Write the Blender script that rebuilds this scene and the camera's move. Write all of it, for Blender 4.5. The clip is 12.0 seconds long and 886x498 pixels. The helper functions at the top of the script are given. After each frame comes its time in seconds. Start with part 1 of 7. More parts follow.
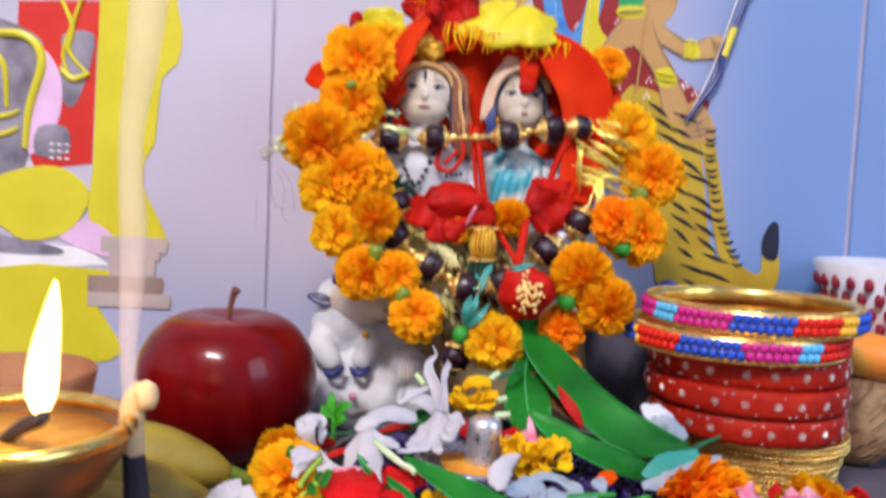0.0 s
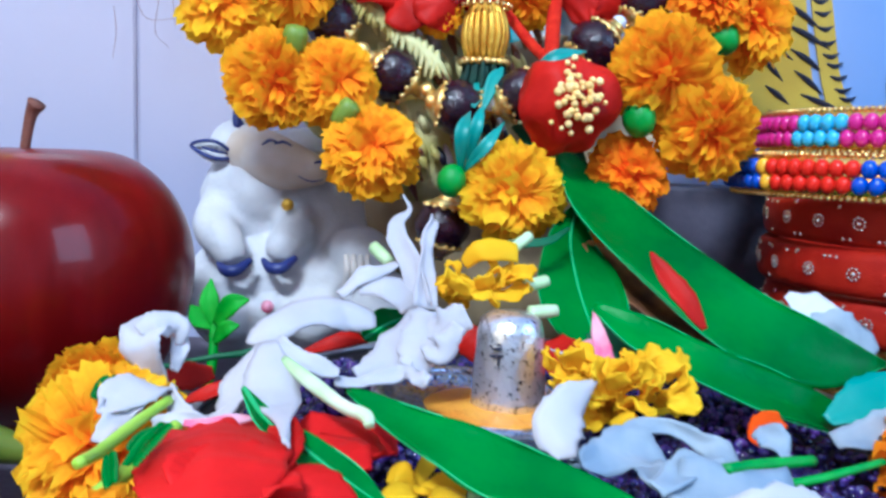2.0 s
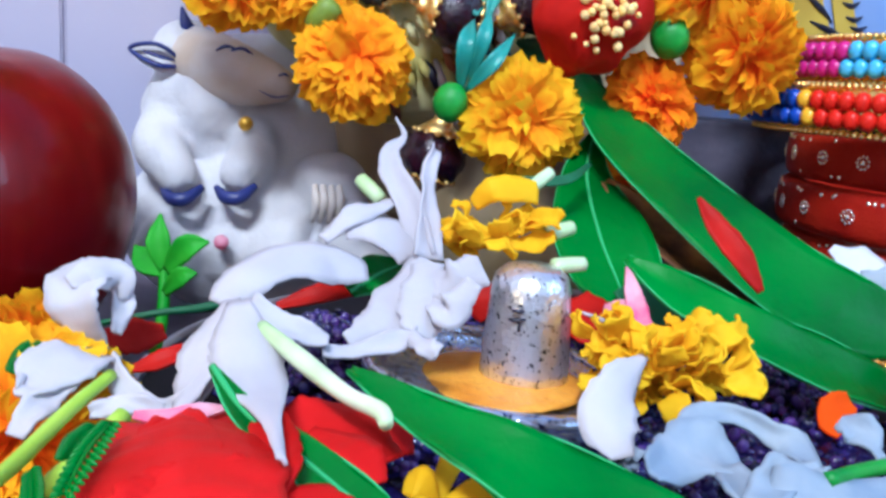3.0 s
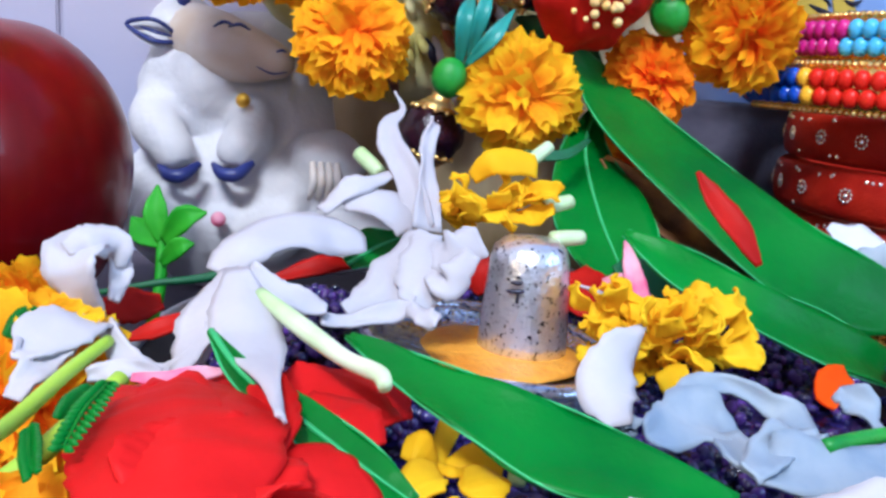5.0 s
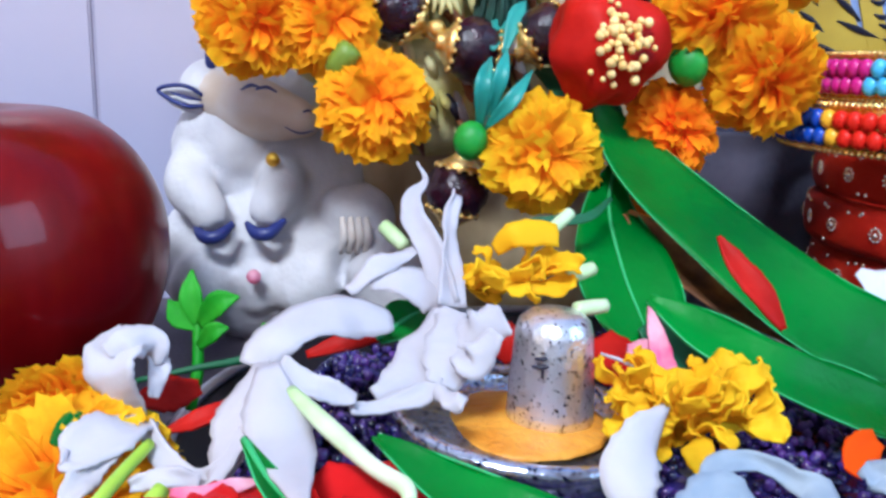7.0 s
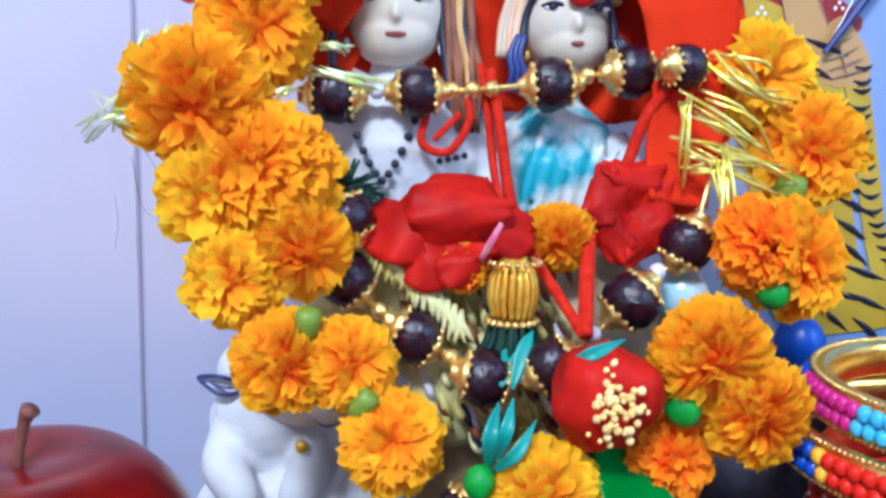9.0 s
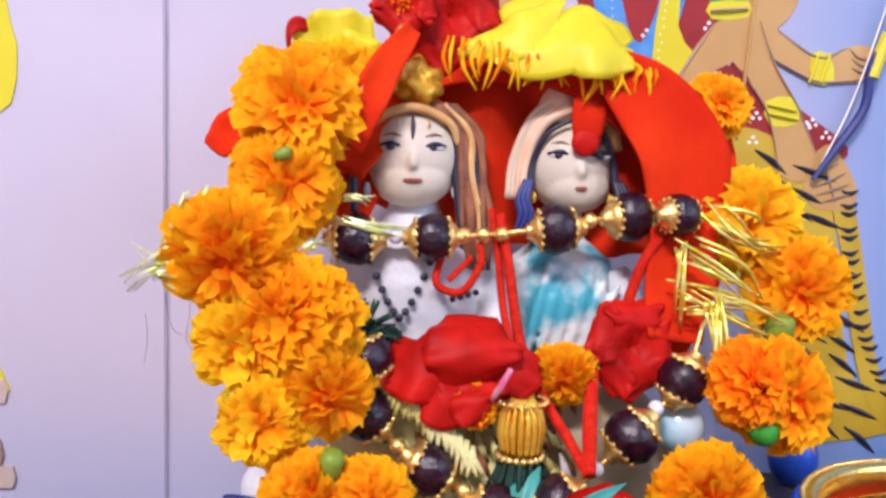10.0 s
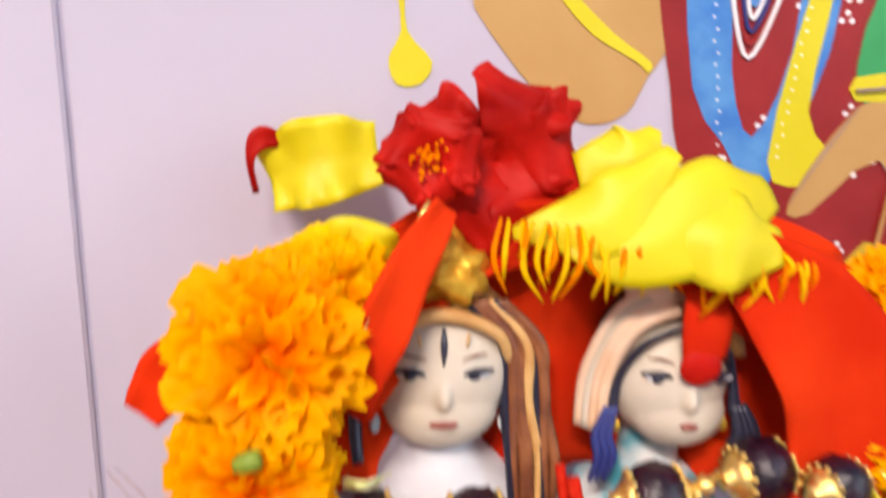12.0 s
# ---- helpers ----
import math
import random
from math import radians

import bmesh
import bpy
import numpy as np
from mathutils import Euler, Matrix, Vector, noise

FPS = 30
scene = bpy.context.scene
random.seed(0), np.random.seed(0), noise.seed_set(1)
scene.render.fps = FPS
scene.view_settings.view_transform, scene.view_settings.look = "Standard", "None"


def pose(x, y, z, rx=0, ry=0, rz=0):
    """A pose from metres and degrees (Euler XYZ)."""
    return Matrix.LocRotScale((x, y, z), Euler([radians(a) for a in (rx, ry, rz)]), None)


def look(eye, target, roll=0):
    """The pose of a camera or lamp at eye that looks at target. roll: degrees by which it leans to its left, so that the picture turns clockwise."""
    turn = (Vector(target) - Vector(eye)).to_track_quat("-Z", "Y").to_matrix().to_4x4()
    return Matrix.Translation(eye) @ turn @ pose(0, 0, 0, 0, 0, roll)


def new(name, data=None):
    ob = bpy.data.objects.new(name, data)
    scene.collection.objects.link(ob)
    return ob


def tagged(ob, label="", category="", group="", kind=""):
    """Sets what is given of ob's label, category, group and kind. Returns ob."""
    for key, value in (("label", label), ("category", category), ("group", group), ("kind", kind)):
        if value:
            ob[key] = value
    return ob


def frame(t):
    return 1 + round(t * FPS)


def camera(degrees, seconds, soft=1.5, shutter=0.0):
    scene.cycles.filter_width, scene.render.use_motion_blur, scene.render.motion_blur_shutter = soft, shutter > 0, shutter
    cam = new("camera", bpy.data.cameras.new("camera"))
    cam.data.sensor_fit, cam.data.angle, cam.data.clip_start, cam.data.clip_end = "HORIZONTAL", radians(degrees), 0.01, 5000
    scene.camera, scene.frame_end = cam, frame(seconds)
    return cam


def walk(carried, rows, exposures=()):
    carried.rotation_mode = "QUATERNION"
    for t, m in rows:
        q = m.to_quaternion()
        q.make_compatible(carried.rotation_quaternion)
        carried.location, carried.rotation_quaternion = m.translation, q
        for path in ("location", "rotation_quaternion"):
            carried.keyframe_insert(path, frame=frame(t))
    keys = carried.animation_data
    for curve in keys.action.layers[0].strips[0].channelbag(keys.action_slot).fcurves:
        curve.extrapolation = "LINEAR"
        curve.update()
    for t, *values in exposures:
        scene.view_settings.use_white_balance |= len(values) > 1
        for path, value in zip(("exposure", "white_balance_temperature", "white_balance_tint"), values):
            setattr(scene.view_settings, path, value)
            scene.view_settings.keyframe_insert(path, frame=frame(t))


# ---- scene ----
cam = camera(55.2, 12.0, soft=2.8, shutter=0.3)
METRES, EYE, TILT, LEAN, TURN = 0.45, 0.108, -4.2, -2.5, -1.5
ROWS = [
    (0.0, 0.0, 0.0, 0.0, 0.0, 0.0, -0.0),
    (0.5, 0.0102, 0.149, -0.0746, -0.62, -2.76, 0.01),
    (1.0, -0.0036, 0.2423, -0.0869, -0.78, -2.7, -0.87),
    (1.5, 0.0072, 0.2721, -0.1012, -0.46, -1.64, 0.2),
    (2.0, -0.009, 0.3123, -0.0866, -2.81, -2.29, 0.91),
    (2.5, -0.0305, 0.3509, -0.0743, -5.31, -3.02, 0.44),
    (3.0, -0.0283, 0.3726, -0.0847, -6.95, -7.44, -1.03),
    (3.2, -0.0287, 0.3732, -0.087, -7.31, -7.98, -1.02),
    (5.0, -0.0291, 0.3725, -0.0905, -7.2, -8.07, -1.4),
    (5.5, -0.0278, 0.3717, -0.0882, -7.22, -7.75, -1.04),
    (6.0, -0.0258, 0.3703, -0.0831, -7.08, -7.48, -0.0),
    (6.5, -0.0223, 0.367, -0.07, -5.1, -8.1, 2.11),
    (6.7, -0.0216, 0.3674, -0.0695, -5.17, -8.49, 1.70),
    (8.3, -0.0461, 0.3801, 0.0052, -2.19, -6.07, 1.12),
    (8.5, -0.0386, 0.3754, 0.0167, -1.82, -5.43, 1.4),
    (9.0, -0.0102, 0.3512, 0.0527, -1.99, -3.99, 1.38),
    (9.5, -0.0098, 0.3339, 0.0786, -1.87, -2.48, 1.55),
    (10.0, -0.0156, 0.3218, 0.1052, -1.79, -1.33, 1.11),
    (10.5, -0.0203, 0.295, 0.1313, -1.77, -2.11, 1.52),
    (11.0, -0.0331, 0.259, 0.1621, -2.31, -6.94, 0.86),
    (11.5, -0.0368, 0.3452, 0.1907, -4.24, -10.71, -0.01),
    (12.0, -0.0321, 0.4953, 0.2613, -3.35, -12.01, 1.11),
]
walk(cam, [(t, pose(0, 0, EYE, TILT, LEAN, TURN) @ pose(METRES * x, METRES * y, METRES * z, 90 + pitch, roll, yaw)) for t, x, y, z, yaw, pitch, roll in ROWS],
     exposures=[(0.0, -0.33, 6400, 14), (0.5, -0.25, 6400, 12), (1.2, -0.08, 4800, -5), (3.0, -0.06, 5250, 4), (5.5, -0.05, 5450, 6), (6.7, -0.05, 5450, 6), (8.3, -0.05, 4850, -5), (9.0, -0.08, 5050, 2), (10.0, -0.15, 6300, 20), (11.0, -0.15, 6400, 22), (11.5, 0.1, 6200, 14), (12.0, -0.15, 7300, 14)])

# ---- light ----
world = bpy.data.worlds.new("world")
scene.world = world
world.use_nodes = True
world.node_tree.nodes["Background"].inputs[0].default_value = (0.75, 0.8, 1.0, 1)
world.node_tree.nodes["Background"].inputs[1].default_value = 0.3


def area_lamp(name, eye, target, size_x, size_y, watts, color):
    data = bpy.data.lights.new(name, "AREA")
    data.shape, data.size, data.size_y, data.energy, data.color = "RECTANGLE", size_x, size_y, watts, color
    ob = new(name, data)
    ob.matrix_world = look(eye, target)
    return ob


area_lamp("ceiling_light", (-0.40, -0.80, 1.385), (0.0, 0.33, 0.05), 0.50, 0.32, 69, (1.0, 0.95, 0.93))
# Added blue fill lamp on the right; no window is known there.
area_lamp("blue_side_fill", (1.29, -0.55, 0.75), (0.05, 0.33, 0.05), 0.78, 0.88, 14, (0.55, 0.76, 1.0))

# ---- materials ----


def mat(name, color, rough=0.5, metal=0.0, color2=None, scale=60.0, bump=0.0, bump_scale=None, rand=0.0, island=0.0,
        transl=0.0, coat=0.0, spec=0.5, lo=0.35, hi=0.65, detail=6.0, wave=None):
    """A surface: two colours mixed by noise at a real size, fine relief, and a shade of its own for each piece."""
    m = bpy.data.materials.new(name)
    m.use_nodes = True
    nt = m.node_tree
    N, L = nt.nodes, nt.links
    bsdf = N["Principled BSDF"]
    bsdf.inputs["Roughness"].default_value = rough
    bsdf.inputs["Metallic"].default_value = metal
    bsdf.inputs["Specular IOR Level"].default_value = spec
    bsdf.inputs["Coat Weight"].default_value = coat
    bsdf.inputs["Coat Roughness"].default_value = 0.08
    tc = N.new("ShaderNodeTexCoord")
    nz = N.new("ShaderNodeTexNoise")
    nz.inputs["Scale"].default_value, nz.inputs["Detail"].default_value = scale, detail
    L.new(tc.outputs["Object"], nz.inputs["Vector"])
    source = nz.outputs["Fac"]
    if wave:
        wv = N.new("ShaderNodeTexWave")
        wv.bands_direction = wave[0]
        wv.inputs["Scale"].default_value, wv.inputs["Distortion"].default_value = wave[1], wave[2]
        wv.inputs["Detail Scale"].default_value = 1.5
        L.new(tc.outputs["Object"], wv.inputs["Vector"])
        source = wv.outputs["Fac"]
    ramp = N.new("ShaderNodeValToRGB")
    ramp.color_ramp.elements[0].position, ramp.color_ramp.elements[1].position = lo, hi
    ramp.color_ramp.elements[0].color = (*color, 1)
    ramp.color_ramp.elements[1].color = (*(color2 or [min(1, c * 1.18 + 0.004) for c in color]), 1)
    L.new(source, ramp.inputs["Fac"])
    out = ramp.outputs["Color"]
    if rand or island:
        hsv = N.new("ShaderNodeHueSaturation")
        info = N.new("ShaderNodeObjectInfo") if rand else N.new("ShaderNodeNewGeometry")
        key = info.outputs["Random"] if rand else info.outputs["Random Per Island"]
        amount = rand or island
        for socket, low, high in (("Value", 1 - amount, 1 + amount), ("Hue", 0.5 - amount * 0.05, 0.5 + amount * 0.05)):
            mr = N.new("ShaderNodeMapRange")
            mr.inputs["To Min"].default_value, mr.inputs["To Max"].default_value = low, high
            L.new(key, mr.inputs["Value"])
            L.new(mr.outputs["Result"], hsv.inputs[socket])
        L.new(out, hsv.inputs["Color"])
        out = hsv.outputs["Color"]
    L.new(out, bsdf.inputs["Base Color"])
    if bump:
        bz = N.new("ShaderNodeTexNoise")
        bz.inputs["Scale"].default_value, bz.inputs["Detail"].default_value = bump_scale or scale * 5, 4
        bp = N.new("ShaderNodeBump")
        bp.inputs["Strength"].default_value, bp.inputs["Distance"].default_value = bump, 0.001
        L.new(tc.outputs["Object"], bz.inputs["Vector"])
        L.new(bz.outputs["Fac"], bp.inputs["Height"])
        L.new(bp.outputs["Normal"], bsdf.inputs["Normal"])
    if transl:
        tr = N.new("ShaderNodeBsdfTranslucent")
        mx = N.new("ShaderNodeMixShader")
        mx.inputs["Fac"].default_value = transl
        L.new(out, tr.inputs["Color"])
        L.new(bsdf.outputs[0], mx.inputs[1])
        L.new(tr.outputs[0], mx.inputs[2])
        L.new(mx.outputs[0], N["Material Output"].inputs["Surface"])
    return m


def glow(name, color, strength, clear=0.0):
    m = bpy.data.materials.new(name)
    m.use_nodes = True
    N, L = m.node_tree.nodes, m.node_tree.links
    em = N.new("ShaderNodeEmission")
    em.inputs[0].default_value, em.inputs[1].default_value = (*color, 1), strength
    out = em.outputs[0]
    if clear:
        tp, mx = N.new("ShaderNodeBsdfTransparent"), N.new("ShaderNodeMixShader")
        mx.inputs[0].default_value = clear
        L.new(out, mx.inputs[1])
        L.new(tp.outputs[0], mx.inputs[2])
        out = mx.outputs[0]
    L.new(out, N["Material Output"].inputs["Surface"])
    return m


def veil(name, color, clear):
    m = mat(name, color, 0.9, scale=30)
    N, L = m.node_tree.nodes, m.node_tree.links
    tp, mx = N.new("ShaderNodeBsdfTransparent"), N.new("ShaderNodeMixShader")
    mx.inputs[0].default_value = clear
    L.new(N["Principled BSDF"].outputs[0], mx.inputs[1])
    L.new(tp.outputs[0], mx.inputs[2])
    L.new(mx.outputs[0], N["Material Output"].inputs["Surface"])
    return m


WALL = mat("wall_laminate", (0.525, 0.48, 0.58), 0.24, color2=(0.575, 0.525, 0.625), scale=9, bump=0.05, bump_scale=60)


def paint_blue_light(m, tint):
    """Mixes a tint in rightwards and downwards: bluish light put into the wall's colour."""
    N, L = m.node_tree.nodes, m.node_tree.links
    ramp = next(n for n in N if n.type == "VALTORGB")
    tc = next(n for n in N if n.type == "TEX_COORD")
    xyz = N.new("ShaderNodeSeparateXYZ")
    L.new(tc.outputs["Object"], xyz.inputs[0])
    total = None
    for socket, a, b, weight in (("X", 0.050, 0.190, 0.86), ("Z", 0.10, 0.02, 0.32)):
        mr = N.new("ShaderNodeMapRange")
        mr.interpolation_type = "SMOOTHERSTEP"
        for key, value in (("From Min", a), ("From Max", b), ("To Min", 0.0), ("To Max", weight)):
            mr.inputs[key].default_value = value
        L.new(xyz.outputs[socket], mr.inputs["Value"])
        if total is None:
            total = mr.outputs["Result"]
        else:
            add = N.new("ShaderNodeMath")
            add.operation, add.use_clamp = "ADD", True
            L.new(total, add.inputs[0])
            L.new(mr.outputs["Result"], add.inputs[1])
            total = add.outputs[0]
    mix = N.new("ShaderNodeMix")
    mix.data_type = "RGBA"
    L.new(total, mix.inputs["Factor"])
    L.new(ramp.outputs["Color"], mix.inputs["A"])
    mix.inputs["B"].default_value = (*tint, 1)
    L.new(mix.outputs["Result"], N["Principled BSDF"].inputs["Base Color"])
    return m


paint_blue_light(WALL, (0.125, 0.26, 0.56))
GROOVE = mat("groove_dark", (0.36, 0.34, 0.45), 0.7)
PLASTER = mat("room_plaster", (0.54, 0.54, 0.57), 0.8, color2=(0.60, 0.60, 0.63), scale=5, bump=0.2, bump_scale=80)
# Cloth colour kept dark to cut the light bounced onto undersides.
TABLE = mat("table_cloth", (0.075, 0.06, 0.085), 0.75, color2=(0.11, 0.09, 0.12), scale=40, bump=0.3, bump_scale=900)
CLAYW = mat("painted_white_clay", (0.57, 0.57, 0.62), 0.5, color2=(0.67, 0.66, 0.68), scale=70, bump=0.7, bump_scale=200, spec=0.25)
SKIN = mat("painted_face", (0.57, 0.48, 0.37), 0.4, color2=(0.64, 0.56, 0.46), scale=90, bump=0.08, spec=0.3)
HAIRB = mat("brown_paint", (0.13, 0.035, 0.015), 0.45, color2=(0.30, 0.10, 0.035), scale=160, bump=0.2)
OCHRE = mat("ochre_hair_paint", (0.50, 0.24, 0.07), 0.45, color2=(0.72, 0.44, 0.17), scale=110, bump=0.2)
PEACH = mat("peach_paint", (0.72, 0.44, 0.26), 0.45, color2=(0.80, 0.62, 0.48), scale=80, bump=0.15)
PEARL = mat("pearl_blue_glass", (0.20, 0.55, 0.68), 0.15, color2=(0.72, 0.82, 0.88), scale=60, coat=0.6)
BLACK = mat("black_paint", (0.012, 0.012, 0.03), 0.4)
NAVY = mat("navy_paint", (0.02, 0.03, 0.16), 0.4)
LIPS = mat("lip_paint", (0.26, 0.06, 0.045), 0.4)
GILT = mat("gilt_paint", (0.72, 0.33, 0.015), 0.28, metal=0.55, color2=(0.92, 0.62, 0.08), scale=200, bump=0.3)
# Dark tone that carries the shade beside the statue's foot.
FOOTDARK = mat("dark_foot", (0.045, 0.045, 0.075), 0.6, color2=(0.10, 0.09, 0.13), scale=60, bump=0.4)
GAPBROWN = mat("gap_leaf", (0.12, 0.045, 0.015), 0.7, color2=(0.38, 0.15, 0.03), scale=150, bump=0.4)
TEAL = mat("teal_paint", (0.05, 0.36, 0.45), 0.4, color2=(0.74, 0.76, 0.76), scale=75, lo=0.42, hi=0.56)
FUR = mat("straw_wool", (0.46, 0.40, 0.10), 0.65, color2=(0.72, 0.68, 0.34), scale=80, bump=0.3)
ROCK = mat("statue_base_paint", (0.27, 0.19, 0.09), 0.55, color2=(0.44, 0.35, 0.21), scale=45, bump=0.3)
BEIGE = mat("calf_muzzle_paint", (0.62, 0.50, 0.39), 0.45, color2=(0.70, 0.67, 0.66), scale=55, bump=0.2, spec=0.25, lo=0.40, hi=0.62)
VELVET = mat("red_cloth", (0.54, 0.018, 0.004), 0.85, color2=(0.70, 0.040, 0.006), scale=40, bump=0.25, bump_scale=1600, spec=0.06)
MARI = mat("marigold_petal", (1.0, 0.21, 0.002), 0.6, color2=(1.0, 0.52, 0.006), island=0.08, transl=0.42, spec=0.08)
MARY = mat("marigold_petal_yellow", (1.0, 0.33, 0.003), 0.6, color2=(1.0, 0.64, 0.010), island=0.08, transl=0.42, spec=0.08)
MARD = mat("marigold_petal_deep", (1.0, 0.13, 0.002), 0.6, color2=(1.0, 0.36, 0.004), island=0.08, transl=0.42, spec=0.08)


def tipped(m):
    """Petals deeper in colour at their foot and paler at the frilled tip."""
    N, L = m.node_tree.nodes, m.node_tree.links
    tc = next(n for n in N if n.type == "TEX_COORD")
    nz = next(n for n in N if n.type == "TEX_NOISE")
    ramp = next(n for n in N if n.type == "VALTORGB")
    nz.inputs["Scale"].default_value = 5.0
    far = N.new("ShaderNodeVectorMath")
    far.operation = "LENGTH"
    L.new(tc.outputs["Object"], far.inputs[0])
    add = N.new("ShaderNodeMath")
    add.operation = "ADD"
    L.new(far.outputs["Value"], add.inputs[0])
    L.new(nz.outputs["Fac"], add.inputs[1])
    ramp.color_ramp.elements[0].position, ramp.color_ramp.elements[1].position = 0.0, 1.0
    half = N.new("ShaderNodeMapRange")
    half.inputs["From Min"].default_value, half.inputs["From Max"].default_value = 0.95, 1.60
    L.new(add.outputs[0], half.inputs["Value"])
    L.new(half.outputs["Result"], ramp.inputs["Fac"])


for m in (MARI, MARY, MARD):
    tipped(m)
YELP = mat("yellow_petal", (1.0, 0.62, 0.004), 0.6, color2=(1.0, 0.72, 0.012), scale=90, transl=0.4, spec=0.15, bump=0.1)
LEMON = mat("lemon_petal", (0.82, 0.70, 0.008), 0.5, color2=(0.90, 0.78, 0.02), scale=70, transl=0.3)
REDP = mat("hibiscus_petal", (0.38, 0.005, 0.003), 0.5, color2=(0.66, 0.015, 0.008), scale=90, transl=0.22, bump=0.22, bump_scale=420, spec=0.14)
# Brighter hibiscus red; the tray petals' sheen is put into the colour.
REDB = mat("bright_hibiscus_petal", (0.50, 0.005, 0.005), 0.5, color2=(0.80, 0.014, 0.016), scale=45, transl=0.22, bump=0.12, bump_scale=300, spec=0.1)
PINK = mat("pink_petal", (0.85, 0.12, 0.30), 0.5, color2=(0.92, 0.55, 0.66), scale=160, transl=0.3)
WHITEP = mat("white_petal", (0.58, 0.555, 0.61), 0.55, color2=(0.67, 0.64, 0.68), scale=60, transl=0.24, spec=0.12, bump=0.2, bump_scale=320)
BLUEP = mat("wilted_petal", (0.28, 0.36, 0.48), 0.5, color2=(0.45, 0.51, 0.58), scale=120, transl=0.25, spec=0.25, bump=0.1)
LEAF = mat("leaf_green", (0.005, 0.11, 0.011), 0.42, color2=(0.016, 0.235, 0.022), scale=38, transl=0.12, bump=0.25, bump_scale=420, spec=0.2)
LEAFD = mat("leaf_dark", (0.006, 0.085, 0.03), 0.55, color2=(0.02, 0.15, 0.05), scale=60, transl=0.1, bump=0.2)
LEAFT = mat("leaf_teal", (0.03, 0.28, 0.24), 0.4, color2=(0.06, 0.36, 0.30), scale=60, transl=0.1)
TASSEL = mat("dark_green_wool", (0.003, 0.022, 0.014), 0.8, color2=(0.008, 0.05, 0.03), scale=200, bump=0.3)
RIB = mat("leaf_rib", (0.06, 0.36, 0.12), 0.5, spec=0.2)
GREEN = mat("bud_green", (0.012, 0.22, 0.02), 0.5, color2=(0.04, 0.34, 0.03), scale=150, bump=0.15)
OLIVE = mat("calyx_olive", (0.13, 0.21, 0.015), 0.5, color2=(0.24, 0.32, 0.03), scale=150)
SEEDY = mat("pollen_grain", (0.90, 0.55, 0.14), 0.6, color2=(0.95, 0.70, 0.30), scale=300, island=0.15)
FRESH = mat("fresh_leaf", (0.025, 0.27, 0.010), 0.5, color2=(0.06, 0.38, 0.02), scale=150, transl=0.15, spec=0.2)
LIME = mat("lime_stalk", (0.36, 0.62, 0.04), 0.45, color2=(0.50, 0.74, 0.08), scale=60, transl=0.1)
STALK = mat("pale_stalk", (0.45, 0.66, 0.28), 0.4, color2=(0.72, 0.80, 0.58), scale=90)
APPLE = mat("apple_skin", (0.095, 0.0008, 0.002), 0.28, color2=(0.21, 0.003, 0.004), scale=110, coat=0.26, spec=0.12, bump=0.03, bump_scale=500, lo=0.3, hi=0.75)


def streaked(m, squeeze):
    """Stretches a material's mottling into upright streaks."""
    N, L = m.node_tree.nodes, m.node_tree.links
    tc = next(n for n in N if n.type == "TEX_COORD")
    nz = next(n for n in N if n.type == "TEX_NOISE")
    mp = N.new("ShaderNodeMapping")
    mp.inputs["Scale"].default_value = (1, 1, squeeze)
    L.new(tc.outputs["Object"], mp.inputs["Vector"])
    L.new(mp.outputs["Vector"], nz.inputs["Vector"])


streaked(APPLE, 0.12)
STEM = mat("apple_stem", (0.16, 0.05, 0.03), 0.7, bump=0.4, scale=300)
BRASS = mat("brass", (0.80, 0.50, 0.10), 0.24, metal=1.0, color2=(0.90, 0.66, 0.22), scale=200, bump=0.1)
GOLD = mat("gold_beading", (0.85, 0.52, 0.12), 0.25, metal=0.9, color2=(0.95, 0.72, 0.28), scale=900, bump=0.2)
SILVER = mat("pitted_silver", (0.78, 0.78, 0.82), 0.28, metal=0.85, color2=(0.03, 0.03, 0.05), scale=1500, lo=0.58, hi=0.66, bump=0.35, bump_scale=600)
SILVERD = mat("tarnished_silver", (0.58, 0.61, 0.72), 0.2, metal=0.9, color2=(0.015, 0.015, 0.07), scale=1100, lo=0.54, hi=0.64, bump=0.3, bump_scale=600)
STEEL = mat("tray_steel", (0.60, 0.60, 0.66), 0.3, metal=0.85, color2=(0.42, 0.42, 0.50), scale=60)
TRAYB = mat("tray_black", (0.012, 0.010, 0.014), 0.45, scale=60, spec=0.2)
RUDRA = mat("dark_seed_bead", (0.006, 0.002, 0.008), 0.22, color2=(0.030, 0.004, 0.013), scale=420, bump=0.4, bump_scale=900)
BERRY = mat("purple_seed", (0.005, 0.004, 0.026), 0.2, color2=(0.06, 0.032, 0.22), scale=300, island=0.55, coat=0.4)
TURM = mat("turmeric_paste", (0.72, 0.26, 0.02), 0.45, color2=(0.86, 0.42, 0.05), scale=160, bump=0.5)
BANG_R = mat("red_lacquer_bangle", (0.32, 0.008, 0.004), 0.5, color2=(0.44, 0.020, 0.006), scale=90, bump=0.3, bump_scale=2600, spec=0.15)
BEAD_R = mat("red_seed_bead", (0.66, 0.022, 0.005), 0.35, island=0.1, spec=0.25)
BEAD_B = mat("blue_seed_bead", (0.012, 0.06, 0.52), 0.25, island=0.2)
BEAD_P = mat("magenta_seed_bead", (0.55, 0.01, 0.22), 0.3, island=0.12)
BEAD_C = mat("sky_seed_bead", (0.10, 0.46, 0.80), 0.25, island=0.12)
BEAD_Y = mat("amber_seed_bead", (0.90, 0.48, 0.02), 0.3, island=0.1)
MIRROR = mat("mirror_chip", (0.85, 0.75, 0.66), 0.12, metal=0.9)
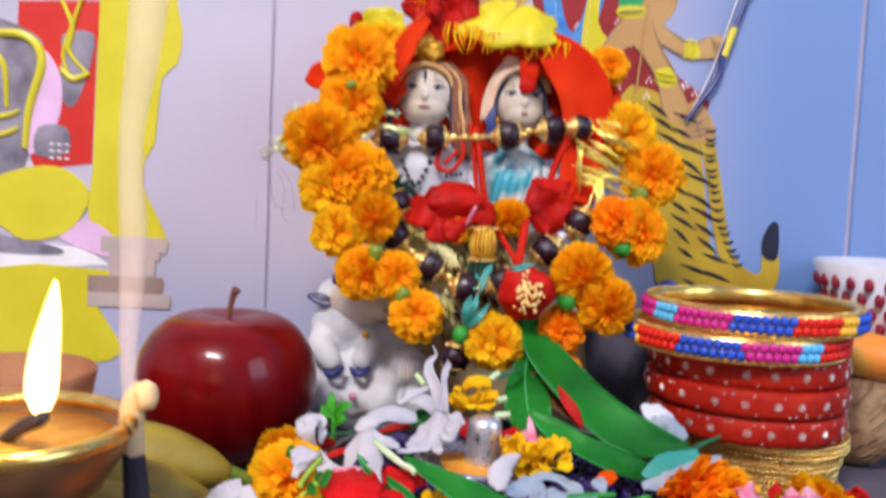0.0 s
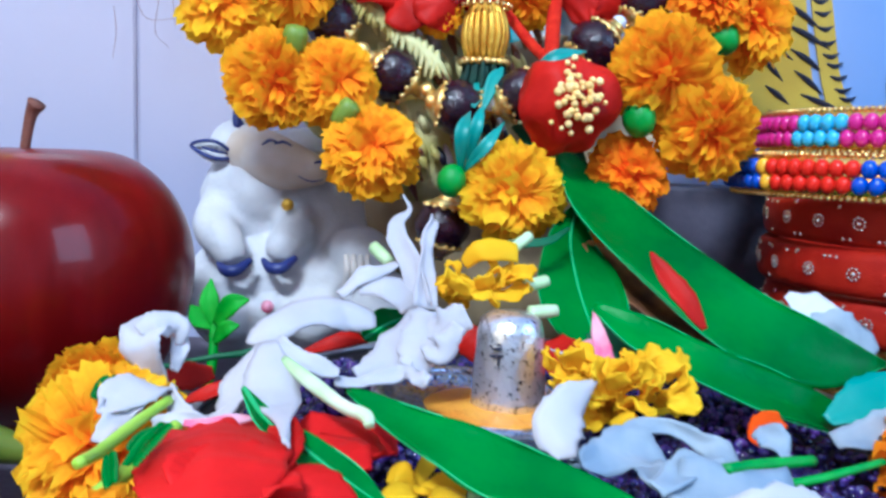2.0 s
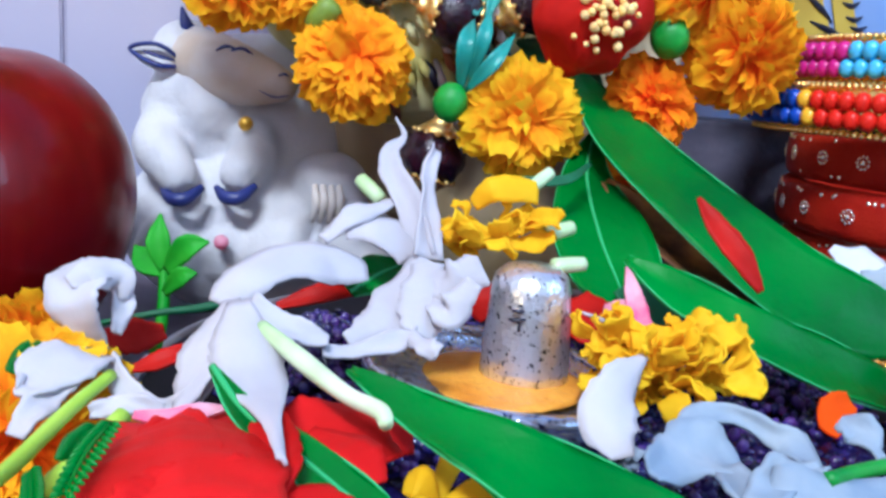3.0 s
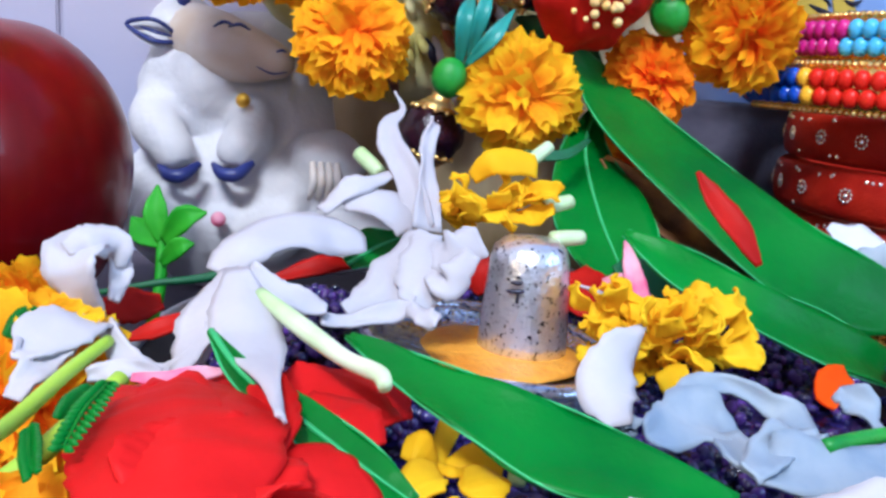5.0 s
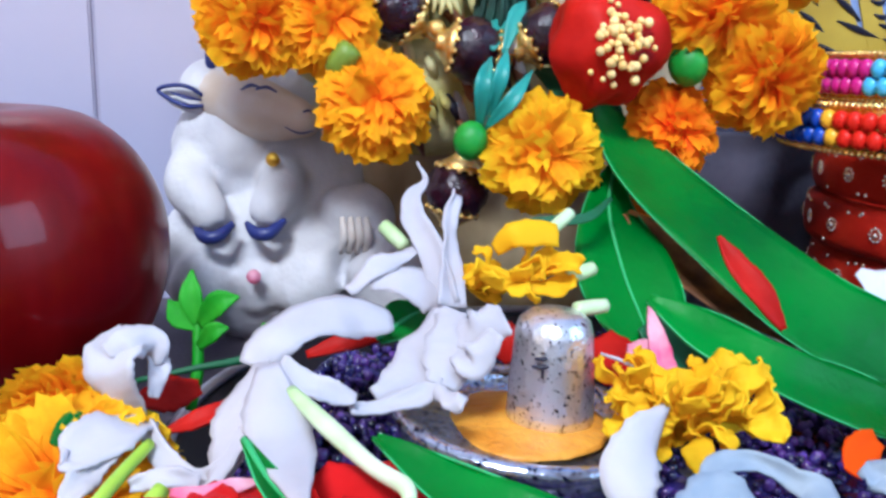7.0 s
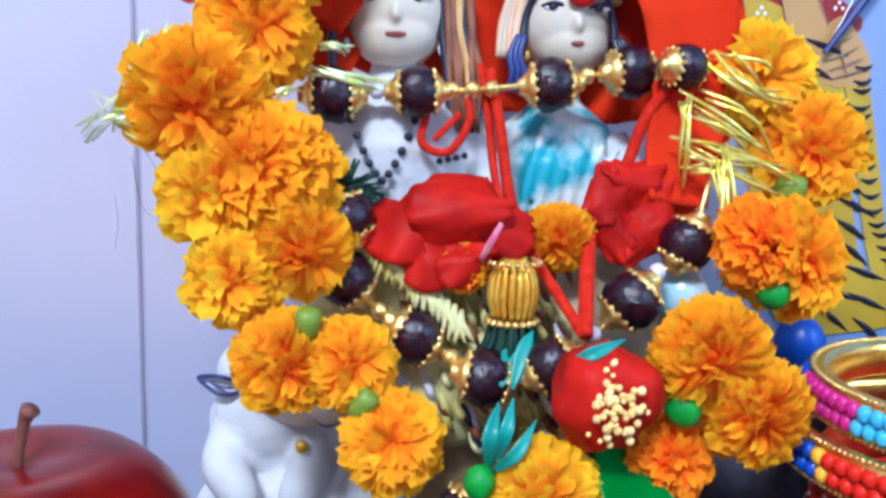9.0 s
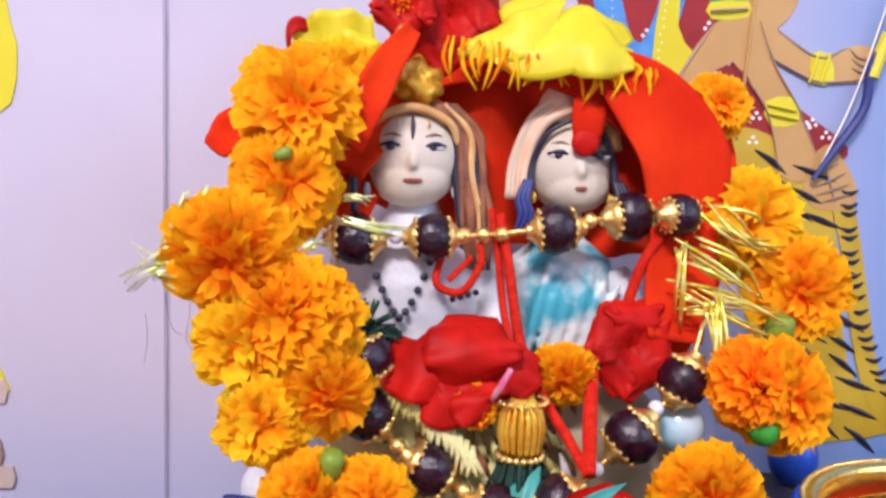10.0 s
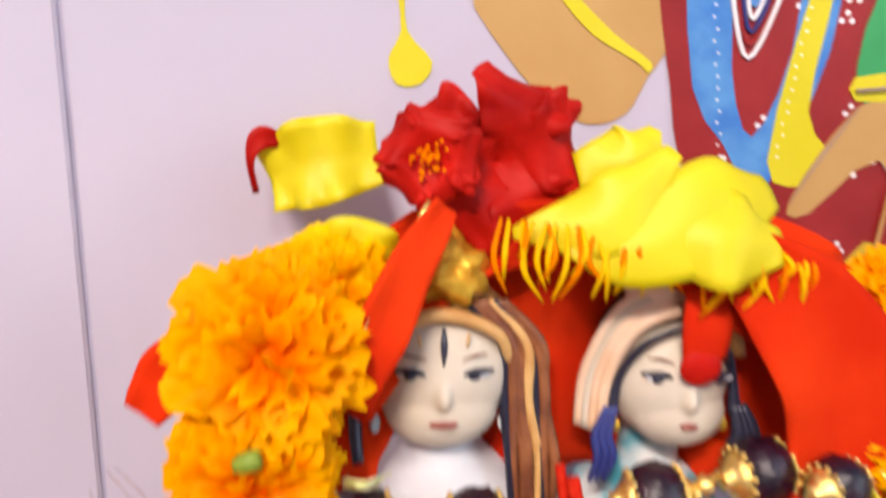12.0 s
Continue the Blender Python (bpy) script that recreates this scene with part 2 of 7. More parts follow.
CLAY = mat("terracotta", (0.30, 0.10, 0.04), 0.6, color2=(0.46, 0.20, 0.08), scale=60, bump=0.3)
BROWN = mat("dark_lamp_brass", (0.20, 0.085, 0.03), 0.35, metal=0.5, color2=(0.30, 0.14, 0.05), scale=90, bump=0.1)
BANANA = mat("banana_skin", (0.34, 0.24, 0.02), 0.55, color2=(0.13, 0.07, 0.012), scale=45, lo=0.42, hi=0.70, bump=0.1)
BANG_G = mat("banana_green_end", (0.12, 0.20, 0.02), 0.5, color2=(0.30, 0.33, 0.04), scale=60)
MANGO = mat("mango_skin", (0.85, 0.26, 0.03), 0.4, color2=(0.55, 0.60, 0.10), scale=22, lo=0.4, hi=0.6)
COCO = mat("coconut_husk", (0.22, 0.11, 0.05), 0.8, color2=(0.42, 0.26, 0.14), scale=120, bump=0.6)
PORCE = mat("white_porcelain", (0.60, 0.60, 0.67), 0.2, scale=60, coat=0.3)
GARNET = mat("garnet_glaze", (0.20, 0.008, 0.03), 0.25, color2=(0.32, 0.02, 0.05), scale=90)
CHAR = mat("charred_stick", (0.02, 0.018, 0.03), 0.8, bump=0.5, scale=200)
ASH = mat("pale_ash", (0.62, 0.45, 0.25), 0.85, color2=(0.76, 0.58, 0.30), scale=200, bump=0.6)
TINSEL_G = mat("gold_tinsel", (0.78, 0.58, 0.03), 0.28, metal=0.6, color2=(0.96, 0.86, 0.26), scale=400)
TINSEL_W = mat("pale_tinsel", (0.66, 0.74, 0.12), 0.28, metal=0.5, color2=(0.95, 0.97, 0.72), scale=400)
THREAD = mat("red_thread", (0.52, 0.012, 0.006), 0.8, color2=(0.66, 0.03, 0.010), bump=0.5, scale=600, spec=0.1)
PV_YEL = mat("print_yellow", (0.66, 0.56, 0.012), 0.4, color2=(0.74, 0.64, 0.03), scale=35)
PV_RED = mat("print_red", (0.62, 0.022, 0.012), 0.4, color2=(0.68, 0.03, 0.016), scale=60)
PV_MAR = mat("print_maroon", (0.26, 0.012, 0.012), 0.4, color2=(0.34, 0.02, 0.02), scale=80)
PV_SKIN = mat("print_tan", (0.50, 0.27, 0.085), 0.4, color2=(0.58, 0.35, 0.13), scale=25)
PV_BLUE = mat("print_blue", (0.04, 0.19, 0.54), 0.4, color2=(0.09, 0.30, 0.62), scale=160)
PV_GREY = mat("print_grey", (0.13, 0.11, 0.14), 0.4, color2=(0.34, 0.30, 0.36), scale=60)
PV_PINK = mat("print_pink", (0.72, 0.45, 0.66), 0.4)
PV_PED = mat("print_stone", (0.26, 0.17, 0.14), 0.4, color2=(0.40, 0.28, 0.23), scale=50)
PV_PEDL = mat("print_stone_light", (0.48, 0.38, 0.34), 0.4, scale=50)
PV_GREEN = mat("print_green", (0.03, 0.32, 0.10), 0.4)
PV_WHITE = mat("print_white", (0.80, 0.76, 0.76), 0.4)
TIGER = mat("print_tiger", (0.44, 0.28, 0.014), 0.4, color2=(0.56, 0.38, 0.03), scale=40)
FLAME = glow("flame", (1.0, 0.74, 0.30), 6.0)
SMOKE = veil("incense_smoke", (0.84, 0.70, 0.64), 0.76)

# ---- shape helpers ----


def part(name, bm, material, parent=None, label="", smooth=True, thick=0.0):
    """One bmesh as one mesh object, alone or under a thing."""
    me = bpy.data.meshes.new(name)
    bmesh.ops.recalc_face_normals(bm, faces=bm.faces)
    for f in bm.faces:
        f.smooth = smooth
    bm.to_mesh(me)
    bm.free()
    for m in (material if isinstance(material, (list, tuple)) else [material]):
        me.materials.append(m)
    ob = new(name, me)
    if parent:
        ob.parent = parent
        if parent.type == "EMPTY":
            ob.matrix_parent_inverse = Matrix.Translation(-parent.location)
    if label:
        ob["label"] = label
    if thick:
        md = ob.modifiers.new("thickness", "SOLIDIFY")
        md.thickness, md.offset = thick, 0
    return ob


def thing(name, at, label, category, group="", kind=""):
    ob = new(name)
    ob.location = at
    ob.empty_display_size = 0.01
    return tagged(ob, label, category, group, kind)


def spline(pts, n):
    """n + 1 points on a smooth curve through pts."""
    v = [Vector(p) for p in pts]
    v = [v[0] * 2 - v[1]] + v + [v[-1] * 2 - v[-2]]
    out = []
    for k in range(n + 1):
        s = k / n * (len(v) - 3)
        i = min(int(s), len(v) - 4)
        u = s - i
        a, b, c, d = v[i:i + 4]
        out.append(0.5 * (2 * b + (c - a) * u + (2 * a - 5 * b + 4 * c - d) * u * u + (3 * b - a - 3 * c + d) * u ** 3))
    return out


def along(values, n):
    if len(values) < 3:
        return [float(np.interp(k / n, np.linspace(0, 1, len(values)), values)) for k in range(n + 1)]
    low = min(values) * 0.5
    return [max(low, q.x) for q in spline([(v, 0, 0) for v in values], n)]


def tube(bm, pts, radii, seg=10, n=16, mi=0, flat=1.0):
    """A tapered round strand through pts."""
    c = spline(pts, n)
    r = along(radii, n)
    rings = []
    side = None
    for i, p in enumerate(c):
        t = (c[min(i + 1, n)] - c[max(i - 1, 0)]).normalized()
        if side is None:
            side = t.orthogonal().normalized()
        side = (side - t * side.dot(t)).normalized()
        up = t.cross(side)
        rings.append([bm.verts.new(p + r[i] * (side * math.cos(a) + up * math.sin(a) * flat)) for a in (math.tau * k / seg for k in range(seg))])
    for a, b in zip(rings, rings[1:]):
        for k in range(seg):
            bm.faces.new((a[k], a[(k + 1) % seg], b[(k + 1) % seg], b[k])).material_index = mi
    for ring in (rings[0], rings[-1]):
        bm.faces.new(ring).material_index = mi
    return bm


def lathe(bm, profile, seg=48, at=(0, 0, 0), mi=0, wob=0.0, turn=None):
    """A turned form: profile of (radius, height)."""
    rings = []
    for r, z in profile:
        ring = []
        for k in range(seg):
            a = math.tau * k / seg
            rr = r * (1 + wob * math.sin(5 * a + 1))
            v = Vector((rr * math.cos(a), rr * math.sin(a), z))
            if turn:
                v = turn @ v
            ring.append(bm.verts.new(v + Vector(at)))
        rings.append(ring)
    for a, b in zip(rings, rings[1:]):
        for k in range(seg):
            bm.faces.new((a[k], a[(k + 1) % seg], b[(k + 1) % seg], b[k])).material_index = mi
    for ring in (rings[0], rings[-1]):
        bm.faces.new(ring).material_index = mi
    return bm


def ball(bm, at, radii, mi=0, u=16, v=10, rough=0.0, freq=60.0, turn=None):
    """An ellipsoid, uneven by noise."""
    s = Vector(radii if isinstance(radii, (tuple, list)) else (radii,) * 3)
    c = Vector(at)

    def vert(x, y, z):
        p = Vector((x * s.x, y * s.y, z * s.z))
        if rough:
            p *= 1 + rough * noise.noise((p + c) * freq)
        return bm.verts.new((turn @ p if turn else p) + c)

    rings = []
    for i in range(1, v):
        a = math.pi * i / v
        rings.append([vert(math.sin(a) * math.cos(math.tau * k / u), math.sin(a) * math.sin(math.tau * k / u), math.cos(a)) for k in range(u)])
    top, low = vert(0, 0, 1), vert(0, 0, -1)
    faces = []
    for k in range(u):
        m = (k + 1) % u
        faces.append(bm.faces.new((top, rings[0][k], rings[0][m])))
        faces.append(bm.faces.new((low, rings[-1][m], rings[-1][k])))
        for a, b in zip(rings, rings[1:]):
            faces.append(bm.faces.new((a[k], b[k], b[m], a[m])))
    for f in faces:
        f.material_index = mi
    return bm


def sheet(bm, pts, widths, face, cup=0.0, ruffle=0.0, freq=2.0, n=14, m=6, mi=0, seed=0.0, twist=0.0, ragged=0.0):
    """A leaf or petal: a strip along pts, half as wide as widths say, whose upper side looks to face."""
    c = spline(pts, n)
    w = along(widths, n)
    rows = []
    for i, p in enumerate(c):
        t = (c[min(i + 1, n)] - c[max(i - 1, 0)]).normalized()
        f = Vector(face)
        if twist:
            f = Matrix.Rotation(radians(twist) * i / n, 3, t) @ f
        s = t.cross(f).normalized()
        up = s.cross(t)
        row = []
        for j in range(m + 1):
            q = 2 * j / m - 1
            lift = cup * w[i] * (0.45 * q * q + 0.55 * abs(q)) + ruffle * abs(q) ** 1.5 * math.sin(freq * math.tau * i / n + seed + 1.7 * (q > 0))
            if ragged:
                k = 1 + ragged * abs(q) * noise.noise((i * 0.55 + seed * 7, 3.0 * (q > 0), seed))
                lift += ragged * 0.35 * w[i] * noise.noise((i * 0.4, q * 1.6, seed + 9))
            else:
                k = 1
            row.append(bm.verts.new(p + s * w[i] * q * k + up * lift))
        rows.append(row)
    for a, b in zip(rows, rows[1:]):
        for j in range(m):
            bm.faces.new((a[j], a[j + 1], b[j + 1], b[j])).material_index = mi
    return bm


def fused(bm, voxel, rounds, mi=0):
    """The lumps of a bmesh melted into one modelled skin."""
    me = bpy.data.meshes.new("lump")
    bm.to_mesh(me)
    bm.free()
    ob = new("lump", me)
    md = ob.modifiers.new("melt", "REMESH")
    md.mode, md.voxel_size = "VOXEL", voxel
    md = ob.modifiers.new("soft", "SMOOTH")
    md.factor, md.iterations = 0.5, rounds
    done = bpy.data.meshes.new_from_object(ob.evaluated_get(bpy.context.evaluated_depsgraph_get()))
    bpy.data.objects.remove(ob)
    bpy.data.meshes.remove(me)
    out = bmesh.new()
    out.from_mesh(done)
    bpy.data.meshes.remove(done)
    for f in out.faces:
        f.material_index = mi
    return out


def joined(*lumps):
    """Several bmeshes as one."""
    out = bmesh.new()
    for b in lumps:
        me = bpy.data.meshes.new("lump")
        b.to_mesh(me)
        b.free()
        out.from_mesh(me)
        bpy.data.meshes.remove(me)
    return out


def slab(bm, outline, y, depth, mi=0):
    """A flat cut-out in the wall's plane: outline of (x, z), its face at y."""
    front = [bm.verts.new((x, y, z)) for x, z in outline]
    back = [bm.verts.new((x, y + depth, z)) for x, z in outline]
    k = len(outline)
    bm.faces.new(front).material_index = mi
    for i in range(k):
        bm.faces.new((front[i], front[(i + 1) % k], back[(i + 1) % k], back[i])).material_index = mi
    return bm


def box(bm, lo, hi, mi=0, bevel=0.0):
    made = bmesh.ops.create_cube(bm, size=1)["verts"]
    for w in made:
        w.co = Vector([(lo[i] + hi[i]) / 2 + w.co[i] * (hi[i] - lo[i]) for i in range(3)])
    faces = {f for w in made for f in w.link_faces}
    for f in faces:
        f.material_index = mi
    if bevel:
        bmesh.ops.bevel(bm, geom=list({e for w in made for e in w.link_edges}), offset=bevel, segments=2, affect="EDGES")
    return bm

# ---- the room and the shelf ----
WALL_Y = 0.405


def structure(name, lo, hi, material, label, bevel=0.0):
    ob = part(name, box(bmesh.new(), lo, hi, bevel=bevel), material, smooth=False)
    return tagged(ob, label, name.split("_")[0], kind="structure")


shrine_wall = structure("wall_north", (-1.36, WALL_Y + 0.0012, -0.75), (1.36, WALL_Y + 0.06, 1.45), GROOVE, "white laminate panel wall with dark vertical joints")
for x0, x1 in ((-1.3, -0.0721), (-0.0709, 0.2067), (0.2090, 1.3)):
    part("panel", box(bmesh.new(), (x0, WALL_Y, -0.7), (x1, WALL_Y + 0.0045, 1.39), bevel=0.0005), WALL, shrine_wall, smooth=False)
structure("wall_south", (-1.36, -1.36, -0.75), (1.36, -1.3, 1.45), PLASTER, "plain white plaster wall")
structure("wall_west", (-1.36, -1.3, -0.75), (-1.3, WALL_Y, 1.45), PLASTER, "plain white plaster wall")
# Unseen wall; its opening is made only to hold the added side lamp.
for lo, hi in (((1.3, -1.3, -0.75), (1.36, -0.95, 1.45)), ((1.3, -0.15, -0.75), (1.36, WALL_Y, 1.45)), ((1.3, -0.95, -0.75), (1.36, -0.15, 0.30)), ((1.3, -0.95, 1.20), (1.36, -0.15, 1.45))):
    structure("wall_east", lo, hi, PLASTER, "plain white plaster wall with an opening added for the side fill lamp")
structure("ceiling", (-1.3, -1.3, 1.40), (1.3, WALL_Y, 1.45), PLASTER, "plain white ceiling")
structure("floor", (-1.3, -1.3, -0.75), (1.3, WALL_Y, -0.7), PLASTER, "plain pale floor")
altar = thing("altar_table", (0.05, 0.1, -0.7), "low altar table covered with dark plum cloth", "table")
part("tabletop", box(bmesh.new(), (-0.6, -0.3, -0.03), (0.65, WALL_Y - 0.001, 0.0), bevel=0.003), TABLE, altar, "dark plum cloth cover", smooth=False)
for x in (-0.55, 0.6):
    for y in (-0.25, 0.35):
        part("leg", box(bmesh.new(), (x - 0.02, y - 0.02, -0.7), (x + 0.02, y + 0.02, -0.03), bevel=0.002), PLASTER, altar, smooth=False)

# ---- painted figures on the wall ----
FACE = WALL_Y - 0.0004


def ring_outline(cx, cz, rx, rz, k=28):
    return [(cx + rx * math.cos(math.tau * i / k), cz + rz * math.sin(math.tau * i / k)) for i in range(k)]


def soft(outline, n=4):
    """A rounded closed outline through its corners."""
    pts = [(x, 0, z) for x, z in outline]
    k = len(pts)
    v = [Vector(p) for p in pts]
    out = []
    for i in range(k):
        a, b, c, d = v[i - 1], v[i], v[(i + 1) % k], v[(i + 2) % k]
        for s in range(n):
            u = s / n
            p = 0.5 * (2 * b + (c - a) * u + (2 * a - 5 * b + 4 * c - d) * u * u + (3 * b - a - 3 * c + d) * u ** 3)
            out.append((p.x, p.z))
    return out


def painted(bm, mats, names, at, label):
    """A wall painting: every flat area and stroke a part of its own."""
    t = thing("wall_painting", at, label, "painting")
    bm.verts.index_update()
    bm.verts.ensure_lookup_table()
    seen = set()
    for start in bm.verts:
        if start.index in seen:
            continue
        island, todo = [], [start]
        seen.add(start.index)
        while todo:
            v = todo.pop()
            island.append(v)
            for e in v.link_edges:
                w = e.other_vert(v)
                if w.index not in seen:
                    seen.add(w.index)
                    todo.append(w)
        one = bmesh.new()
        copy = {v.index: one.verts.new(v.co) for v in island}
        for f in {f for v in island for f in v.link_faces}:
            one.faces.new([copy[v.index] for v in f.verts])
        kind = next(iter(island[0].link_faces)).material_index
        part(names[kind], one, mats[kind], t, smooth=False)
    bm.free()
    return t


def inside(x, z, outline):
    hit = False
    for (x0, z0), (x1, z1) in zip(outline, outline[1:] + outline[:1]):
        if (z0 > z) != (z1 > z) and x < x0 + (z - z0) * (x1 - x0) / (z1 - z0):
            hit = not hit
    return hit


bm = bmesh.new()
MATS = [PV_YEL, PV_RED, PV_GREY, PV_PINK, PV_PED, PV_PEDL, PV_WHITE]
slab(bm, [(-0.1894, 0.1853), (-0.1513, 0.1872), (-0.1536, 0.1613), (-0.1550, 0.1116), (-0.1811, 0.1078), (-0.1864, 0.1207), (-0.1898, 0.1699)], FACE, 0.0015, 1)
slab(bm, soft([(-0.1521, 0.1871), (-0.150, 0.26), (-0.118, 0.27), (-0.1181, 0.1980), (-0.1140, 0.1763), (-0.1160, 0.1599), (-0.1232, 0.1523), (-0.1255, 0.1236), (-0.1300, 0.1154), (-0.1309, 0.1026), (-0.1265, 0.0925), (-0.1210, 0.0814), (-0.1204, 0.0706), (-0.1545, 0.0782), (-0.1544, 0.1090), (-0.1534, 0.1483)], 2), FACE - 0.00012, 0.0018, 0)
slab(bm, soft([(-0.2125, 0.1739), (-0.1816, 0.1703), (-0.1784, 0.1575), (-0.1834, 0.1339), (-0.1873, 0.1075), (-0.2123, 0.1064)], 3), FACE - 0.00024, 0.0021, 2)
slab(bm, soft([(-0.1790, 0.1640), (-0.1711, 0.1553), (-0.1689, 0.1424), (-0.1721, 0.1279), (-0.1837, 0.1142), (-0.1860, 0.1312), (-0.1814, 0.1470)], 3), FACE - 0.00036, 0.0024, 3)
slab(bm, soft([(-0.1687, 0.1709), (-0.1545, 0.1716), (-0.1581, 0.1507), (-0.1644, 0.1374), (-0.1710, 0.1449), (-0.1691, 0.1605)], 3), FACE - 0.00028, 0.0024, 2)
slab(bm, soft([(-0.1799, 0.1275), (-0.1669, 0.1281), (-0.1660, 0.1164), (-0.1806, 0.1144)], 3), FACE - 0.00048, 0.0026, 2)
slab(bm, soft([(-0.2071, 0.0987), (-0.1889, 0.1074), (-0.1707, 0.1096), (-0.1575, 0.1009), (-0.1573, 0.0903), (-0.1677, 0.0779), (-0.1861, 0.0744), (-0.1966, 0.0806), (-0.2097, 0.0827)], 3), FACE - 0.00056, 0.0028, 0)
slab(bm, soft([(-0.1703, 0.0778), (-0.1573, 0.0850), (-0.1440, 0.0775), (-0.1465, 0.0681), (-0.1597, 0.0715)], 3), FACE - 0.00040, 0.0024, 3)
slab(bm, [(-0.2123, 0.0760), (-0.1913, 0.0742), (-0.1571, 0.0716), (-0.1464, 0.0640), (-0.2122, 0.0600)], FACE - 0.00016, 0.0019, 6)
slab(bm, soft([(-0.2123, 0.0787), (-0.1939, 0.0760), (-0.1703, 0.0716), (-0.1702, 0.0679), (-0.1965, 0.0679), (-0.2122, 0.0693)], 3), FACE - 0.00032, 0.0022, 2)
slab(bm, soft([(-0.2122, 0.0592), (-0.1464, 0.0614), (-0.1447, 0.0533), (-0.1528, 0.0463), (-0.1419, 0.0291), (-0.1458, 0.0180), (-0.2121, 0.0155)], 2), FACE - 0.00020, 0.0020, 0)
for a, b, c in ((420, 447, 298), (447, 460, 286), (460, 490, 278), (490, 520, 292), (520, 545, 305)):
    z0, z1 = 0.0443 + (545 - a) * 0.000268, 0.0443 + (545 - b) * 0.000268
    x1 = -0.119 + (c - 300) * 0.000268
    x0 = -0.150 + (0.0 if c > 290 else 0.004) - (0.006 if a >= 490 else 0)
    slab(bm, [(x0, z0), (x1, z0), (x1 + 0.0008, (z0 + z1) / 2), (x1, z1), (x0, z1)], FACE - 0.00028 - 0.0002 * (c % 3), 0.0022, 4 if (a // 10) % 2 else 5)
for pts, r in (([(-0.1719, 0.4040, 0.1915), (-0.1645, 0.4040, 0.1751), (-0.1659, 0.4040, 0.1634), (-0.1572, 0.4040, 0.1529)], 0.0010), ([(-0.1590, 0.4040, 0.1921), (-0.1640, 0.4040, 0.1765), (-0.1685, 0.4040, 0.1620), (-0.1663, 0.4040, 0.1530)], 0.0009), ([(-0.1695, 0.4040, 0.1550), (-0.1637, 0.4040, 0.1506), (-0.1564, 0.4040, 0.1535)], 0.0014),
               ([(-0.2079, 0.4040, 0.1692), (-0.1872, 0.4040, 0.1697), (-0.1783, 0.4040, 0.1590), (-0.1839, 0.4040, 0.1366), (-0.1858, 0.4040, 0.1176)], 0.0018), ([(-0.2051, 0.4040, 0.1309), (-0.1947, 0.4040, 0.1322), (-0.1885, 0.4040, 0.1348)], 0.0011), ([(-0.2051, 0.4040, 0.1225), (-0.1947, 0.4040, 0.1240), (-0.1890, 0.4040, 0.1269)], 0.0011),
               ([(-0.2053, 0.4040, 0.1616), (-0.1962, 0.4040, 0.1568), (-0.1942, 0.4040, 0.1361)], 0.0012)):
    tube(bm, pts, [r, r * 1.2, r * 0.8], 8, 20, 0)
for k in range(9):
    x, z = -0.1745 + 0.0035 * (k % 3), 0.1195 - 0.0032 * (k // 3)
    tube(bm, [(x, FACE - 0.0005, z), (x + 0.0012, FACE - 0.0007, z + 0.0004), (x + 0.0024, FACE - 0.0005, z)], [0.0003, 0.0006, 0.0003], 6, 6, 6)
painted(bm, MATS, ("yellow_robe", "red_panel", "dark_area", "pink_area", "plinth", "plinth_course", "white_area"), (-0.16, FACE, 0.015), "painted wall figure in yellow and red on a stone plinth")

bm = bmesh.new()
MATS = [PV_SKIN, PV_MAR, PV_BLUE, TIGER, BLACK, PV_YEL, PV_GREEN, PV_WHITE, NAVY, PV_PED]
slab(bm, soft([(0.0076, 0.2115), (0.0154, 0.1988), (0.0240, 0.1900), (0.0326, 0.1853), (0.0408, 0.1874), (0.0448, 0.1949), (0.0498, 0.2040), (0.0501, 0.2170), (0.0212, 0.2172)], 3), FACE, 0.0015, 0)
slab(bm, soft([(0.0966, 0.2309), (0.1113, 0.2298), (0.1174, 0.2128), (0.1169, 0.1970), (0.1101, 0.1888), (0.1016, 0.1894), (0.0958, 0.2051)], 3), FACE, 0.0015, 0)
slab(bm, soft([(-0.0070, 0.2121), (-0.0056, 0.2121), (-0.0048, 0.2032), (0.0003, 0.1973), (-0.0020, 0.1928), (-0.0068, 0.1927), (-0.0085, 0.1977), (-0.0061, 0.2031)], 3), FACE, 0.0015, 5)
slab(bm, soft([(0.0243, 0.2120), (0.0323, 0.2036), (0.0421, 0.1983), (0.0447, 0.1961), (0.0451, 0.1983), (0.0370, 0.2037), (0.0271, 0.2121)], 3), FACE - 0.0003, 0.0015, 5)
slab(bm, soft([(0.0464, 0.2306), (0.0893, 0.2323), (0.0936, 0.1980), (0.1004, 0.1805), (0.1205, 0.1647), (0.1358, 0.1540), (0.1296, 0.1483), (0.1084, 0.1507), (0.0921, 0.1522), (0.0739, 0.1582), (0.0565, 0.1722), (0.0499, 0.1932)], 3), FACE - 0.00012, 0.0018, 1)
slab(bm, soft([(0.0499, 0.2308), (0.0588, 0.2311), (0.0625, 0.1970), (0.0687, 0.1832), (0.0750, 0.2009), (0.0758, 0.2318), (0.0830, 0.2321), (0.0832, 0.2012), (0.0747, 0.1762), (0.0691, 0.1613), (0.0640, 0.1625), (0.0650, 0.1777), (0.0545, 0.1933)], 3), FACE - 0.00024, 0.0021, 2)
for k in range(5):
    tube(bm, [(0.0590 + 0.0012 * k, FACE - 0.00036, 0.2175), (0.0655, FACE - 0.00048, 0.1995 + 0.0026 * k), (0.0728 - 0.0012 * k, FACE - 0.00036, 0.2175)], [0.0005], 6, 12, (7, 1, 8, 7, 2)[k])
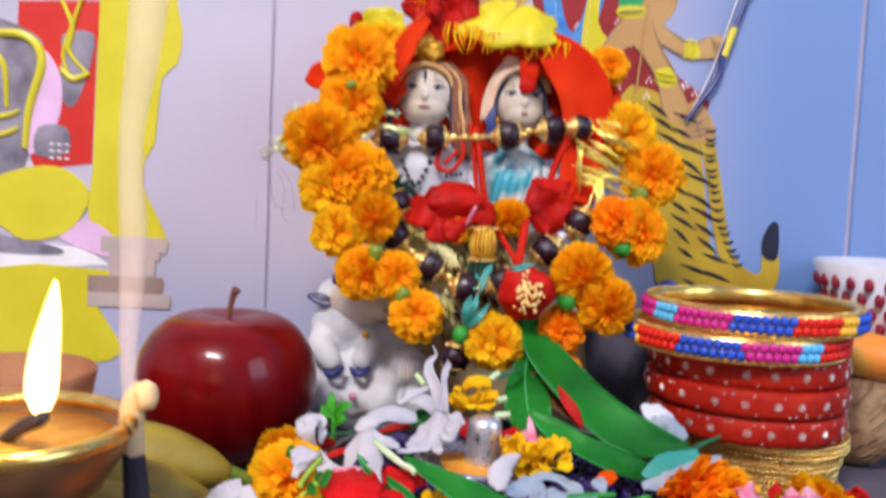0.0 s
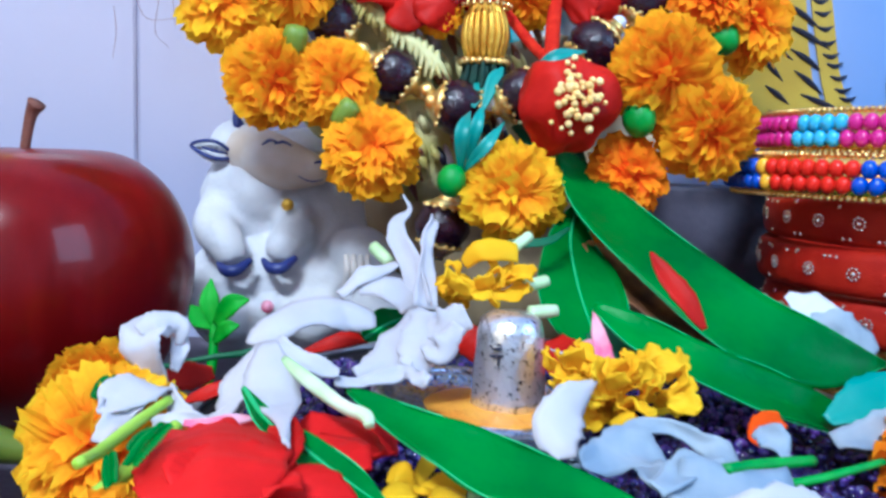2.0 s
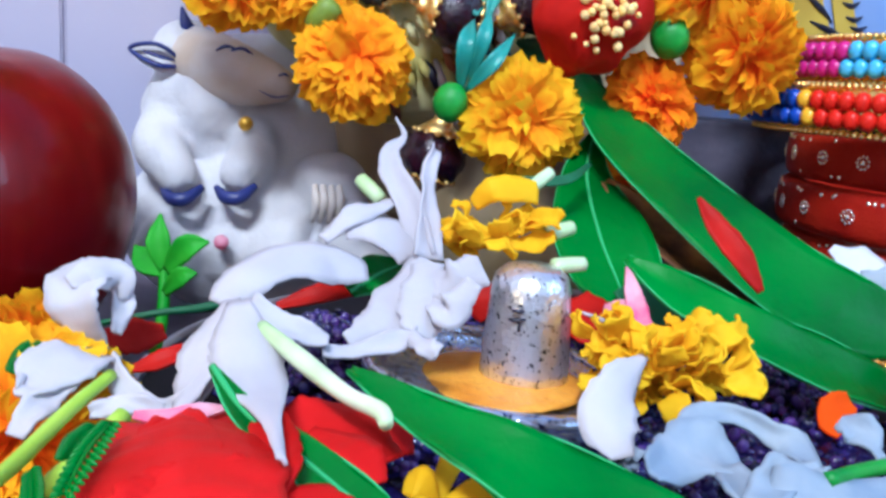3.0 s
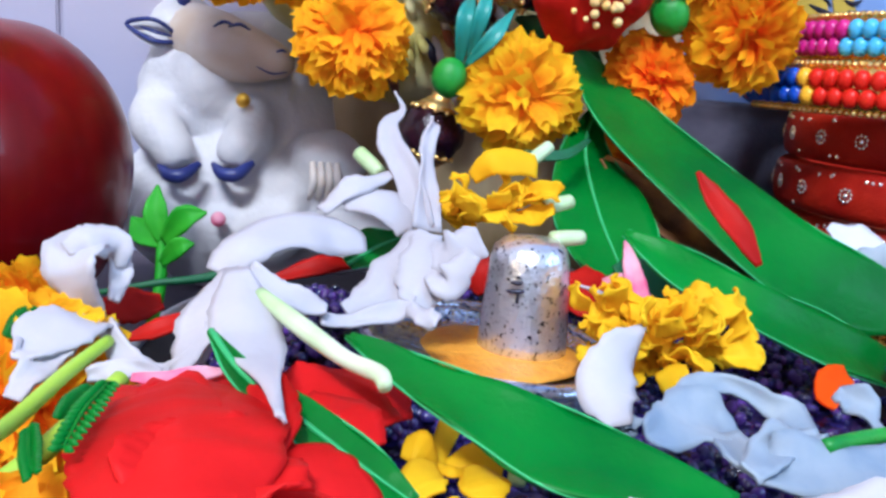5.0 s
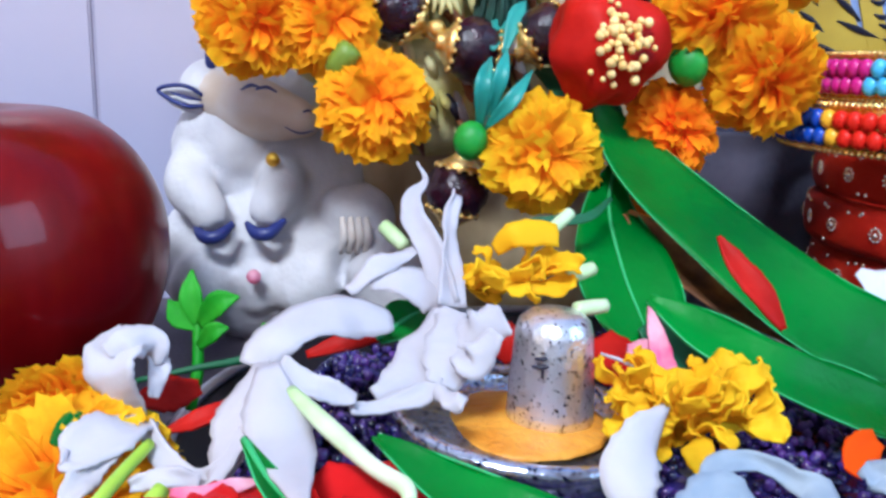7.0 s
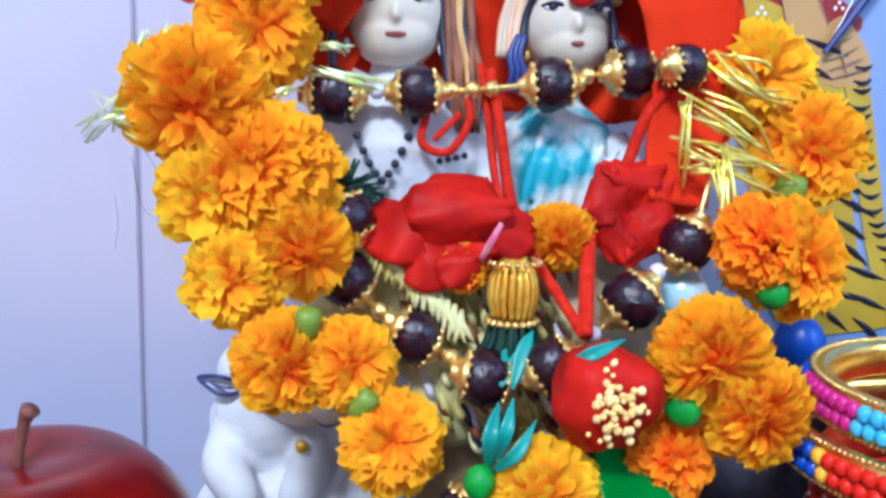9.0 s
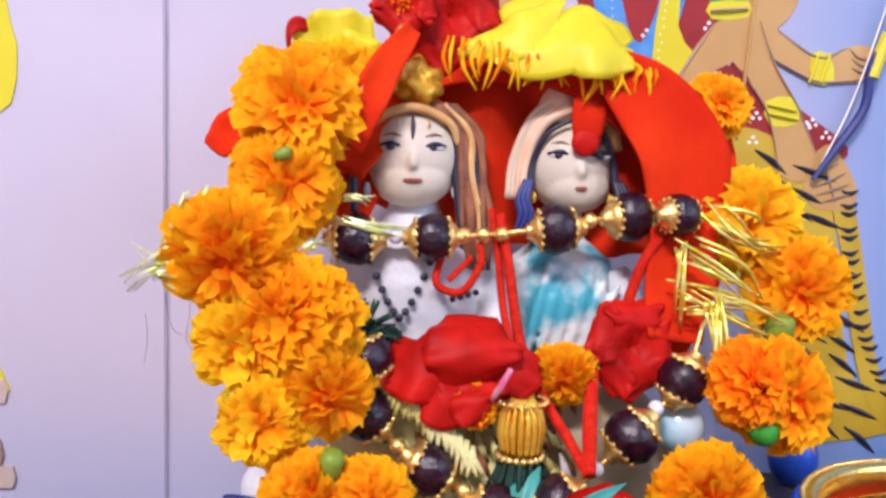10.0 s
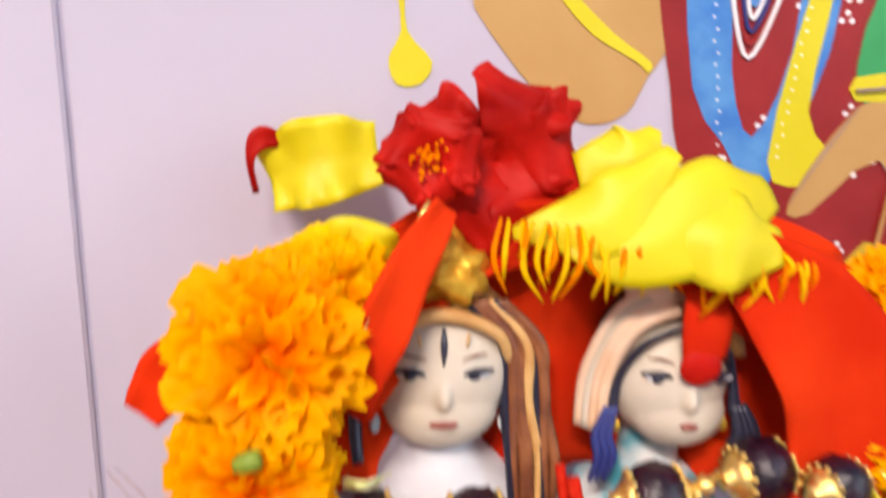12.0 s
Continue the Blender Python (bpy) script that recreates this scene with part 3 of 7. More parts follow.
slab(bm, soft([(0.0778, 0.2149), (0.0823, 0.2150), (0.0803, 0.1888), (0.0875, 0.1784), (0.0814, 0.1728), (0.0727, 0.1779)], 3), FACE - 0.00032, 0.0023, 5)
slab(bm, soft([(0.0916, 0.2119), (0.1017, 0.2122), (0.0995, 0.1929), (0.0902, 0.1926)], 3), FACE - 0.00032, 0.0023, 6)
slab(bm, soft([(0.0896, 0.1961), (0.1014, 0.1969), (0.1014, 0.1921), (0.0903, 0.1912)], 2), FACE - 0.00048, 0.0026, 5)
slab(bm, soft([(0.0913, 0.1900), (0.1052, 0.1913), (0.1087, 0.1825), (0.1189, 0.1656), (0.1254, 0.1519), (0.1246, 0.1435), (0.1145, 0.1452), (0.1104, 0.1608), (0.0977, 0.1786), (0.0836, 0.1666), (0.0788, 0.1691)], 3), FACE - 0.00040, 0.0025, 0)
slab(bm, soft([(0.1040, 0.1948), (0.1110, 0.1888), (0.1239, 0.1811), (0.1358, 0.1851), (0.1433, 0.1826), (0.1415, 0.1753), (0.1255, 0.1736), (0.1088, 0.1807), (0.0997, 0.1894)], 3), FACE - 0.00044, 0.0026, 0)
slab(bm, soft([(0.1219, 0.1820), (0.1276, 0.1818), (0.1296, 0.1741), (0.1232, 0.1732)], 2), FACE - 0.00060, 0.0030, 5)
slab(bm, soft([(0.1086, 0.1672), (0.1173, 0.1687), (0.1193, 0.1610), (0.1105, 0.1599)], 2), FACE - 0.00056, 0.0030, 5)
slab(bm, soft([(0.1223, 0.1444), (0.1290, 0.1548), (0.1385, 0.1438), (0.1381, 0.1357), (0.1259, 0.1351)], 3), FACE - 0.00036, 0.0024, 0)
slab(bm, soft([(0.0931, 0.1546), (0.1147, 0.1556), (0.1284, 0.1442), (0.1348, 0.1217), (0.1404, 0.0868), (0.1501, 0.0735), (0.1591, 0.0643), (0.1207, 0.0614), (0.1107, 0.0883)], 3), FACE - 0.00016, 0.0019, 3)
slab(bm, soft([(0.1294, 0.1456), (0.1380, 0.1393), (0.1455, 0.1087), (0.1518, 0.0818), (0.1654, 0.0720), (0.1666, 0.0819), (0.1744, 0.0814), (0.1743, 0.0676), (0.1674, 0.0638), (0.1523, 0.0668), (0.1432, 0.0869), (0.1359, 0.1218)], 3), FACE - 0.00028, 0.0022, 3)
slab(bm, soft([(0.1673, 0.0803), (0.1659, 0.0879), (0.1694, 0.0970), (0.1733, 0.0963), (0.1736, 0.0805)], 3), FACE - 0.00044, 0.0026, 4)
rs = random.Random(4)
for k in range(24):
    z = 0.153 - 0.0038 * k + rs.uniform(-0.001, 0.001)
    x = 0.107 + 0.0010 * k + (0.010 if k % 2 else 0) + rs.uniform(-0.001, 0.001)
    n = rs.uniform(0.008, 0.016)
    lean = rs.uniform(-0.0085, -0.0045)
    tube(bm, [(x, FACE - 0.0001, z), (x + n * 0.5, FACE - 0.0002, z + lean * 0.3 - 0.001), (x + n, FACE - 0.0001, z + lean)], [0.0003, 0.0010, 0.0002], 6, 8, 4)
    if k < 18:
        xt = 0.1345 + 0.00006 * k * k
        tube(bm, [(xt, FACE - 0.0002, z - 0.012), (xt + 0.003, FACE - 0.0003, z - 0.0128), (xt + 0.0056, FACE - 0.0002, z - 0.0115)], [0.0003, 0.0008, 0.0002], 6, 6, 4)
tube(bm, [(0.1513, 0.4020, 0.2071), (0.1445, 0.4020, 0.1885), (0.1401, 0.4020, 0.1778), (0.1385, 0.4020, 0.1658), (0.1307, 0.4020, 0.1535), (0.1240, 0.4020, 0.1439)], [0.0011, 0.0013, 0.0015, 0.0015, 0.0013, 0.0008], 8, 24, 8)
tube(bm, [(0.1444, 0.4018, 0.1884), (0.1422, 0.4018, 0.1818), (0.1402, 0.4018, 0.1751)], [0.0019], 8, 6, 5)
tube(bm, [(0.1466, 0.4025, 0.2070), (0.1357, 0.4025, 0.1697), (0.1264, 0.4025, 0.1481)], [0.0003], 6, 8, 7)
ROBE = [(0.0520, 0.2250), (0.0890, 0.2250), (0.0930, 0.1980), (0.1000, 0.1800), (0.1200, 0.1640), (0.1330, 0.1540), (0.1080, 0.1520), (0.0740, 0.1590), (0.0580, 0.1722)]
for k in range(70):
    x, z = 0.052 + 0.08 * rs.random(), 0.152 + 0.07 * rs.random()
    if inside(x, z, ROBE):
        for dx, dz in ((0.0, 0.0012), (-0.0011, -0.0004), (0.0011, -0.0004)):
            slab(bm, ring_outline(x + dx, z + dz, 0.0006, 0.0006, 8), FACE - 0.00020, 0.001, 7)
tube(bm, [(0.1035, FACE - 0.0009, 0.1990), (0.1018, FACE - 0.0009, 0.1780), (0.1000, FACE - 0.0009, 0.1560)], [0.0005], 6, 10, 0)
for pts in ([(0.0913, 0.1900), (0.0836, 0.1780), (0.0788, 0.1691)], [(0.0977, 0.1786), (0.1060, 0.1690), (0.1104, 0.1608), (0.1145, 0.1452)], [(0.1052, 0.1913), (0.1110, 0.1780), (0.1189, 0.1656), (0.1254, 0.1519)], [(0.1088, 0.1807), (0.1180, 0.1762), (0.1255, 0.1736), (0.1380, 0.1748)], [(0.1110, 0.1888), (0.1239, 0.1811), (0.1330, 0.1842)],
            [(0.1340, 0.1838), (0.1372, 0.1812), (0.1425, 0.1815)], [(0.1345, 0.1810), (0.1380, 0.1790), (0.1425, 0.1792)], [(0.1350, 0.1782), (0.1385, 0.1768), (0.1418, 0.1768)],
            [(0.1240, 0.1440), (0.1290, 0.1470), (0.1330, 0.1490)], [(0.1250, 0.1415), (0.1310, 0.1440), (0.1352, 0.1462)], [(0.1262, 0.1390), (0.1325, 0.1412), (0.1370, 0.1430)], [(0.1275, 0.1368), (0.1335, 0.1385), (0.1378, 0.1398)], [(0.1280, 0.1500), (0.1305, 0.1430), (0.1325, 0.1368)], [(0.0990, 0.2290), (0.1080, 0.2270), (0.1165, 0.2120), (0.1160, 0.1980)]):
    tube(bm, [(x, FACE - 0.0008, z) for x, z in pts], [0.0001, 0.00032, 0.0001], 6, 14, 9)
for x, z, dx, dz in ((0.1228, 0.1776, 0.0012, 0.0044), (0.1264, 0.1779, 0.0012, 0.0044), (0.1135, 0.1655, 0.0046, -0.0008), (0.1142, 0.1628, 0.0046, -0.0008), (0.0955, 0.1940, 0.0058, 0.0006)):
    tube(bm, [(x - dx, FACE - 0.0011, z - dz), (x, FACE - 0.0014, z), (x + dx, FACE - 0.0011, z + dz)], [0.0004], 6, 8, 9 if dx > 0.005 else 5)
for a in range(7):
    slab(bm, ring_outline(0.0700 + 0.0024 * math.cos(a * 0.9), 0.1690 + 0.0024 * math.sin(a * 0.9), 0.0012, 0.0012, 10), FACE - 0.0006 - 0.00002 * a, 0.001, (2, 7, 8)[a % 3])
for k in range(22):
    for x0, x1 in ((0.0545, 0.0620), (0.0795, 0.0745)):
        q = k / 21
        slab(bm, ring_outline(x0 + (x1 - x0) * q + 0.0004 * math.sin(9 * k), 0.2290 - 0.0500 * q, 0.0003, 0.0003, 6), FACE - 0.00045, 0.001, 7)
painted(bm, MATS, ("limb", "robe", "sash", "tiger_skin", "stripe", "gold_band", "sleeve", "motif", "bow", "outline"), (0.10, FACE, 0.06), "painted wall figure with a bow, maroon robe and tiger skin")

# ---- the statues ----


def pair_statue():
    bm = bmesh.new()
    WH, SK, BR, BK, NV, LP, GI, TE, FU, RO, OC, PC, PE = range(13)
    # base and seated bodies
    rock, fur, white, teal = bmesh.new(), bmesh.new(), bmesh.new(), bmesh.new()
    ball(rock, (0.030, 0.378, 0.032), (0.040, 0.020, 0.034), 0, 40, 24, 0.25, 90)
    ball(rock, (0.046, 0.364, 0.070), (0.026, 0.018, 0.022), 0, 28, 16, 0.12, 60)
    for k in range(9):
        x = 0.004 + 0.008 * k
        tube(rock, [(x, 0.362, 0.082), (x + 0.003, 0.352, 0.066), (x - 0.001, 0.354, 0.048), (x + 0.004, 0.360, 0.020), (x + 0.002, 0.362, 0.004)], [0.003, 0.0048, 0.0052, 0.005, 0.006], 10, 20)
    ball(fur, (0.004, 0.362, 0.078), (0.026, 0.018, 0.020), 0, 28, 16, 0.10, 60)
    ball(fur, (0.018, 0.350, 0.062), (0.028, 0.013, 0.016), 0, 28, 16, 0.14, 70)
    lathe(white, [(0.004, 0.086), (0.0165, 0.090), (0.0175, 0.104), (0.0192, 0.116), (0.0170, 0.124), (0.008, 0.130), (0.0055, 0.138)], 32, (0.001, 0.371, 0))
    tube(white, [(-0.015, 0.368, 0.121), (-0.021, 0.360, 0.106), (-0.018, 0.348, 0.092), (-0.006, 0.342, 0.087)], [0.0052, 0.0050, 0.0042, 0.0036], 12, 16)
    tube(white, [(0.018, 0.368, 0.121), (0.0225, 0.362, 0.106), (0.020, 0.350, 0.094)], [0.0050, 0.0048, 0.004], 12, 14)
    tube(white, [(0.054, 0.368, 0.118), (0.058, 0.360, 0.104), (0.050, 0.350, 0.094)], [0.0046, 0.0042, 0.0035], 12, 14)
    lathe(teal, [(0.004, 0.084), (0.0135, 0.088), (0.0135, 0.102), (0.0152, 0.112), (0.0134, 0.121), (0.006, 0.127), (0.005, 0.136)], 32, (0.0405, 0.372, 0))
    for k in range(6):
        x = 0.0315 + 0.0036 * k
        tube(teal, [(x + 0.004, 0.3590, 0.121 - 0.001 * k), (x + 0.001, 0.3580, 0.110), (x - 0.002, 0.3582, 0.096)], [0.0008, 0.0016, 0.0010], 8, 12)
    bm.free()
    bm = joined(fused(rock, 0.0016, 6, RO), fused(fur, 0.0014, 4, FU), fused(white, 0.0010, 6, WH), fused(teal, 0.0008, 3, TE))
    # heads
    heads = bmesh.new()
    for x, z, w, h, hair, off in ((0.0002, 0.1466, 0.0125, 0.0130, OC, 0.0), (0.0412, 0.1456, 0.0110, 0.0122, BK, 0.0012)):
        ball(heads, (x, 0.3685, z), (w, 0.0100, h), 0, 32, 24)
        ball(heads, (x + off, 0.3650, z - 0.0054), (w * 0.80, 0.0070, h * 0.55), 0, 24, 16)
        tube(heads, [(x + off, 0.3594, z + 0.0030), (x + off, 0.3580, z - 0.0012), (x + off, 0.3590, z - 0.0026)], [0.0005, 0.0012, 0.0010], 10, 10)
        ball(bm, (x, 0.3722, z + 0.0034), (w * 1.10, 0.0098, h * 1.04), hair, 28, 18, 0.05, 200)
        for q in (-1, 1):
            e = x + off + q * 0.0053
            ball(bm, (e, 0.3604, z + 0.0026), (0.0025, 0.0008, 0.0008), WH, 12, 8)
            ball(bm, (e - 0.0004, 0.3597, z + 0.0026), (0.0011, 0.0008, 0.0008), BK, 10, 8)
            tube(bm, [(e - q * 0.0028, 0.3596, z + 0.0026), (e, 0.3593, z + 0.0036), (e + q * 0.0030, 0.3610, z + 0.0031)], [0.0003, 0.0006, 0.0003], 6, 8, BK)
            tube(bm, [(e - q * 0.0030, 0.3598, z + 0.0050), (e, 0.3602, z + 0.0060), (e + q * 0.0034, 0.3632, z + 0.0050)], [0.0001, 0.00025, 0.0001], 6, 8, BR)
            ball(heads, (x + q * w * 1.0, 0.3690, z - 0.001), (0.0016, 0.0020, 0.0030), 0, 10, 8)
        m = 0.0026 if hair == OC else 0.0017
        ball(bm, (x + off, 0.3584, z - 0.0056), (m, 0.0012, 0.0007), LP, 14, 8)
        tube(bm, [(x + off - m * 1.15, 0.3590, z - 0.0052), (x + off, 0.3574, z - 0.0053), (x + off + m * 1.15, 0.3590, z - 0.0052)], [0.0002, 0.0003, 0.0002], 6, 8, LP)
    # man: forehead mark, top knot, locks, earrings, beads
    tube(bm, [(0, 0.3612, 0.1572), (0, 0.3598, 0.1545), (0, 0.3592, 0.1512)], [0.0002, 0.0006, 0.0002], 6, 6, BK)
    for q in (-1, 1):
        tube(bm, [(q * 0.0042, 0.3608, 0.1562), (q * 0.0038, 0.3600, 0.1542)], [0.0003, 0.0002], 6, 3, OC)
        ball(bm, (q * 0.0112, 0.3640, 0.1385), (0.0010, 0.0010, 0.0019), TE, 10, 8)
        ball(bm, (0.0412 + q * 0.0098, 0.3640, 0.1375), (0.0009, 0.0009, 0.0014), GI, 10, 8)
    ball(bm, (0.001, 0.3665, 0.1655), (0.0064, 0.0056, 0.0058), GI, 24, 16, 0.45, 420)
    tube(bm, [(-0.0120, 0.3640, 0.1500), (-0.0090, 0.3622, 0.1558), (0.0000, 0.3618, 0.1592), (0.0090, 0.3622, 0.1558), (0.0118, 0.3640, 0.1500)], [0.0008, 0.0011, 0.0013, 0.0011, 0.0008], 10, 24, OC)
    for k in range(9):
        x = 0.0112 + 0.0009 * k
        sway = 0.0007 * math.sin(2.1 * k)
        tube(bm, [(0.0040 + 0.0008 * k, 0.3655, 0.1605), (x * 0.93, 0.3645 - 0.0003 * (k % 3), 0.1530), (x + sway, 0.3636 - 0.0005 * (k % 2), 0.1430), (x + 0.0012 - sway, 0.3615, 0.1320), (x + 0.0018 + sway, 0.3592, 0.1190)], [0.0007, 0.0010, 0.0011, 0.0010, 0.0005], 8, 24, (BK, BR, BR, BR, BR, OC, BK, BR, BR)[k])
    tube(bm, [(-0.0100, 0.3660, 0.1560), (-0.0136, 0.3650, 0.1480), (-0.0146, 0.3630, 0.1400), (-0.0140, 0.3600, 0.1330)], [0.0012, 0.0013, 0.0012, 0.0010], 8, 16, BK)
    # woman: peach veil edge, black hairline, curls
    x = 0.0412
    ball(bm, (x - 0.0016, 0.3690, 0.1610), (0.0070, 0.0062, 0.0058), PC, 20, 14, 0.1, 200)
    for k in range(4):
        y = 0.3625 + 0.0010 * k
        tube(bm, [(x - 0.0010, y, 0.1600 + 0.0014 * k), (x - 0.0080 - 0.0005 * k, y + 0.001, 0.1560 + 0.0008 * k), (x - 0.0118 - 0.0009 * k, y + 0.002, 0.1470), (x - 0.0132 - 0.0010 * k, y, 0.1370)], [0.0012, 0.0015, 0.0015, 0.0010], 8, 18, (PC, PC, SK, PC)[k])
    tube(bm, [(x + 0.0010, 0.3640, 0.1620), (x + 0.0085, 0.3645, 0.1575), (x + 0.0122, 0.3660, 0.1500)], [0.0014, 0.0018, 0.0012], 10, 14, OC)
    for q in (-1, 1):
        tube(bm, [(x, 0.3606, 0.1578), (x + q * 0.0068, 0.3612, 0.1540), (x + q * 0.0102, 0.3634, 0.1470), (x + q * 0.0112, 0.3628, 0.1400)], [0.0004, 0.0007, 0.0009, 0.0012], 8, 18, BK)
        for k in range(3):
            tube(bm, [(x + q * (0.0106 + 0.0008 * k), 0.3622, 0.1420), (x + q * (0.0118 + 0.0012 * k), 0.3612, 0.1370), (x + q * (0.0108 + 0.0014 * k), 0.3606, 0.1330), (x + q * (0.0124 + 0.0012 * k), 0.3604, 0.1285)], [0.0006, 0.0008, 0.0008, 0.0004] if q < 0 else [0.0008, 0.0015, 0.0015, 0.0006], 8, 16, NV if q < 0 else BK)
    for k in range(11):
        q = k / 10 * 2 - 1
        ball(bm, (q * 0.0072 - 0.0024, 0.3506 + 0.0020 * abs(q), 0.1080 + 0.0135 * abs(q) ** 1.4), 0.0010, BK, 8, 6)
    for k in range(4):
        ball(bm, (0.0105 + 0.002 * k, 0.3522 + 0.0012 * k, 0.1125 + 0.0004 * k), 0.0008, BK, 8, 6)
    ball(bm, (0.0656, 0.3450, 0.0836), 0.0064, PE, 20, 14)
    for k in range(90):
        q = k / 89
        c = Vector((-0.0090 + 0.0240 * q, 0.3405 - 0.0080 * q, 0.0985 - 0.0195 * q))
        d = Vector((0.25 + 0.5 * math.sin(5.1 * k), -0.35, -0.9 + 0.4 * math.sin(2.3 * k))).normalized()
        tube(bm, [c - d * 0.0025, c + Vector((0, -0.0012, 0)), c + d * (0.0038 + 0.0012 * math.sin(7.7 * k))], [0.0006, 0.0009, 0.0003], 6, 6, FU)
    # fur and feet folds on the lap
    rs = random.Random(9)
    for k in range(150):
        x, z = -0.002 + 0.040 * rs.random(), 0.050 + 0.042 * rs.random()
        y = min(0.3448, 0.3362 + 14 * (z - 0.062) ** 2 + 9 * (x - 0.018) ** 2)
        n = rs.uniform(0.7, 1.3)
        tube(bm, [(x, y + 0.0018, z + 0.003 * n), (x + 0.0012, y - 0.0010, z), (x + 0.0030, y + 0.0012, z - 0.0035 * n)], [0.0004, 0.0011, 0.0003], 6, 6, (FU, FU, WH, FU, BR)[k % 5] if k % 15 else BK)
    bm = joined(bm, fused(heads, 0.0006, 3, SK))
    return tagged(part("statue", bm, [CLAYW, SKIN, HAIRB, BLACK, NAVY, LIPS, GILT, TEAL, FUR, ROCK, OCHRE, PEACH, PEARL]), "painted clay statue of a seated couple, garlanded", "statue")


pair_statue()


def calf_statue():
    bm = bmesh.new()
    WH, BE, NV, PK, GI = range(5)
    skin, face = bmesh.new(), bmesh.new()
    ball(skin, (-0.016, 0.377, 0.036), (0.029, 0.020, 0.029), 0, 32, 20, 0.06, 120)
    ball(skin, (-0.0325, 0.368, 0.044), (0.0128, 0.012, 0.017), 0, 24, 16, 0.12, 180)
    ball(skin, (-0.020, 0.366, 0.020), (0.030, 0.015, 0.021), 0, 28, 16)
    ball(skin, (-0.0350, 0.3690, 0.0585), (0.0085, 0.0085, 0.0082), 0, 20, 14)
    ball(skin, (-0.0300, 0.3600, 0.0478), (0.0075, 0.006, 0.0085), 0, 18, 12, 0.2, 200)
    for pts, r in (([(-0.0400, 0.3640, 0.0430), (-0.0392, 0.3560, 0.0385), (-0.0352, 0.3510, 0.0345), (-0.0333, 0.3505, 0.0305)], 0.0046), ([(-0.0191, 0.3620, 0.0429), (-0.0188, 0.3550, 0.0384), (-0.0214, 0.3500, 0.0349), (-0.0222, 0.3500, 0.0315)], 0.0043)):
        tube(skin, pts, [r * 1.1, r * 1.25, r * 1.05, r * 0.9], 16, 20)
    for p, r in (((-0.0361, 0.3540, 0.0171), 0.0080), ((-0.0239, 0.3550, 0.0166), 0.0075), ((-0.0109, 0.3560, 0.0244), 0.0080), ((-0.0020, 0.3540, 0.0320), 0.0085), ((0.0043, 0.3480, 0.0196), 0.0095), ((-0.0134, 0.3520, 0.0165), 0.0080)):
        ball(skin, p, (r, r * 0.8, r), 0, 18, 12, 0.2, 150)
    tube(face, [(-0.0345, 0.3660, 0.0590), (-0.0275, 0.3610, 0.0562), (-0.0200, 0.3565, 0.0545), (-0.0138, 0.3535, 0.0538)], [0.0066, 0.0076, 0.0062, 0.0042], 20, 20)
    ball(face, (-0.0140, 0.3525, 0.0535), (0.0044, 0.0040, 0.0038), 0, 18, 12)
    bm.free()
    bm = joined(fused(skin, 0.0011, 10, WH), fused(face, 0.0012, 4, BE))
    sheet(bm, [(-0.0341, 0.3620, 0.0564), (-0.0395, 0.3590, 0.0574), (-0.0463, 0.3620, 0.0587)], [0.0008, 0.0030, 0.0004], (0, -1, 0.2), 0.2, n=10, m=4, mi=WH)
    tube(bm, [(-0.0346, 0.3605, 0.0561), (-0.0399, 0.3572, 0.0560), (-0.0461, 0.3605, 0.0591), (-0.0398, 0.3572, 0.0603), (-0.0346, 0.3605, 0.0568)], [0.0005], 6, 24, NV)
    tube(bm, [(-0.0364, 0.3585, 0.0572), (-0.0395, 0.3568, 0.0578), (-0.0430, 0.3585, 0.0587)], [0.0002, 0.0004, 0.0002], 6, 10, NV)
    tube(bm, [(-0.0340, 0.3650, 0.0630), (-0.0350, 0.3640, 0.0655), (-0.0360, 0.3650, 0.0688)], [0.0015, 0.0013, 0.0003], 10, 8, NV)
    tube(bm, [(-0.0272, 0.3535, 0.0598), (-0.0250, 0.3522, 0.0609), (-0.0226, 0.3515, 0.0603)], [0.0002, 0.0004, 0.0002], 6, 10, NV)
    tube(bm, [(-0.0240, 0.3518, 0.0600), (-0.0216, 0.3507, 0.0606), (-0.0194, 0.3505, 0.0596)], [0.0002, 0.0004, 0.0002], 6, 10, NV)
    tube(bm, [(-0.0180, 0.3505, 0.0523), (-0.0147, 0.3487, 0.0511), (-0.0116, 0.3495, 0.0516)], [0.0001, 0.0002, 0.0001], 6, 10, NV)
    tube(bm, [(-0.0138, 0.3484, 0.0556), (-0.0127, 0.3481, 0.0560), (-0.0118, 0.3485, 0.0556)], [0.0002, 0.0003, 0.0002], 6, 6, NV)
    for x0, lift in ((-0.0372, 0.0), (-0.0262, 0.0008)):
        tube(bm, [(x0, 0.3492, 0.0306 + lift), (x0 + 0.0022, 0.3462, 0.0290 + lift), (x0 + 0.0052, 0.3456, 0.0291 + lift), (x0 + 0.0082, 0.3482, 0.0314 + lift)], [0.0006, 0.0014, 0.0015, 0.0008], 10, 16, NV)
    for k in range(4):
        tube(bm, [(-0.0055 + 0.0017 * k, 0.3455, 0.0335), (-0.0050 + 0.0017 * k, 0.3440, 0.0295), (-0.0058 + 0.0017 * k, 0.3455, 0.0255)], [0.0006, 0.0010, 0.0005], 8, 8, BE)
    ball(bm, (-0.0246, 0.3460, 0.0201), 0.0016, PK, 10, 8)
    ball(bm, (-0.0206, 0.3520, 0.0450), 0.0016, GI, 10, 8)
    return tagged(part("calf_statue", bm, [CLAYW, BEIGE, NAVY, PINK, GILT]), "small white painted clay calf lying with blue hooves", "statue")


calf_statue()

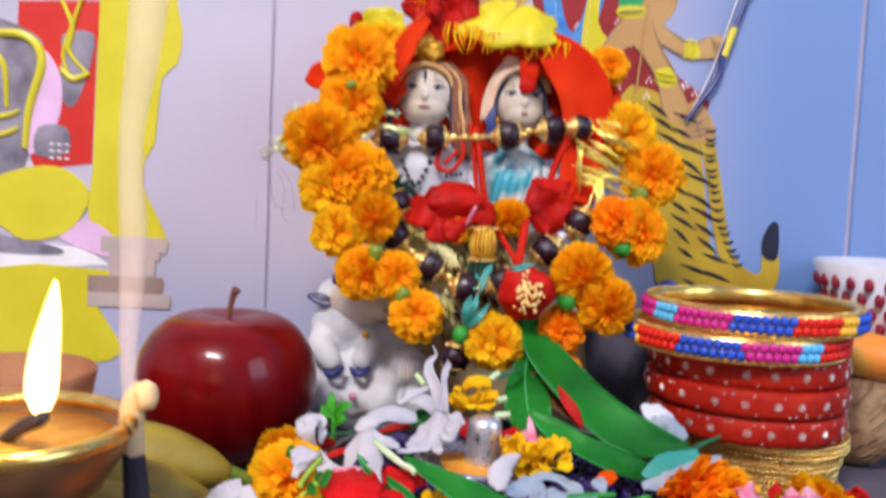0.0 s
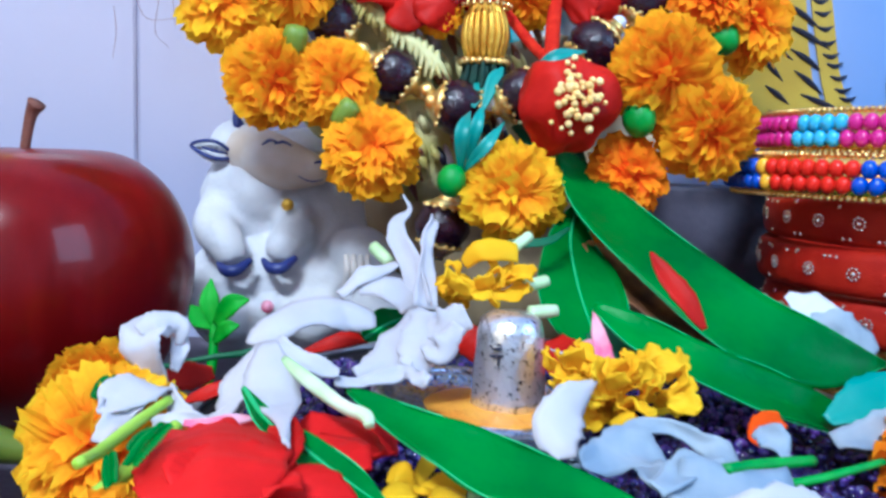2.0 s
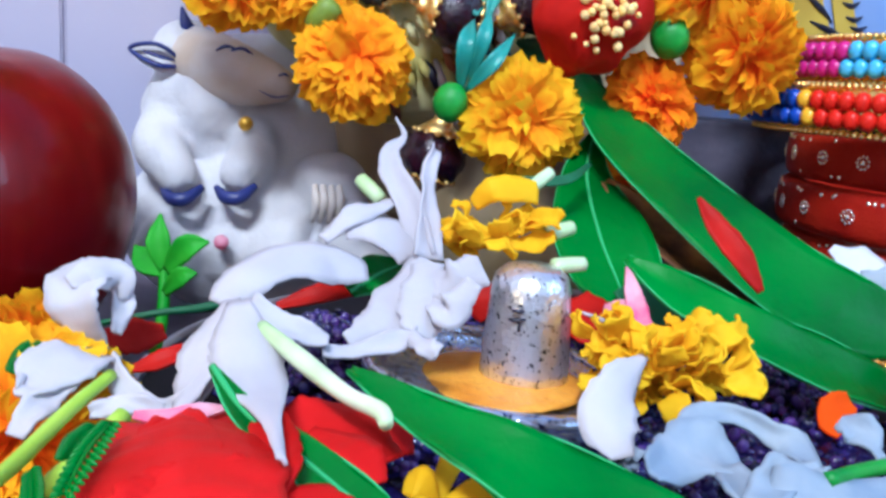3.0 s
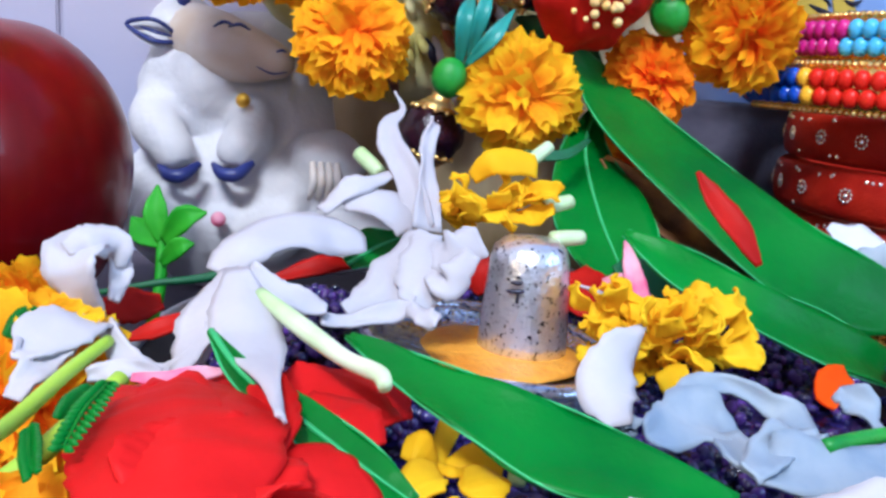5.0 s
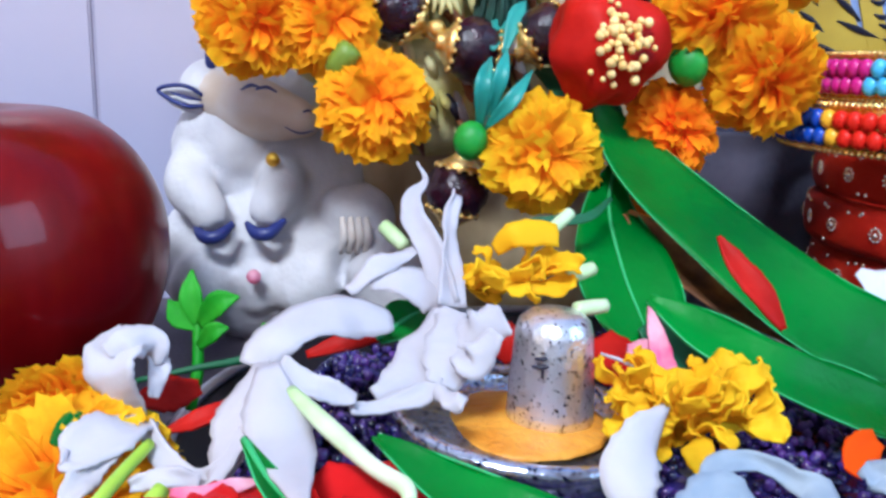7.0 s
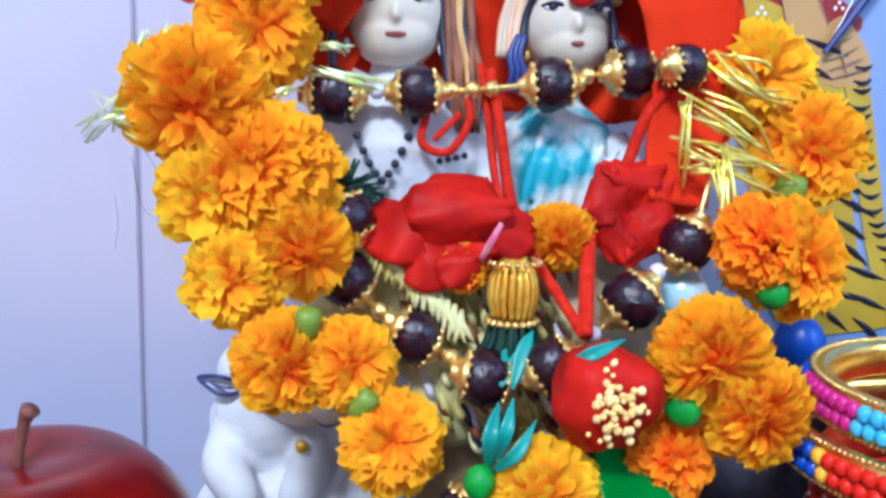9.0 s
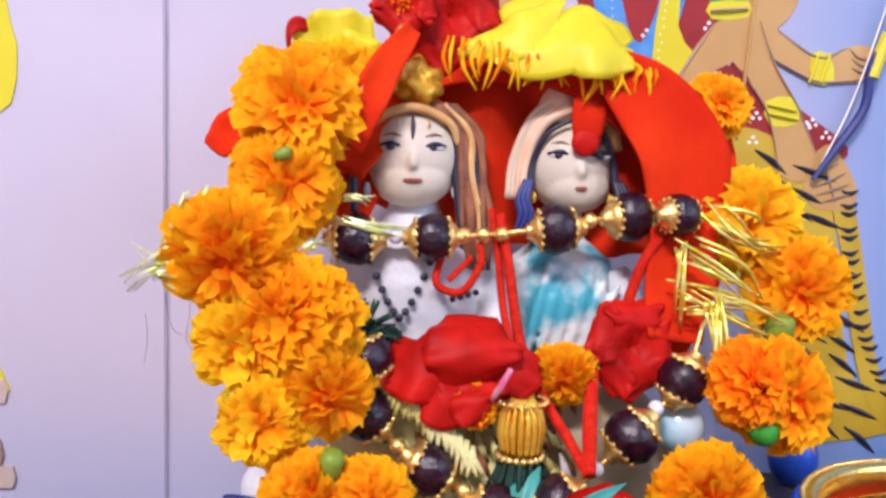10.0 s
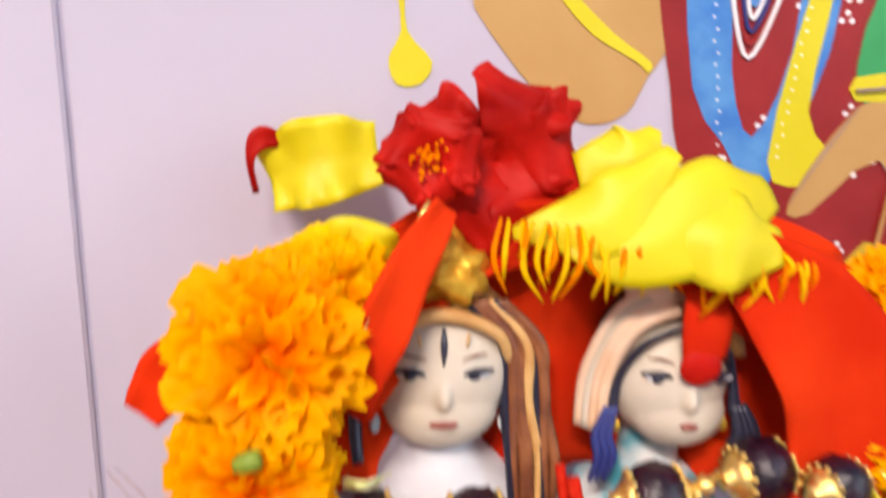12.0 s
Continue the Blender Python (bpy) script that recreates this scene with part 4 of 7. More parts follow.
# Block added in place of the statue's dark foot and the shade round it.
plinth = tagged(part("stone_block", fused(box(bmesh.new(), (0.052, 0.362, 0.0), (0.122, 0.400, 0.052)), 0.002, 3), FOOTDARK), "dark block standing in for the statue's foot and its shade", "stone")

knob = tagged(part("blue_knob", ball(bmesh.new(), (0.1170, 0.3890, 0.0606), (0.0072, 0.0070, 0.0088), 0, 24, 16), mat("blue_gloss_paint", (0.015, 0.07, 0.42), 0.35)), "rounded blue painted knob on the dark block", "ornament")

# ---- flowers round the statue ----


def marigold_mesh(name, seed, petals, material):
    """A ruffled flower head of radius 1 that looks along +z."""
    rs = random.Random(seed)
    bm = bmesh.new()
    ball(bm, (0, 0, -0.1), (0.68, 0.68, 0.56), 0, 14, 10)
    golden = math.pi * (3 - math.sqrt(5))
    for i in range(petals):
        q = (i + 0.5) / petals
        polar = math.acos(1 - 1.42 * q)
        a = golden * i + rs.uniform(-0.15, 0.15)
        d = Vector((math.sin(polar) * math.cos(a), math.sin(polar) * math.sin(a), math.cos(polar)))
        out = (d + Vector((rs.uniform(-0.25, 0.25), rs.uniform(-0.25, 0.25), rs.uniform(-0.1, 0.3)))).normalized()
        side = out.cross(Vector((0, 0, 1)) + 0.4 * Vector((rs.uniform(-1, 1), rs.uniform(-1, 1), 0))).normalized()
        up = side.cross(out)
        length, w = rs.uniform(0.44, 0.70), rs.uniform(0.13, 0.25)
        base = d * rs.uniform(0.38, 0.46)
        base.z *= 0.8
        rows = []
        curl = rs.uniform(0.18, 0.46)
        for s, ww in ((0, 0.35), (0.45, 0.85), (0.78, 1.15), (1.0, 0.95)):
            row = []
            for j in range(5):
                e = j / 2 - 1
                wave = 0.095 * math.sin(j * 2.6 + 1.9 * i) * s
                tip = rs.uniform(-0.12, 0.07) if s == 1.0 else 0
                row.append(bm.verts.new(base + out * length * (s + tip) + side * w * ww * e + up * (0.30 * w * e * e + wave - curl * s * s)))
            rows.append(row)
        for r0, r1 in zip(rows, rows[1:]):
            for j in range(4):
                bm.faces.new((r0[j], r0[j + 1], r1[j + 1], r1[j]))
    me = bpy.data.meshes.new(name)
    for f in bm.faces:
        f.smooth = True
    bm.to_mesh(me)
    bm.free()
    me.materials.append(material)
    return me


HEADS = [marigold_mesh("marigold", s, 165, m) for s, m in ((1, MARI), (2, MARI), (3, MARY), (4, MARD))]


def place(name, me, at, size, turn, parent=None, squash=1.0):
    ob = new(name, me)
    ob.matrix_basis = Matrix.LocRotScale(at, Euler([radians(a) for a in turn]), (size, size, size * squash))
    if parent:
        ob.parent = parent
        ob.matrix_parent_inverse = Matrix.Translation(-parent.location)
    return ob


def calyx_mesh():
    bm = bmesh.new()
    lathe(bm, [(0.02, -0.62), (0.30, -0.55), (0.42, -0.2), (0.46, 0.25), (0.40, 0.55), (0.2, 0.62)], 14)
    me = bpy.data.meshes.new("calyx")
    for f in bm.faces:
        f.smooth = True
    bm.to_mesh(me)
    bm.free()
    me.materials.append(OLIVE)
    return me


CALYX = calyx_mesh()
garland = thing("flower_garland", (0.03, 0.345, 0.03), "orange marigold garland hung round the seated statue", "garland")
rs = random.Random(21)
for p, r, kind in (
    ((-0.0268, 0.3500, 0.1578), 0.0146, 0), ((-0.0292, 0.3450, 0.1395), 0.0126, 1), ((-0.0399, 0.3360, 0.1244), 0.0142, 0),
    ((-0.0233, 0.3340, 0.1109), 0.0125, 1), ((-0.0356, 0.3340, 0.1052), 0.0114, 2),
    ((-0.0270, 0.3340, 0.1112), 0.0132, 0), ((-0.0183, 0.3300, 0.0951), 0.0107, 1), ((-0.0312, 0.3280, 0.0892), 0.0100, 2),
    ((-0.0210, 0.3240, 0.0736), 0.0103, 0), ((-0.0080, 0.3240, 0.0732), 0.0093, 1), ((0.0004, 0.3190, 0.0589), 0.0100, 1),
    ((0.0299, 0.3120, 0.0512), 0.0103, 2), ((0.0554, 0.3180, 0.0557), 0.0087, 3), ((0.0559, 0.3180, 0.0396), 0.0082, 3),
    ((0.0616, 0.3160, 0.0775), 0.0115, 1), ((0.0718, 0.3160, 0.0660), 0.0109, 0), ((0.0784, 0.3350, 0.0967), 0.0105, 3),
    ((0.0869, 0.3380, 0.0935), 0.0133, 0), ((0.0960, 0.3520, 0.1169), 0.0130, 0), ((0.0846, 0.3560, 0.1333), 0.0126, 2),
    ((0.0770, 0.3620, 0.1620), 0.0086, 0), ((0.0362, 0.3420, 0.0969), 0.0078, 0), ((0.0150, 0.3360, 0.0908), 0.0054, 0),
    ((-0.0178, 0.3580, 0.1638), 0.0106, 2)):
    head = place("marigold", HEADS[kind], p, r * 0.97, (90 + rs.uniform(-30, 25), rs.uniform(-20, 20), rs.uniform(-30, 30)), garland, 0.85)
for p, r, t in (((-0.0164, 0.3220, 0.0813), 0.0058, (15, 10, 0)), ((-0.0055, 0.3180, 0.0666), 0.0052, (10, 40, 0)), ((-0.0272, 0.3300, 0.1022), 0.0045, (0, 60, 0)),
                ((0.0890, 0.3450, 0.1068), 0.0075, (10, 10, 0)), ((-0.0376, 0.3280, 0.0943), 0.004, (0, 50, 0)), ((-0.0292, 0.3380, 0.1464), 0.0034, (0, 70, 0))):
    place("calyx", CALYX, p, r, t, garland)
for p, r in (((0.0804, 0.3310, 0.0872), 0.0036), ((0.0563, 0.3140, 0.0675), 0.0036), ((0.0171, 0.3120, 0.0533), 0.0032)):
    part("bud", ball(bmesh.new(), p, (r, r, r * 1.1), 0, 18, 12, 0.1, 200), GREEN, garland, "smooth green bud")


def hibiscus(p, r, face, label, petals=5, specks=True, seed=1):
    rs = random.Random(seed)
    t = thing("hibiscus_flower", p, label, "flower")
    f = Vector(face).normalized()
    a0 = f.orthogonal().normalized()
    for k in range(petals):
        a = math.tau * k / petals + rs.uniform(-0.2, 0.2)
        d = Matrix.Rotation(a, 3, f) @ a0
        c = Vector(p)
        part("petal", sheet(bmesh.new(), [c, c + d * r * 0.5 + f * r * 0.32, c + d * r * 0.88 + f * r * 0.22, c + d * r * 1.0 + f * r * 0.02],
                            [r * 0.15, r * 0.50, r * 0.72, r * 0.30], f, 0.12, r * 0.07, 3.5, 20, 10, 0, rs.uniform(0, 6)), REDP, t, thick=0.0004)
    if specks:
        bm = bmesh.new()
        for k in range(46):
            d = Vector((rs.gauss(0, 1), rs.gauss(0, 1), rs.gauss(0, 1)))
            d = (d - f * d.dot(f)) * r * 0.16
            q = Vector(p) + f * r * rs.uniform(0.42, 0.62) + d
            ball(bm, q, r * rs.uniform(0.035, 0.06), 0, 6, 5)
        part("stamen", bm, MARY, t, "yellow stamen grains")
    return t


lap = thing("hibiscus_flower", (0.0130, 0.3450, 0.0968), "large dark red hibiscus spread on the statue's lap", "flower")
for pts, w in (([(0.0151, 0.3380, 0.0930), (0.0142, 0.3320, 0.1004), (0.0139, 0.3340, 0.1063), (0.0146, 0.3440, 0.1101)], (0.005, 0.0105, 0.0112, 0.006)),
               ([(0.0113, 0.3380, 0.0942), (0.0048, 0.3340, 0.0981), (-0.0014, 0.3380, 0.1005), (-0.0053, 0.3460, 0.1017)], (0.003, 0.0072, 0.0078, 0.004)),
               ([(0.0176, 0.3380, 0.0943), (0.0234, 0.3350, 0.0987), (0.0272, 0.3400, 0.1030)], (0.003, 0.0068, 0.004)),
               ([(0.0124, 0.3360, 0.0959), (0.0073, 0.3330, 0.0927), (0.0018, 0.3370, 0.0925)], (0.004, 0.0068, 0.003)),
               ([(0.0148, 0.3350, 0.0961), (0.0157, 0.3310, 0.0926), (0.0186, 0.3340, 0.0881)], (0.004, 0.0072, 0.003))):
    part("petal", sheet(bmesh.new(), pts, w, (0, -1, 0.35), -0.15, 0.0008, 3.0, 20, 10), REDP, lap, thick=0.0004)
part("pistil", tube(bmesh.new(), [(0.0183, 0.3320, 0.0930), (0.0199, 0.3280, 0.0975), (0.0219, 0.3280, 0.1012)], [0.0006, 0.0008, 0.0006], 8, 8), PINK, lap, "pink pistil")
hibiscus((0.0534, 0.3480, 0.1020), 0.0110, (0.2, -1, 0.2), "red hibiscus tucked beside the statue", seed=4, specks=False)
hibiscus((0.0090, 0.3720, 0.1832), 0.0135, (0.1, -1, 0.1), "red hibiscus with yellow stamens above the statue", seed=5, specks=False)
hibiscus((-0.0023, 0.3660, 0.1847), 0.0075, (-0.2, -1, 0.1), "small red flower with orange stamens", seed=6)
pom = thing("hibiscus_bud", (0.0403, 0.3120, 0.0713), "round red flower bud speckled with yellow grains", "flower")
bm = bmesh.new()
ball(bm, (0.0403, 0.3120, 0.0701), (0.0098, 0.0094, 0.0104), 0, 32, 20, 0.28, 150)
part("bloom", bm, REDP, pom)
bm = bmesh.new()
for k in range(64):
    a, b = rs.gauss(0, 0.30), rs.gauss(0.15, 0.30)
    v = Vector((math.sin(a) * math.cos(b), -math.cos(a) * math.cos(b), math.sin(b)))
    c = Vector((0.0403, 0.3120, 0.0701))
    ball(bm, c + Vector((v.x * 0.0102, v.y * 0.0098, v.z * 0.0108)), rs.uniform(0.0005, 0.0009), 0, 6, 5)
part("pollen", bm, SEEDY, pom, "yellow grains")["kind"] = "stuff"

# red shawl behind the heads
shawl = thing("red_shawl", (0.03, 0.375, 0.09), "bright red cloth draped behind the statue", "cloth")
part("fold", sheet(bmesh.new(), [(-0.0177, 0.3620, 0.1433), (-0.0102, 0.3640, 0.1556), (0.0005, 0.3680, 0.1674), (0.0177, 0.3680, 0.1717), (0.0379, 0.3660, 0.1699), (0.0555, 0.3650, 0.1625), (0.0710, 0.3640, 0.1527), (0.0732, 0.3620, 0.1339), (0.0682, 0.3580, 0.1153), (0.0633, 0.3520, 0.0992)],
                   [0.006, 0.0075, 0.006, 0.0055, 0.006, 0.009, 0.0105, 0.0095, 0.009, 0.005], (0.0, -1, 0.25), 0.25, 0.0012, 4, 60, 10), VELVET, shawl, thick=0.0008)
part("back", sheet(bmesh.new(), [(-0.022, 0.376, 0.148), (0.004, 0.3765, 0.152), (0.020, 0.371, 0.151), (0.038, 0.3765, 0.150), (0.058, 0.371, 0.147), (0.074, 0.374, 0.142)], [0.010, 0.024, 0.026, 0.026, 0.026, 0.020], (0, -1, 0.05), 0.0, 0.002, 5, 40, 16), VELVET, shawl, thick=0.0008)
part("fold", sheet(bmesh.new(), [(-0.0005, 0.3600, 0.1780), (-0.0058, 0.3545, 0.1700), (-0.0110, 0.3510, 0.1595), (-0.0152, 0.3500, 0.1485)], [0.0022, 0.0038, 0.0044, 0.0034], (0.25, -1, 0.1), 0.15, 0.0006, 2, 24, 8), VELVET, shawl, thick=0.0008)
part("trim", tube(bmesh.new(), [(-0.0030, 0.3590, 0.1790), (-0.0092, 0.3530, 0.1690), (-0.0146, 0.3495, 0.1580), (-0.0178, 0.3490, 0.1480)], [0.0005], 6, 24), GOLD, shawl, "thin gold thread edge")
part("fold", sheet(bmesh.new(), [(0.0430, 0.3610, 0.1735), (0.0575, 0.3560, 0.1625), (0.0665, 0.3540, 0.1480), (0.0668, 0.3525, 0.1310), (0.0655, 0.3500, 0.1160), (0.0640, 0.3470, 0.1040)], [0.0030, 0.0095, 0.0112, 0.0088, 0.0085, 0.0070], (0.05, -1, 0.1), 0.12, 0.0008, 3, 40, 10), VELVET, shawl, thick=0.0008)
part("fold", sheet(bmesh.new(), [(-0.0136, 0.3620, 0.1231), (-0.0153, 0.3640, 0.1322), (-0.0101, 0.3660, 0.1462)], [0.003, 0.005, 0.006], (0, -1, 0.2), 0.2, 0.0006, 3, 20, 6), VELVET, shawl, thick=0.0008)
part("fold", sheet(bmesh.new(), [(-0.0469, 0.3520, 0.1468), (-0.0424, 0.3560, 0.1519), (-0.0351, 0.3600, 0.1555)], [0.003, 0.0055, 0.005], (0, -1, 0.2), 0.2, 0.0006, 3, 20, 6), VELVET, shawl, thick=0.0008)
part("tassel", sheet(bmesh.new(), [(0.0440, 0.3600, 0.1640), (0.0436, 0.3575, 0.1590), (0.0432, 0.3568, 0.1545), (0.0430, 0.3572, 0.1515)], [0.0036, 0.0042, 0.0038, 0.0030], (0, -1, 0.1), -0.2, 0.0, 1, 12, 6), VELVET, shawl, "flat red ribbon tab", thick=0.0008)

part("petal_tip", ball(bmesh.new(), (0.0428, 0.3572, 0.1515), (0.0036, 0.0012, 0.0034), 0, 18, 12), REDP, shawl, "dark red rounded petal tip")

# lemon-yellow flower and its fringe on top
crown = thing("yellow_flower", (0.0373, 0.3650, 0.1782), "lemon yellow trumpet flower laid on the red cloth", "flower")
for pts, w in (([(0.0108, 0.3620, 0.1731), (0.0253, 0.3580, 0.1774), (0.0363, 0.3620, 0.1869)], [0.001, 0.0065, 0.0015]),
               ([(0.0182, 0.3600, 0.1729), (0.0297, 0.3560, 0.1731), (0.0449, 0.3580, 0.1795), (0.0542, 0.3640, 0.1801)], [0.002, 0.007, 0.0085, 0.003]),
               ([(0.0343, 0.3570, 0.1747), (0.0442, 0.3540, 0.1748), (0.0545, 0.3580, 0.1723)], [0.005, 0.0085, 0.003]),
               ([(0.0220, 0.3680, 0.1825), (0.0309, 0.3660, 0.1857), (0.0355, 0.3700, 0.1892)], [0.003, 0.006, 0.001])):
    part("petal", sheet(bmesh.new(), pts, w, (0, -1, 0.5), -0.25, 0.0008, 2, 18, 8), LEMON, crown, thick=0.0005)
fringe = thing("gold_fringe", (0.0290, 0.3600, 0.1702), "yellow thread fringe hanging over the red cloth", "trim")
for k in range(40):
    x = 0.0085 + 0.0013 * k + rs.uniform(-0.0006, 0.0006)
    z = 0.1765 - 0.00013 * k
    y = 0.3555
    n = rs.uniform(0.004, 0.013)
    part("strand", tube(bmesh.new(), [(x, y + 0.003, z), (x + rs.uniform(-0.002, 0.002), y, z - n * 0.5), (x + rs.uniform(-0.003, 0.003), y + 0.001, z - n)], [0.0003, 0.0005, 0.0002], 6, 8), YELP if k % 3 else MARY, fringe)
bag = thing("yellow_ribbon", (-0.0192, 0.3950, 0.1801), "yellow paper ribbon tucked behind the garland", "ribbon")
part("fold", sheet(bmesh.new(), [(-0.0310, 0.3940, 0.1747), (-0.0224, 0.3910, 0.1789), (-0.0106, 0.3940, 0.1803)], [0.006, 0.0085, 0.006], (0, -1, 0.3), 0.3, 0.0012, 3, 20, 8), LEMON, bag, thick=0.0004)
part("flap", sheet(bmesh.new(), [(-0.0240, 0.3620, 0.1689), (-0.0149, 0.3580, 0.1705), (-0.0066, 0.3620, 0.1678)], [0.003, 0.006, 0.003], (0, -1, 0.3), 0.3, 0.0012, 3, 16, 6), LEMON, bag, thick=0.0004)
part("tip", sheet(bmesh.new(), [(-0.0337, 0.3920, 0.1728), (-0.0345, 0.3910, 0.1794), (-0.0326, 0.3920, 0.1832), (-0.0293, 0.3930, 0.1830)], [0.0006, 0.0008, 0.0022, 0.0014], (0, -1, 0.1), 0.2, 0, 1, 14, 4), REDP, bag, "red petal tip", thick=0.0004)


def tinsel(name_at, strands, label, seed, material):
    rs = random.Random(seed)
    t = thing("tinsel", name_at, label, "tinsel")
    for a, b, n, spread in strands:
        for k in range(n):
            j = lambda s: Vector((rs.uniform(-s, s), rs.uniform(-s, s) * 0.5, rs.uniform(-s, s)))
            p, q = Vector(a) + j(spread), Vector(b) + j(spread)
            mid = (p + q) / 2 + j(spread * 0.6) + Vector((0, -0.002, 0))
            part("strand", sheet(bmesh.new(), [p, mid, q], [0.0003, 0.0005, 0.0002], (rs.uniform(-0.4, 0.4), -1, rs.uniform(0, 0.8)), 0, 0, 1, 8, 1, 0, 0, 90), material, t, thick=0.00015)
    return t


tinsel((-0.0525, 0.3380, 0.1267), [((-0.0470, 0.3350, 0.1382), (-0.0573, 0.3380, 0.1196), 5, 0.0025), ((-0.0503, 0.3340, 0.1246), (-0.0621, 0.3380, 0.1174), 8, 0.003), ((-0.0481, 0.3360, 0.1159), (-0.0593, 0.3380, 0.1238), 4, 0.003)], "pale green metallic tinsel beside the garland", 31, TINSEL_W)
tinsel((-0.0098, 0.3500, 0.1312), [((-0.0178, 0.3480, 0.1313), (-0.0017, 0.3500, 0.1291), 6, 0.0018), ((-0.0172, 0.3480, 0.1372), (-0.0099, 0.3500, 0.1364), 4, 0.0015), ((-0.0248, 0.3350, 0.1248), (-0.0209, 0.3380, 0.1285), 4, 0.002)], "short gold tinsel strands across the statue", 32, TINSEL_W)
tinsel((0.0748, 0.3450, 0.1212), [((0.0705, 0.3440, 0.1347), (0.0855, 0.3430, 0.1292), 7, 0.004), ((0.0654, 0.3450, 0.1271), (0.0799, 0.3420, 0.1188), 8, 0.004), ((0.0643, 0.3440, 0.1152), (0.0866, 0.3420, 0.1098), 9, 0.004), ((0.0638, 0.3450, 0.1285), (0.0650, 0.3450, 0.1089), 4, 0.0018), ((0.0703, 0.3400, 0.1162), (0.0723, 0.3360, 0.0873), 8, 0.0026)], "tangled gold tinsel on the garland", 33, TINSEL_G)

# loose fibres by the garland
for pts in ([(-0.0670, 0.3950, 0.1122), (-0.0629, 0.3960, 0.1037), (-0.0642, 0.3970, 0.0920), (-0.0605, 0.3980, 0.0876)], [(-0.0650, 0.3940, 0.1136), (-0.0595, 0.3950, 0.1052), (-0.0584, 0.3970, 0.0936)], [(-0.0768, 0.4000, 0.0991), (-0.0762, 0.4000, 0.0917), (-0.0773, 0.4000, 0.0842)], [(-0.0691, 0.3900, 0.1105), (-0.0663, 0.3920, 0.0958), (-0.0568, 0.3920, 0.0950)]):
    t = thing("loose_thread", pts[0], "hair-thin brown thread hanging by the garland", "thread", "loose threads")
    part("strand", tube(bmesh.new(), pts, [0.00008, 0.00008, 0.00006], 5, 14), HAIRB, t)

# ---- bead garland on the statue ----
beads = thing("bead_garland", (0.02, 0.345, 0.07), "dark seed bead garland with gold caps round the statue", "necklace")


def seed_bead(p, r, axis):
    r *= 1.14
    turn = Vector((0, 0, 1)).rotation_difference(Vector(axis)).to_matrix()
    bm = bmesh.new()
    ball(bm, p, (r, r, r * 0.95), 0, 20, 14, 0.12, 700, turn)
    b = part("bead", bm, RUDRA, beads)
    for s in (-1, 1):
        bm = bmesh.new()
        lathe(bm, [(r * 0.72, 0.66 * r), (r * 0.76, 0.72 * r), (r * 0.52, 0.90 * r), (r * 0.30, 1.10 * r), (r * 0.32, 1.20 * r), (r * 0.12, 1.22 * r)], 18, p, 0, 0, turn @ Matrix.Diagonal((1, 1, s)))
        part("cap", bm, GOLD, b, "gold filigree cap")
        bm = bmesh.new()
        for k in range(14):
            a = math.tau * k / 14
            ball(bm, Vector(p) + turn @ Vector((r * 0.78 * math.cos(a), r * 0.78 * math.sin(a), s * 0.66 * r)), r * 0.10, 0, 6, 5)
        part("beading", bm, GOLD, b)["kind"] = "stuff"


for p, r, ax in (((-0.0135, 0.3520, 0.1267), 0.0056, (1, 0, 0)), ((0.0051, 0.3500, 0.1277), 0.0052, (1, 0, 0.05)), ((0.0353, 0.3520, 0.1302), 0.0054, (1, 0, 0.1)), ((0.0539, 0.3540, 0.1336), 0.0054, (1, 0.2, 0.1)),
                 ((0.0640, 0.3475, 0.1345), 0.0046, (1, 0.4, 0)),
                 ((0.0646, 0.3400, 0.0961), 0.0054, (0.5, 0, 1)), ((0.0509, 0.3340, 0.0844), 0.0056, (0.7, 0, 0.7)), ((-0.0094, 0.3380, 0.0877), 0.0054, (0.7, 0, -0.8)),
                 ((0.0049, 0.3340, 0.0763), 0.0054, (0.8, 0, -0.5)), ((0.0194, 0.3280, 0.0691), 0.0054, (1, 0, -0.2)), ((0.0329, 0.3260, 0.0723), 0.0052, (0.8, 0, 0.5)),
                 ((-0.0097, 0.3380, 0.1010), 0.0052, (0.4, 0, -1)), ((0.0162, 0.3220, 0.0431), 0.0054, (0.2, 0, 1))):
    seed_bead(p, r, ax)
for pts in ([(-0.0189, 0.3540, 0.1272), (-0.0043, 0.3510, 0.1278), (0.0174, 0.3510, 0.1285), (0.0411, 0.3530, 0.1317), (0.0630, 0.3580, 0.1368)],
            [(0.0713, 0.3460, 0.1105), (0.0653, 0.3420, 0.0958), (0.0515, 0.3360, 0.0839), (0.0333, 0.3280, 0.0716), (0.0197, 0.3300, 0.0684), (0.0050, 0.3360, 0.0756), (-0.0095, 0.3400, 0.0872), (-0.0118, 0.3460, 0.1017)]):
    part("cord", tube(bmesh.new(), pts, [0.0007], 8, 40), GOLD, beads, "thin gold cord")
for p in ((-0.0037, 0.3500, 0.1278), (0.0127, 0.3500, 0.1284), (0.0173, 0.3500, 0.1285), (0.0217, 0.3500, 0.1288), (0.0436, 0.3520, 0.1324), (0.0124, 0.3300, 0.0728), (-0.0024, 0.3340, 0.0817), (0.0570, 0.3360, 0.0904), (0.0420, 0.3300, 0.0779), (0.0261, 0.3260, 0.0704)):
    part("spacer", ball(bmesh.new(), p, 0.0019, 0, 12, 8), PORCE if rs.random() < 0.4 else GOLD, beads)
bell = thing("gold_bell", (0.0255, 0.3340, 0.0863), "ribbed gold bell pendant with a dark green tassel", "ornament")
c = Vector((0.0255, 0.3340, 0.0863))
